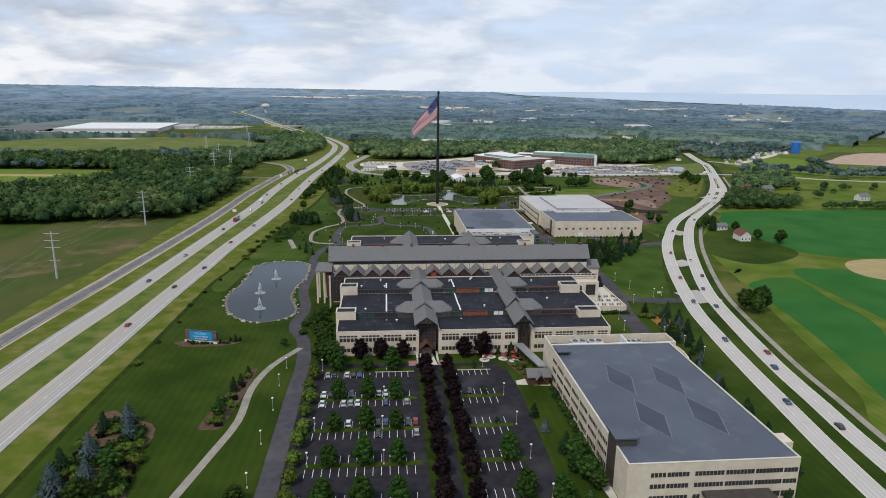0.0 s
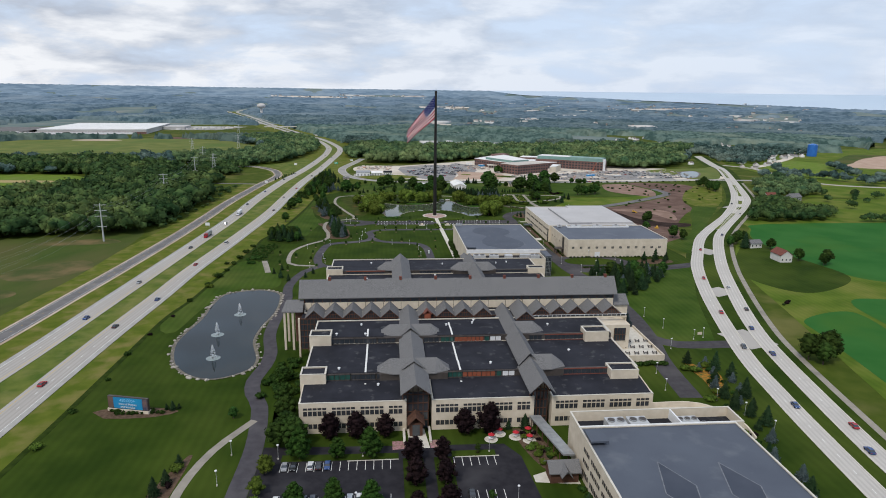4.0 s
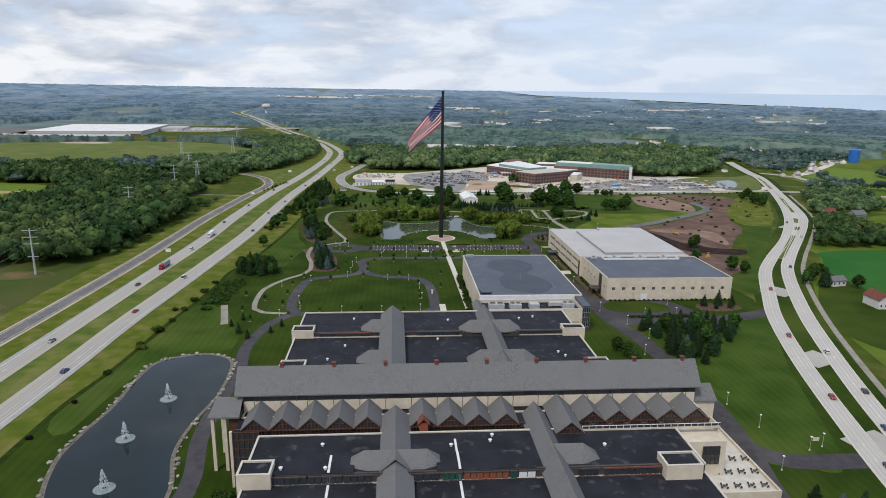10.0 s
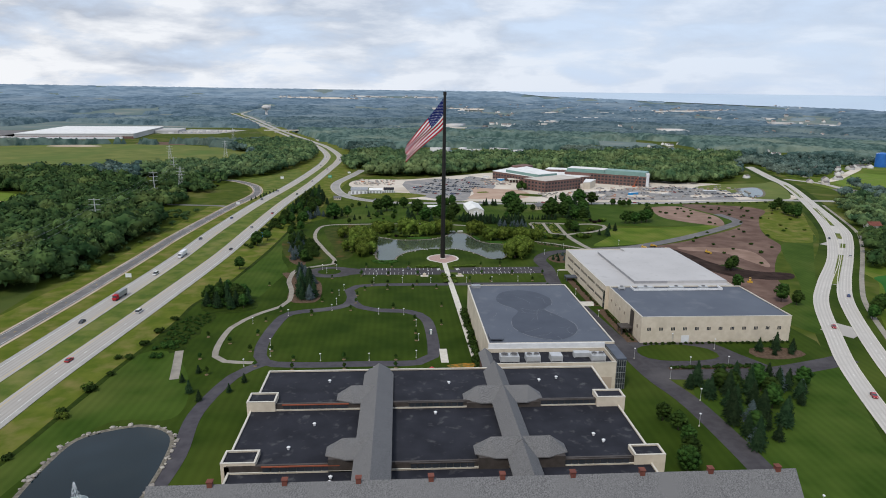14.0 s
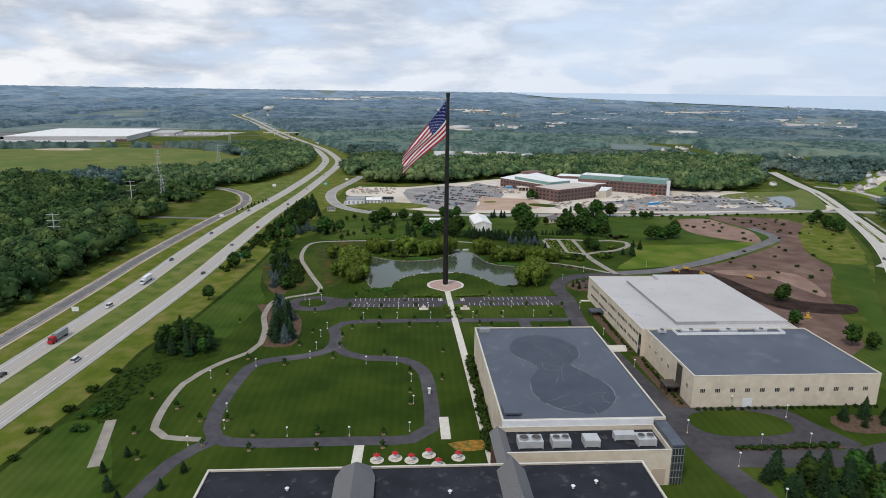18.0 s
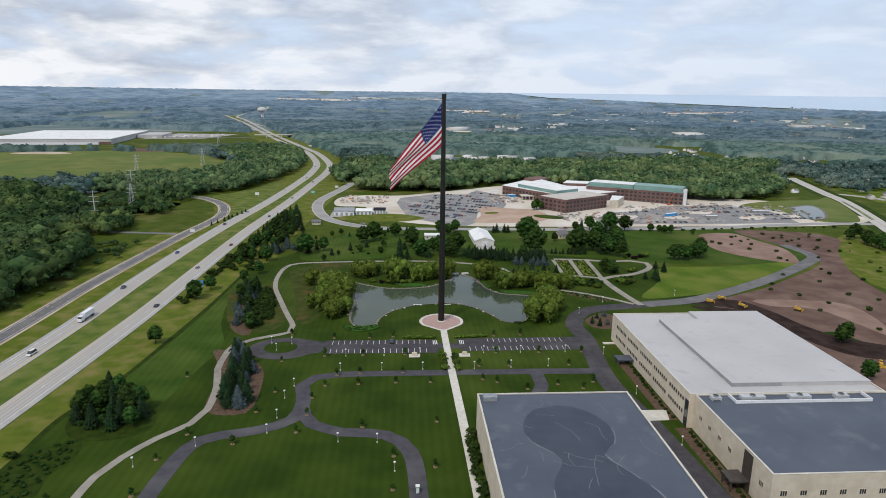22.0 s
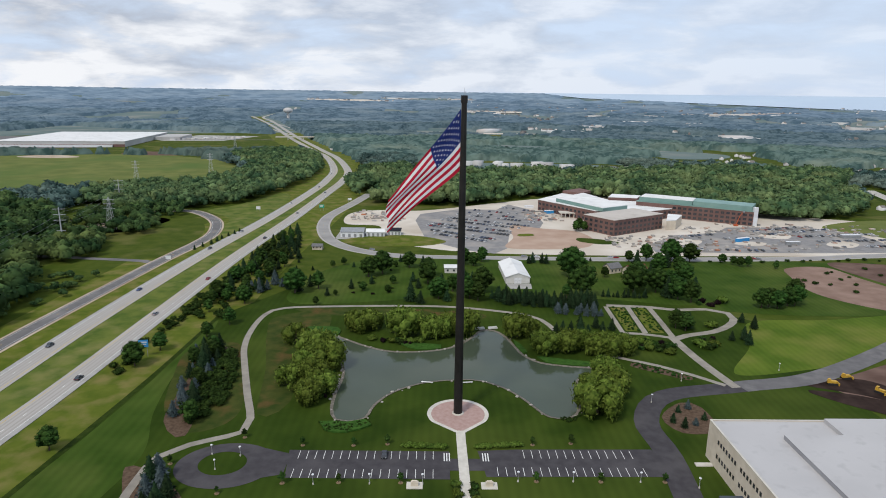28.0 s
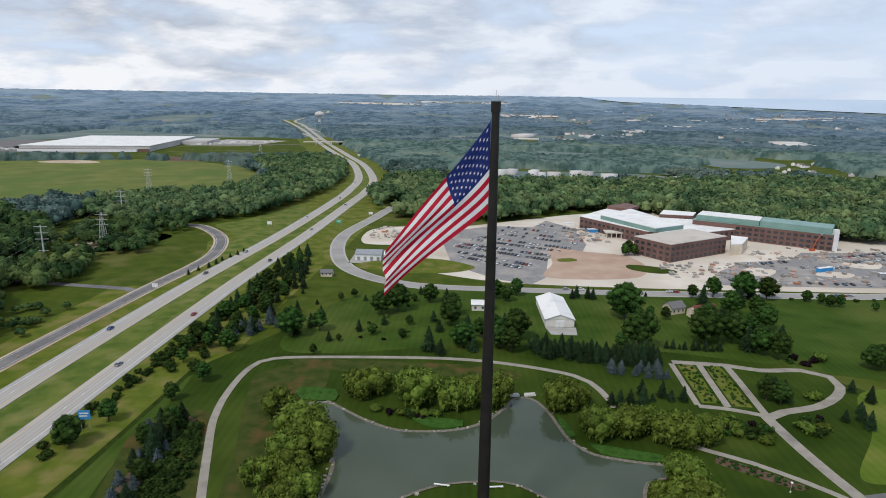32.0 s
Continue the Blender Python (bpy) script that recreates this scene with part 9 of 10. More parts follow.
L1, L2 = lamp(5.2, "pale lamp post with a flat round head"), lamp(3.5, "short pale lamp post on the lawn")
copies(L1, [(x, y, 0) for x, y in ((-101, -425), (-101.5, -442), (-100.5, -463), (-100.5, -487), (-100, -512), (-85, -428.5), (-57, -428.8), (-14, -428.8), (-83, -479.5), (-83, -502), (-58, -456), (-58.5, -479.5), (-58, -502), (-9.5, -456), (-9, -479.5), (-8.8, -502), (-7, -524), (89, -345), (106, -334), (70, -372), (67, -388), (84, -398), (89, -410), (92, -424), (94, -300), (97, -318), (112, -332), (78, -188), (100, -198.8), (118, -198.8), (86, -210), (90, -230), (80, -250), (104, -170), (122, -178))], "drive lamps", 0.1)
copies(L2, [(x, y, 0) for x, y in ((-95, -166), (-92.5, -179), (-68.6, -185), (-46.3, -185.5), (-24.5, -183), (-22.8, -162), (-23.5, -142), (-69, -89), (-67, -78), (-69, -105), (-70.5, -116), (-93.5, -124), (-49, -63), (-30.5, -63), (-12, -63), (11.5, -63), (28.5, -62), (46, -61), (-48, -47), (-30, -46.6), (-13, -46.6), (18, -45), (36, -45), (58, -45), (-86, -30), (-76, -31), (-82, -39), (-102, -190), (76, -48), (77, -90), (79, -130), (80, 10), (100, 30), (150, 42), (-44, -123), (-30, -124), (-110, -136))], "park lamps", 0.1)
drop_proto(L1, L2)


# power line poles
def pylon(h, label):
    t = thing("power_pole", 0, 0, -300, label, "power pole")
    bm = bmesh.new()
    add_cyl(bm, 0, 0, 0, h, 0.75, 0.3, 12)
    part("pole", bm, M["galvanised"], t)
    for k, z in enumerate((h - 1.5, h - 6, h - 10.5, h - 19)):
        wdt = 4.6 if k < 3 else 3.4
        part("crossarm", boxes((-wdt, wdt, -0.16, 0.16, z, z + 0.32)), M["galvanised"], t)
        for s in (-1, 1):
            bm = bmesh.new()
            add_cyl(bm, s * (wdt - 0.3), 0, z - 1.6, z, 0.14, 0.14, 6)
            part("insulator", bm, M["brown_metal"], t)
    return t


PY = pylon(31, "tall galvanised steel power pole with crossarms")
PYS = [(-275.5, -104, 5), (-290, 87, 6), (-310, 272, 8), (-345, 440, 12), (-269, -277, 3), (-263, -470, 2)]
copies(PY, PYS, "power poles", 0)
drop_proto(PY)
for k, ((x0, y0, a0), (x1, y1, a1)) in enumerate(zip(sorted(PYS, key=lambda p: p[1]), sorted(PYS, key=lambda p: p[1])[1:])):
    for s in (-4.3, 4.3):
        for z in (28, 23.4, 18.9):
            cu = bpy.data.curves.new("power_line", "CURVE")
            cu.dimensions, cu.bevel_depth = "3D", 0.025
            sp = cu.splines.new("POLY")
            sp.points.add(10)
            for i in range(11):
                f = i / 10
                sp.points[i].co = (x0 + (x1 - x0) * f + s, y0 + (y1 - y0) * f, z - 5 * 4 * f * (1 - f), 1)
            cu.materials.append(M["grey_metal"])
            tagged(new("power_line", cu), "thin sagging power line between poles", "cable", "power lines")


def lattice(x, y, h, label="grey lattice pylon beyond the trees"):
    t = thing("lattice_pylon", x, y, 0, label, "pylon", "lattice pylons")
    bm = bmesh.new()
    for sx in (-1, 1):
        for sy in (-1, 1):
            limb(bm, (sx * 3, sy * 3, 0), (sx * 0.5, sy * 0.5, h), 0.16, 0.1, 4)
    for k in range(7):
        f, g = k / 7, (k + 1) / 7
        a, b = 3 - 2.5 * f, 3 - 2.5 * g
        for s in (-1, 1):
            limb(bm, (-a, s * a, h * f), (b, s * b, h * g), 0.1, 0.1, 4)
            limb(bm, (s * a, -a, h * f), (s * b, b, h * g), 0.1, 0.1, 4)
    part("lattice", bm, M["galvanised"], t)
    for z in (h - 2, h - 6, h - 10):
        part("arm", boxes((-5, 5, -0.12, 0.12, z, z + 0.3)), M["galvanised"], t)


for x, y in ((-300, 330), (-420, 640), (-452, 1180), (-360, 760)):
    lattice(x, y, 30)

# fountains
for x, y in ((-128.7, -285), (-133.4, -314.5), (-128, -343.5)):
    t = thing("fountain", x, y, 0.12, "white spraying fountain jet in the pond", "fountain", "pond fountains")
    bm = bmesh.new()
    fr = random.Random(int(x * 10))
    for k in range(240):
        f = fr.random()
        z = 6.2 * (1 - f ** 2)
        r = 0.15 + 1.5 * f ** 1.5
        a = fr.uniform(0, 6.283)
        s = 0.1 + 0.06 * fr.random()
        px, py = r * math.cos(a) * fr.random() ** 0.5, r * math.sin(a) * fr.random() ** 0.5
        add_faces(bm, [(px - s, py, z), (px + s, py, z), (px, py + s, z + s * 3), (px, py - s, z + s * 3)], [(0, 1, 2), (1, 0, 3), (0, 2, 3), (1, 3, 2)])
    part("spray", bm, M["spray"], t, "white water spray")
    bm = bmesh.new()
    add_cyl(bm, 0, 0, 0.02, 0.05, 3.2, 3.2, 24)
    part("foam", bm, M["foam"], t, "ring of disturbed water")
    bm = bmesh.new()
    add_cyl(bm, 0, 0, 0, 0.4, 0.5, 0.4, 12)
    part("float", bm, M["tyre"], t)

# roadside sign with lit blue board
board = thing("sign_board", -146.5, -392, 0, "long blue message board on a stone base beside shrubs", "sign", turn=-14)
part("base", boxes((-8.5, 8.5, -0.9, 0.9, 0, 1.2)), M["stone"], board)
part("frame", boxes((-8.3, 8.3, -0.5, 0.5, 1.2, 6.2)), M["brown_metal"], board)
part("panel", boxes((-5.9, 6.0, -0.62, -0.5, 1.5, 5.9)), M["sign_blue"], board, "bright blue display panel")
part("picture", boxes((-8.1, -6.0, -0.6, -0.5, 1.5, 5.9)), M["soil"], board, "brownish picture strip")
part("picture", boxes((6.1, 8.1, -0.6, -0.5, 1.5, 5.9)), M["sign_dark"], board, "dark picture strip")


def text(body, size, x, y, z, material, parent, name="lettering", spacing=1.0):
    cu = bpy.data.curves.new(name, "FONT")
    cu.body, cu.size, cu.align_x, cu.extrude = body, size, "CENTER", 0.03
    cu.space_character = spacing
    ob = new(name, cu)
    ob.parent = parent
    ob.matrix_local = pose(x, y, z, 90)
    cu.materials.append(material)
    return ob


text("450,000+", 1.7, 0, -0.68, 4.3, M["sign_pale"], board)
text("Insured Homes", 1.2, 0, -0.68, 3.0, M["paint_white"], board)
text("and Vehicles", 1.2, 0, -0.68, 1.8, M["paint_white"], board)

# motorway signs
def road_sign(x, y, w, h, z, colour, label, turn=0, bars=2):
    t = thing("road_sign", x, y, 0, label, "road sign", "road signs", turn=turn)
    part("panel", boxes((-w / 2, w / 2, -0.06, 0.06, z, z + h)), M[colour], t)
    part("post", boxes((-w / 3 - 0.08, -w / 3 + 0.08, 0.06, 0.2, 0, z + h)), M["grey_metal"], t)
    part("post", boxes((w / 3 - 0.08, w / 3 + 0.08, 0.06, 0.2, 0, z + h)), M["grey_metal"], t)
    if bars:
        part("lettering", boxes(*[(-w * 0.38, w * (0.36 - 0.1 * k), -0.1, -0.06, z + h * (0.62 - 0.3 * k), z + h * (0.76 - 0.3 * k)) for k in range(bars)]), M["paint_white"], t)


road_sign(-146, 52, 4.4, 3.6, 5.0, "sign_service", "blue motorway service sign with white panels", 6)
road_sign(-131, 440, 5.2, 3.4, 3.2, "sign_green", "green motorway exit sign", 4)
road_sign(-196, 430, 4.5, 3.2, 2.5, "white_metal", "grey back of a motorway sign", 0, 0)
road_sign(-208, -52, 3.8, 2.6, 1.8, "white_metal", "grey back of a motorway sign", 0, 0)
road_sign(-206, 225, 3.8, 2.6, 1.8, "white_metal", "grey back of a motorway sign", 0, 0)
road_sign(-108, 492, 4.2, 2.4, 3.0, "white_metal", "pale sign board by the wood", 0, 2)
road_sign(112, -328.5, 2.4, 1.4, 0.4, "stone", "low stone entrance sign on the lawn", 0, 0)

# water tank
tank = thing("water_tank", 858, 655, 0, "big blue cylindrical water tank", "water tank")
bm = bmesh.new()
add_cyl(bm, 0, 0, 0, 24, 9.6, 9.6, 32)
part("shell", bm, M["blue_paint"], tank)
bm = bmesh.new()
add_cyl(bm, 0, 0, 24, 26.5, 9.8, 3, 32)
part("roof", bm, M["blue_paint"], tank)
bm = bmesh.new()
for k in range(16):
    a = 2 * math.pi * k / 16
    add_cyl(bm, 9.4 * math.cos(a), 9.4 * math.sin(a), 24, 25.6, 0.12, 0.12, 4)
part("railing", bm, M["white_metal"], tank)

# distant sphere tank and distribution centre
ball = thing("water_tower", -640, 2520, gz(-640, 2520), "pale mushroom-shaped water tower", "water tower")
bm = bmesh.new()
bmesh.ops.create_icosphere(bm, subdivisions=3, radius=20)
bmesh.ops.scale(bm, vec=(1, 1, 0.6), verts=bm.verts[:])
bmesh.ops.translate(bm, vec=(0, 0, 42), verts=bm.verts[:])
part("bowl", bm, M["far_white"], ball)
bm = bmesh.new()
add_cyl(bm, 0, 0, 0, 36, 7, 5, 12)
part("stem", bm, M["far_white"], ball)
dist = thing("distribution_centre", -868, 1385, 0, "huge white flat-roofed distribution centre", "warehouse", turn=8)
part("wall", boxes((-135, 135, -200, 150, 0, 12)), M["far_white"], dist)
part("roof", boxes((-136, 136, -201, 151, 12, 13)), M["roof_bright"], dist)
part("wall_band", boxes((-135, 135, -200.6, -200, 0, 6)), M["brick"], dist)
part("dock", boxes((-135, 110, -208, -200.7, 0, 5)), M["white_metal"], dist)
part("annex", boxes((136.5, 200, 20, 150, 0, 8)), M["far_white"], dist)
far_roofs("trailer_rows", [(-1150 + 9 * k, 1190 + (k % 3) * 12) for k in range(22)] + [(-690 + 7 * k, 1430 + (k % 3) * 22 + k * 5) for k in range(22)], 8, 15, 3, 4, M["far_white"], "rows of parked white trailers", False)
patch("yard", [(-1250, 1170), (-860, 1140), (-720, 1200), (-1060, 1240), (-1100, 1500), (-1230, 1500)], 0.1, M["old_asphalt"], "grey loading yard", "ground", False)
patch("yard", [(-715, 1400), (-560, 1430), (-520, 1620), (-700, 1640)], 0.1, M["old_concrete"], "pale loading yard", "ground", False)

# overpass and further motorway bits
bridge = thing("overpass", -360, 1500, 0, "pale concrete overpass above the motorway", "bridge", turn=12)
part("deck", boxes((-80, 95, -7, 7, 7, 8.4)), M["concrete_road"], bridge)
part("parapet", boxes((-80, 95, -7.3, -7, 7, 9.4), (-80, 95, 7, 7.3, 7, 9.4)), M["concrete"], bridge)
for x in (-48, -8, 36):
    part("pier", boxes((x - 1, x + 1, -6, 6, 0, 7)), M["concrete"], bridge)
ribbon("overpass_road", [(-700, 1440), (-440, 1480)], 10, 0.5, M["old_asphalt"], "grey road to the overpass", category="road")
ribbon("far_ramp", [(-262, 1185), (-330, 1500), (-480, 1900), (-640, 2260), (-720, 2440)], 7, 0.2, M["concrete_road"], "pale slip road", category="road", offset=-22)
ribbon("far_ramp", [(-425, 1700), (-620, 2120), (-840, 2560), (-900, 2720)], 8, 0.2, M["concrete_road"], "pale slip road", category="road", offset=18)

# brick building site
brick = thing("brick_building", 0, 0, 0, "long brown brick building with pale roofs under construction", "building")
def brick_block(pts, h, roof="roof_bright", wall="brick"):
    bm = bmesh.new()
    add_prism(bm, pts, 0, h)
    part("wall", bm, M[wall], brick)
    cx, cy = sum(p[0] for p in pts) / len(pts), sum(p[1] for p in pts) / len(pts)
    bm = bmesh.new()
    add_prism(bm, [(cx + (x - cx) * 1.01, cy + (y - cy) * 1.01) for x, y in pts], h, h + 0.5)
    part("roof", bm, M[roof], brick)


brick_block([(152, 327), (208.5, 363.5), (189, 392), (131, 356)], 14.3, "roof_tan")
brick_block([(104, 458), (150, 392), (166, 384), (186, 402), (176, 470), (160, 506), (140, 505)], 11.5)
bm = bmesh.new()
add_prism(bm, [(121, 444), (156, 384), (186, 403), (160, 486)], 12.05, 15.5)
part("green_block", bm, M["copper"], brick, "green metal upper storey")
bm = bmesh.new()
add_prism(bm, [(121.5, 444.5), (156.2, 385), (185.4, 403.4), (159.8, 485)], 15.5, 15.9)
part("green_block_roof", bm, M["roof_bright"], brick)
bm = bmesh.new()
add_prism(bm, [(140, 505), (165, 528), (174, 508), (158, 488)], 12.05, 15.0)
part("plant_room", bm, M["brick"], brick)
brick_block([(168, 384.5), (190, 394), (238, 419), (220, 462), (178, 472), (187, 402)], 9.5)
brick_block([(304, 379), (318, 402), (268, 434), (222, 462), (206, 438), (238, 420)], 14.2, "copper")
bm = bmesh.new()
add_prism(bm, [(303, 381), (316, 401), (268, 432), (256, 411)], 14.8, 19.5)
part("green_block", bm, M["copper"], brick, "green metal upper storey")
bm = bmesh.new()
add_prism(bm, [(255.6, 411.4), (267.6, 432.3), (222, 460), (209, 438)], 14.8, 19.2)
part("green_block", bm, M["copper"], brick, "green metal upper storey")
bm = bmesh.new()
add_prism(bm, [(256, 412), (267.4, 431.8), (222.4, 459.4), (210, 438.5)], 19.2, 19.6)
part("roof", bm, M["roof_bright"], brick)
bm = bmesh.new()
add_prism(bm, [(185, 472), (216, 466), (226, 486), (196, 496)], 0, 13)
part("wall", bm, M["brick"], brick)
bm = bmesh.new()
add_prism(bm, [(185, 472), (216, 466), (226, 486), (196, 496)], 13, 13.4)
part("roof", bm, M["roof_bright"], brick)
brick_block([(209.5, 356), (220, 359), (236, 386), (224, 392)], 9, "roof_bright", "stone")
part("entry_canopy", boxes((120, 140, 413, 424, 4.6, 5.6)), M["concrete"], brick)
for q in range(5):
    part("canopy_post", boxes((121 + q * 4.4, 121.7 + q * 4.4, 413.4, 414.1, 0.05, 4.6)), M["concrete"], brick)
part("white_end", boxes((304, 308, 378.5, 382, 0.05, 19)), M["white_metal"], brick, "white wrapped corner")


BW = window_mesh("window_far", 3.0, 2.1, 1)


def facade_windows(ax, ay, bx, by, zs, n):
    ang = math.degrees(math.atan2(by - ay, bx - ax))
    for k in range(n):
        f = (k + 0.5) / n
        for z in zs:
            ob = new("window", BW)
            ob.parent = brick
            ob.matrix_local = pose(ax + (bx - ax) * f, ay + (by - ay) * f, z, 0, 0, ang)


facade_windows(152, 326.9, 208.5, 363.4, (1.2, 5.4, 9.8), 12)
facade_windows(131, 355.9, 152, 326.9, (1.2, 5.4, 9.8), 6)
facade_windows(104, 457.9, 150, 391.9, (1.4, 6.6), 14)
facade_windows(238, 419.9, 304, 378.9, (1.4, 5.6, 9.9), 15)
facade_windows(190, 393.8, 238, 418.8, (1.4, 5.4), 8)
# site clutter
sr = random.Random(8)
far_bits = bmesh.new()
for k in range(520):
    x, y = sr.choice(((sr.uniform(175, 300), sr.uniform(272, 330)), (sr.uniform(225, 330), sr.uniform(335, 375)), (sr.uniform(300, 430), sr.uniform(280, 370)), (sr.uniform(84, 118), sr.uniform(395, 450)), (sr.uniform(-95, -40), sr.uniform(385, 440)), (sr.uniform(140, 215), sr.uniform(285, 325)), (sr.uniform(270, 430), sr.uniform(330, 390))))
    s = sr.uniform(0.4, 1.8)
    add_box(far_bits, x - s, x + s * sr.uniform(0.5, 2), y - s, y + s, 0.1, 0.2 + sr.uniform(0.2, 1.5))
tagged(new("site_clutter", mesh_of("site_clutter", far_bits, [M["site_mix"]])), "pallets and building materials on the site", "building materials", "", "stuff")
for (x, y, lx, ly, h, m, lab) in ((262, 312, 14, 3, 3, "sign_service", "long blue site container on the ground"), (118, 440, 20, 5, 3, "sign_service", "blue tarpaulin-covered stack by the building"), (96, 470, 10, 3, 2.6, "white_metal", "white site cabin on bare ground"), (300, 300, 12, 3, 2.8, "grey_metal", "grey site container on the ground"), (370, 330, 18, 4, 3, "grey_metal", "grey scaffold stack on the site")):
    t = thing("site_container", x, y, 0.1, lab, "container", "site containers", turn=sr.uniform(-10, 25))
    part("box", boxes((-lx / 2, lx / 2, -ly / 2, ly / 2, 0, h)), M[m], t)
    part("lid", boxes((-lx / 2 - 0.1, lx / 2 + 0.1, -ly / 2 - 0.1, ly / 2 + 0.1, h, h + 0.15)), M["white_metal"], t)
lift = thing("boom_lift", 288, 380, 0.1, "orange boom lift by the brick wall", "lift")
bm = bmesh.new()
limb(bm, (0, 0, 1.4), (4, 1, 11), 0.35, 0.25, 6)
limb(bm, (4, 1, 11), (7, 2, 14), 0.25, 0.2, 6)
part("boom", bm, M["orange"], lift)
part("chassis", boxes((-2, 2, -1.2, 1.2, 0.3, 1.6)), M["orange"], lift)
part("basket", boxes((6.4, 8, 1.3, 2.7, 13.4, 14.6)), M["grey_metal"], lift)
patch("shed_yard", [(-96, 304), (-40, 306), (-38, 334), (-96, 334)], 0.1, M["old_concrete"], "pale yard round the sheds", "pavement", False)
# sheds north-west of the car park
for (x, y, lx, ly, h, mroof) in ((-82, 320, 20, 16, 5, "grey_metal"), (-62, 321, 16, 10, 4, "roof_bright"), (-46, 326, 12, 8, 4, "roof_dark")):
    t = thing("shed", x, y, 0, "low pale shed with a shallow metal roof", "shed", "roadside sheds")
    part("wall", boxes((-lx / 2, lx / 2, -ly / 2, ly / 2, 0, h)), M["white_metal"], t)
    bm = bmesh.new()
    gable(bm, -lx / 2 - 0.5, lx / 2 + 0.5, -ly / 2 - 0.5, ly / 2 + 0.5, h, h + 2.2, "x", 0.2)
    part("roof", bm, M[mroof], t)
    for k in range(4):
        part("door", boxes((-lx / 2 + lx * (k + 0.3) / 4, -lx / 2 + lx * (k + 0.75) / 4, -ly / 2 - 0.08, -ly / 2, 0.1, 3)), M["grey_metal"], t)
# white tent hall and buildings near the north road
tent = thing("storage_hall", 45.6, 198, 0, "white gabled storage hall with pale doors", "hall", turn=1.5)
part("wall", boxes((-8, 8, -21, 19, 0, 4.6)), M["hall_wall"], tent)
bm = bmesh.new()
gable(bm, -8.5, 8.5, -21.5, 19.5, 4.6, 7.6)
part("roof", bm, M["roof_bright"], tent, "bright white roof")
bm = bmesh.new()
add_faces(bm, [(-8, -21.1, 4.5), (8, -21.1, 4.5), (0, -21.1, 7.5)], [(0, 1, 2)])
part("gable_end", bm, M["hall_wall"], tent)
part("door", boxes((-2.4, 2.4, -21.2, -21, 0, 4)), M["white_metal"], tent)
part("door_leaf", boxes((-0.05, 0.05, -21.26, -21.2, 0, 4), (-2.4, 2.4, -21.26, -21.2, 2, 2.1)), M["grey_metal"], tent)
patch("hall_apron", [(38, 176.5), (55, 176.5), (54, 165), (40, 165)], 0.17, M["old_concrete"], "pale concrete apron", "pavement", False)
for (x, y, lx, ly, h, zr, wall, roof, lab, rot) in ((4, 205, 13, 9, 4, 4.6, "hall_wall", "roof_bright", "small white flat-roofed shed by the drive", 0), (132, 200, 14, 10, 4.5, 8, "stone", "rust_roof", "cottage with a brown roof among trees", 20), (118, 208, 10, 8, 4, 7, "stone", "shingle", "small cottage wing among trees", 25),
                                                     (249, -184, 9, 13, 5.5, 9.2, "hall_wall", "rust_roof", "white farm barn with a rust-red roof", 0), (252, -142, 11, 7, 4, 6.5, "hall_wall", "shingle", "small white farmhouse with a grey roof", 10), (-104, 268, 8, 6, 3, 4.6, "stone", "shingle", "small stone kiosk by the road", 0),
                                                     (438, 86, 16, 10, 5, 9, "grey_metal", "shingle", "grey house among trees", 15), (420, 104, 12, 9, 4, 7.5, "hall_wall", "rust_roof", "house with a brown roof among trees", 0), (520, 20, 14, 10, 5, 9, "hall_wall", "shingle", "white house beyond the field", 10), (570, 10, 22, 12, 5, 9, "hall_wall", "rust_roof", "long white barn with a brown roof", 8), (590, -12, 20, 11, 4, 8, "hall_wall", "rust_roof", "long white barn with a brown roof", 8)):
    t = thing("house", x, y, 0, lab, "house", turn=rot)
    part("wall", boxes((-lx / 2, lx / 2, -ly / 2, ly / 2, 0, h)), M[wall], t)
    along_y = ly > lx
    bm = bmesh.new()
    gable(bm, -lx / 2 - 0.5, lx / 2 + 0.5, -ly / 2 - 0.5, ly / 2 + 0.5, h, zr, "y" if along_y else "x", 0.25)
    part("roof", bm, M[roof], t)
    for s in (-1, 1):
        bm = bmesh.new()
        if along_y:
            add_faces(bm, [(-lx / 2, s * ly / 2, h - 0.1), (lx / 2, s * ly / 2, h - 0.1), (0, s * ly / 2, zr - 0.3)], [(0, 1, 2)])
        else:
            add_faces(bm, [(s * lx / 2, -ly / 2, h - 0.1), (s * lx / 2, ly / 2, h - 0.1), (s * lx / 2, 0, zr - 0.3)], [(0, 1, 2)])
        part("gable_end", bm, M[wall], t)
    for k in range(3):
        part("window", boxes((-lx / 2 + lx * (k + 0.35) / 3, -lx / 2 + lx * (k + 0.65) / 3, -ly / 2 - 0.06, -ly / 2, 1.4, 2.8)), M["glass"], t)
    part("door", boxes((lx / 2, lx / 2 + 0.06, -1, 1, 0, 2.2)), M["brown_metal"], t)


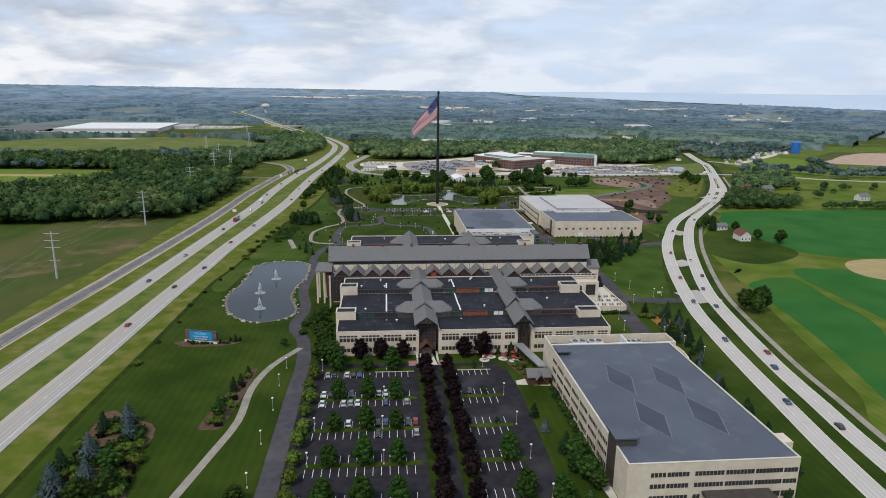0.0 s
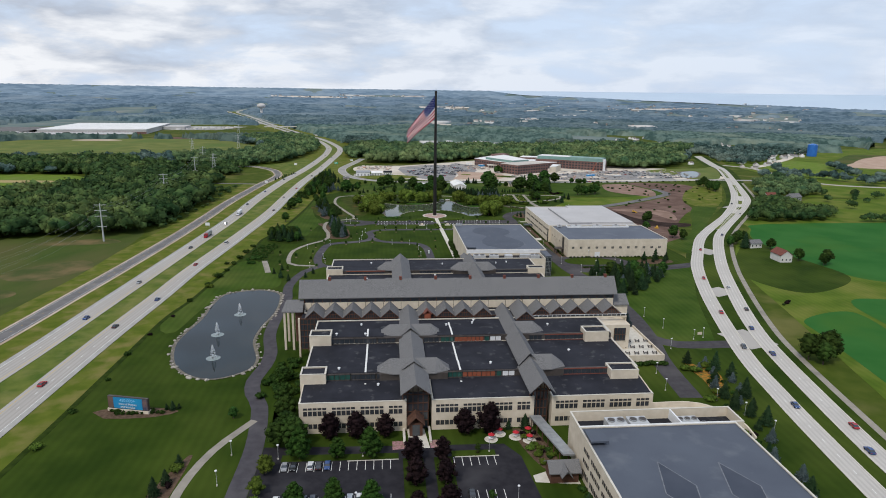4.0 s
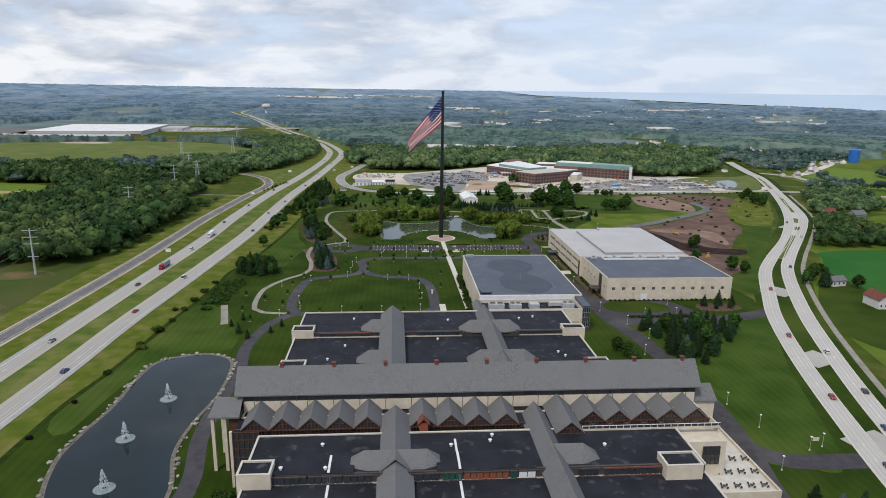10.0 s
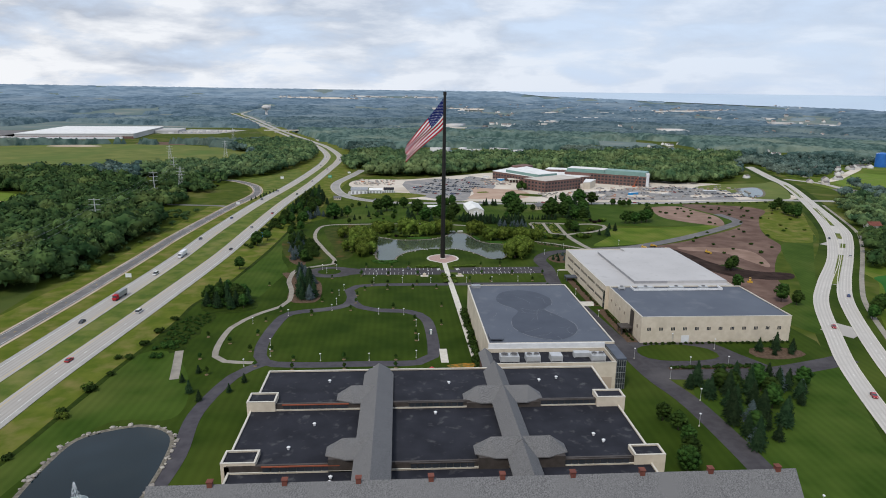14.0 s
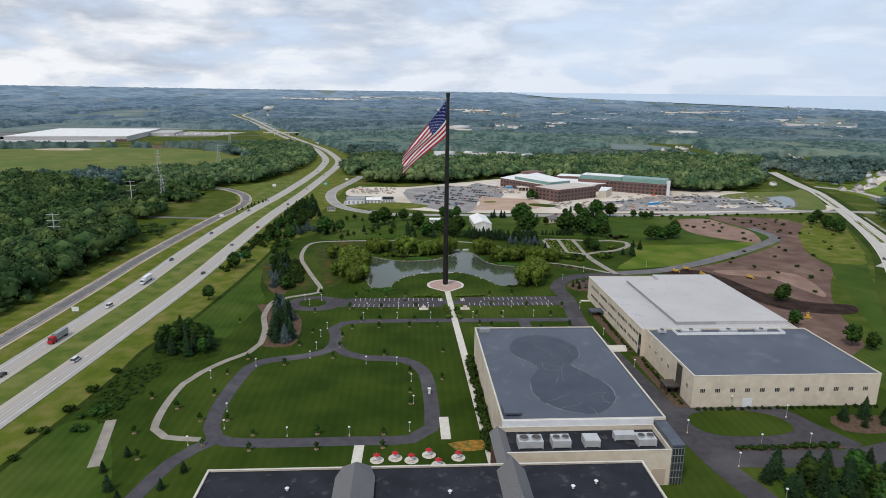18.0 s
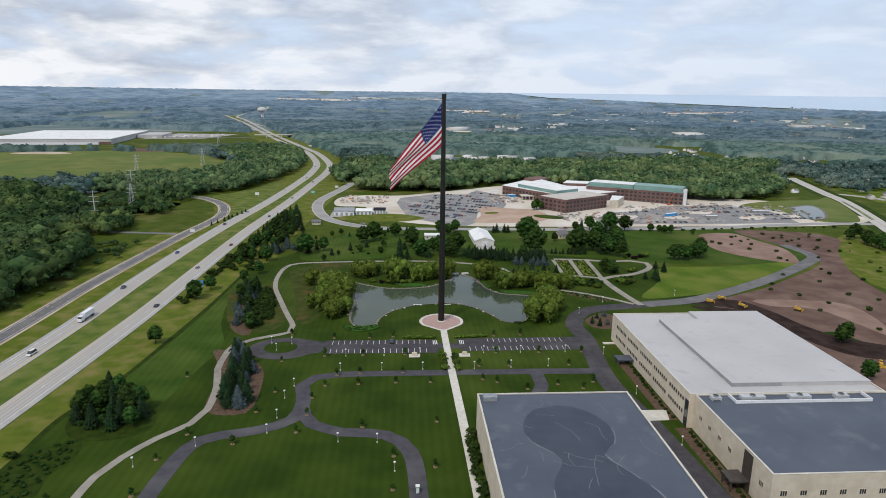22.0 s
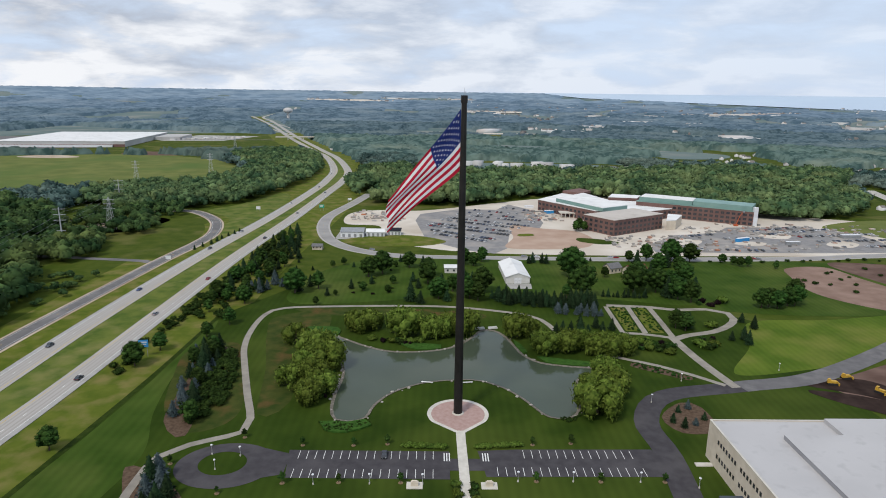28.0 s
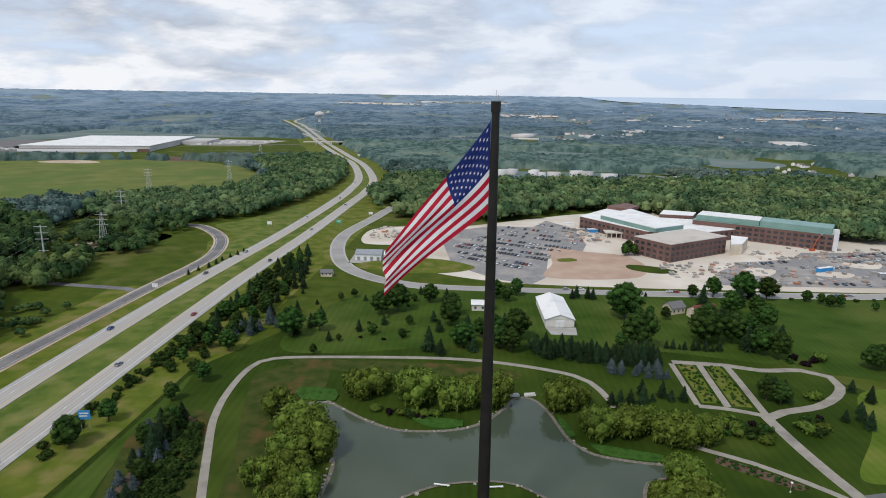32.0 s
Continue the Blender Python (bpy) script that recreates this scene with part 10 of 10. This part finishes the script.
# earth movers
def dozer(x, y, a):
    t = thing("bulldozer", x, y, 0.15, "yellow bulldozer with a dark cab on bare earth", "bulldozer", "bulldozers", turn=a)
    for s in (-1, 1):
        part("track", boxes((s * 1.3 - 0.35, s * 1.3 + 0.35, -2.4, 2.4, 0, 1.0)), M["tyre"], t)
    part("body", boxes((-0.9, 0.9, -2.2, 1.0, 0.8, 2.2)), M["orange_yellow"], t)
    part("cab", boxes((-0.8, 0.8, 0.9, 2.2, 2.2, 3.2), (-0.9, 0.9, 1.0, 2.4, 0.8, 2.2)), M["orange_yellow"], t)
    part("cab_glass", boxes((-0.7, 0.7, 0.84, 0.9, 2.3, 3.0)), M["glass"], t)
    t.scale = (0.8, 0.8, 0.8)
    part("blade", boxes((-2.1, 2.1, -3.3, -2.9, 0.1, 1.5)), M["orange_yellow"], t)


for x, y, a in ((182, 20, 30), (166, 28, 80), (203, -66, -30), (212, 12, 40), (176, 34, 100)):
    dozer(x, y, a)
patch("dark_cut", [(152, 22), (180, 12), (200, -20), (222, -40), (244, -46), (236, -60), (214, -60), (196, -44), (180, -8), (160, 10)], 0.2, M["dark_soil"], "dark freshly cut earth bank", "soil", thick=0.1)


# umbrella tables
def table_set(x, y):
    t = thing("umbrella_table", x, y, 0.12, "round white picnic table under a red umbrella", "table", "umbrella tables")
    bm = bmesh.new()
    add_cyl(bm, 0, 0, 2.0, 2.7, 1.25, 0.1, 8)
    part("umbrella", bm, M["red"], t, "red umbrella")
    bm = bmesh.new()
    add_cyl(bm, 0, 0, 0, 2.9, 0.05, 0.05, 6)
    part("pole", bm, M["white_metal"], t)
    bm = bmesh.new()
    add_cyl(bm, 0, 0, 0.7, 0.78, 0.9, 0.9, 14)
    part("tabletop", bm, M["white_metal"], t)
    for k in range(4):
        a = k * math.pi / 2 + 0.4
        part("bench", boxes((1.3 * math.cos(a) - 0.35, 1.3 * math.cos(a) + 0.35, 1.3 * math.sin(a) - 0.35, 1.3 * math.sin(a) + 0.35, 0, 0.45)), M["concrete"], t)
    bm = bmesh.new()
    add_cyl(bm, 0, 0, 0.02, 0.08, 2.4, 2.4, 18)
    part("pad", bm, M["concrete"], t, "round concrete pad")


for x, y in ((-12, -421), (-8.5, -417.5), (-3, -420), (2, -417.5), (1.5, -422.5), (-35.7, -201.5), (-29.5, -200.5), (-24, -202), (-18, -199), (-15, -205), (-8, -201)):
    table_set(x, y)
patch("flower_court", [(-40, -196), (-10, -194), (2, -196), (2, -226), (-38, -226)], 0.13, M["lawn"], "lawn court behind the lodge", "lawn", False, thick=0.02)
patch("yellow_bed", [(-11, -192), (2, -190), (3, -196), (-8, -197)], 0.18, M["orange_flowers"], "yellow flower bed by the annex link", "bed")
# small fixtures
for x in (-13.5, 3.8):
    t = thing("bench", x + 1, 26.5, 0.2, "low white curved bench by the pond", "bench", "pond benches", turn=8 if x > 0 else -8)
    part("seat", boxes((-2.6, 2.6, -0.3, 0.3, 0.3, 0.5)), M["paint_white"], t)
    for s in (-2, 0, 2):
        part("support", boxes((s - 0.15, s + 0.15, -0.25, 0.25, 0, 0.3)), M["concrete"], t)
for x in (-15.5, 8.5):
    t = thing("monument", x, -47.5, 0.1, "pale stone monument on a square plinth", "monument", "stone monuments")
    part("plinth", boxes((-2.6, 2.6, -1.8, 1.8, 0, 0.25)), M["concrete"], t)
    part("block", boxes((-1.2, 1.2, -0.5, 0.5, 0.25, 1.6), (-0.8, 0.8, -0.4, 0.4, 1.6, 1.9)), M["stone"], t)
t = thing("portable_toilet", -16.2, -153.5, 0.15, "teal portable toilet with a white roof", "toilet")
part("cabin", boxes((-0.6, 0.6, -0.6, 0.6, 0, 2.2)), M["teal"], t)
part("roof", boxes((-0.65, 0.65, -0.65, 0.65, 2.2, 2.45)), M["paint_white"], t)
part("door", boxes((-0.45, 0.45, -0.66, -0.6, 0.1, 2.0)), M["paint_white"], t)
for x, y in ((15, 91), (22, 92)):
    t = thing("footbridge", x, y, 0.2, "small white footbridge at the pond inlet", "bridge", "pond footbridges", turn=12)
    part("deck", boxes((-2.4, 2.4, -0.8, 0.8, 0.2, 0.4)), M["paint_white"], t)
    for s in (-0.8, 0.8):
        part("rail", boxes((-2.4, 2.4, s - 0.05, s + 0.05, 0.4, 1.2)), M["paint_white"], t)
# bollards at the avenue and low walls by the entrance
for s in (-1, 1):
    t = thing("planter_wall", -38.2 + s * 4.6, -417, 0.1, "low cream stone planter wall by the entrance", "planter", "entrance planters")
    part("wall", boxes((-0.35, 0.35, -5, 5, 0, 0.9)), M["stone"], t)
    part("cap", boxes((-0.45, 0.45, -5.1, 5.1, 0.9, 1.0)), M["concrete"], t)
# mulch rings under the young trees are part of the lawns
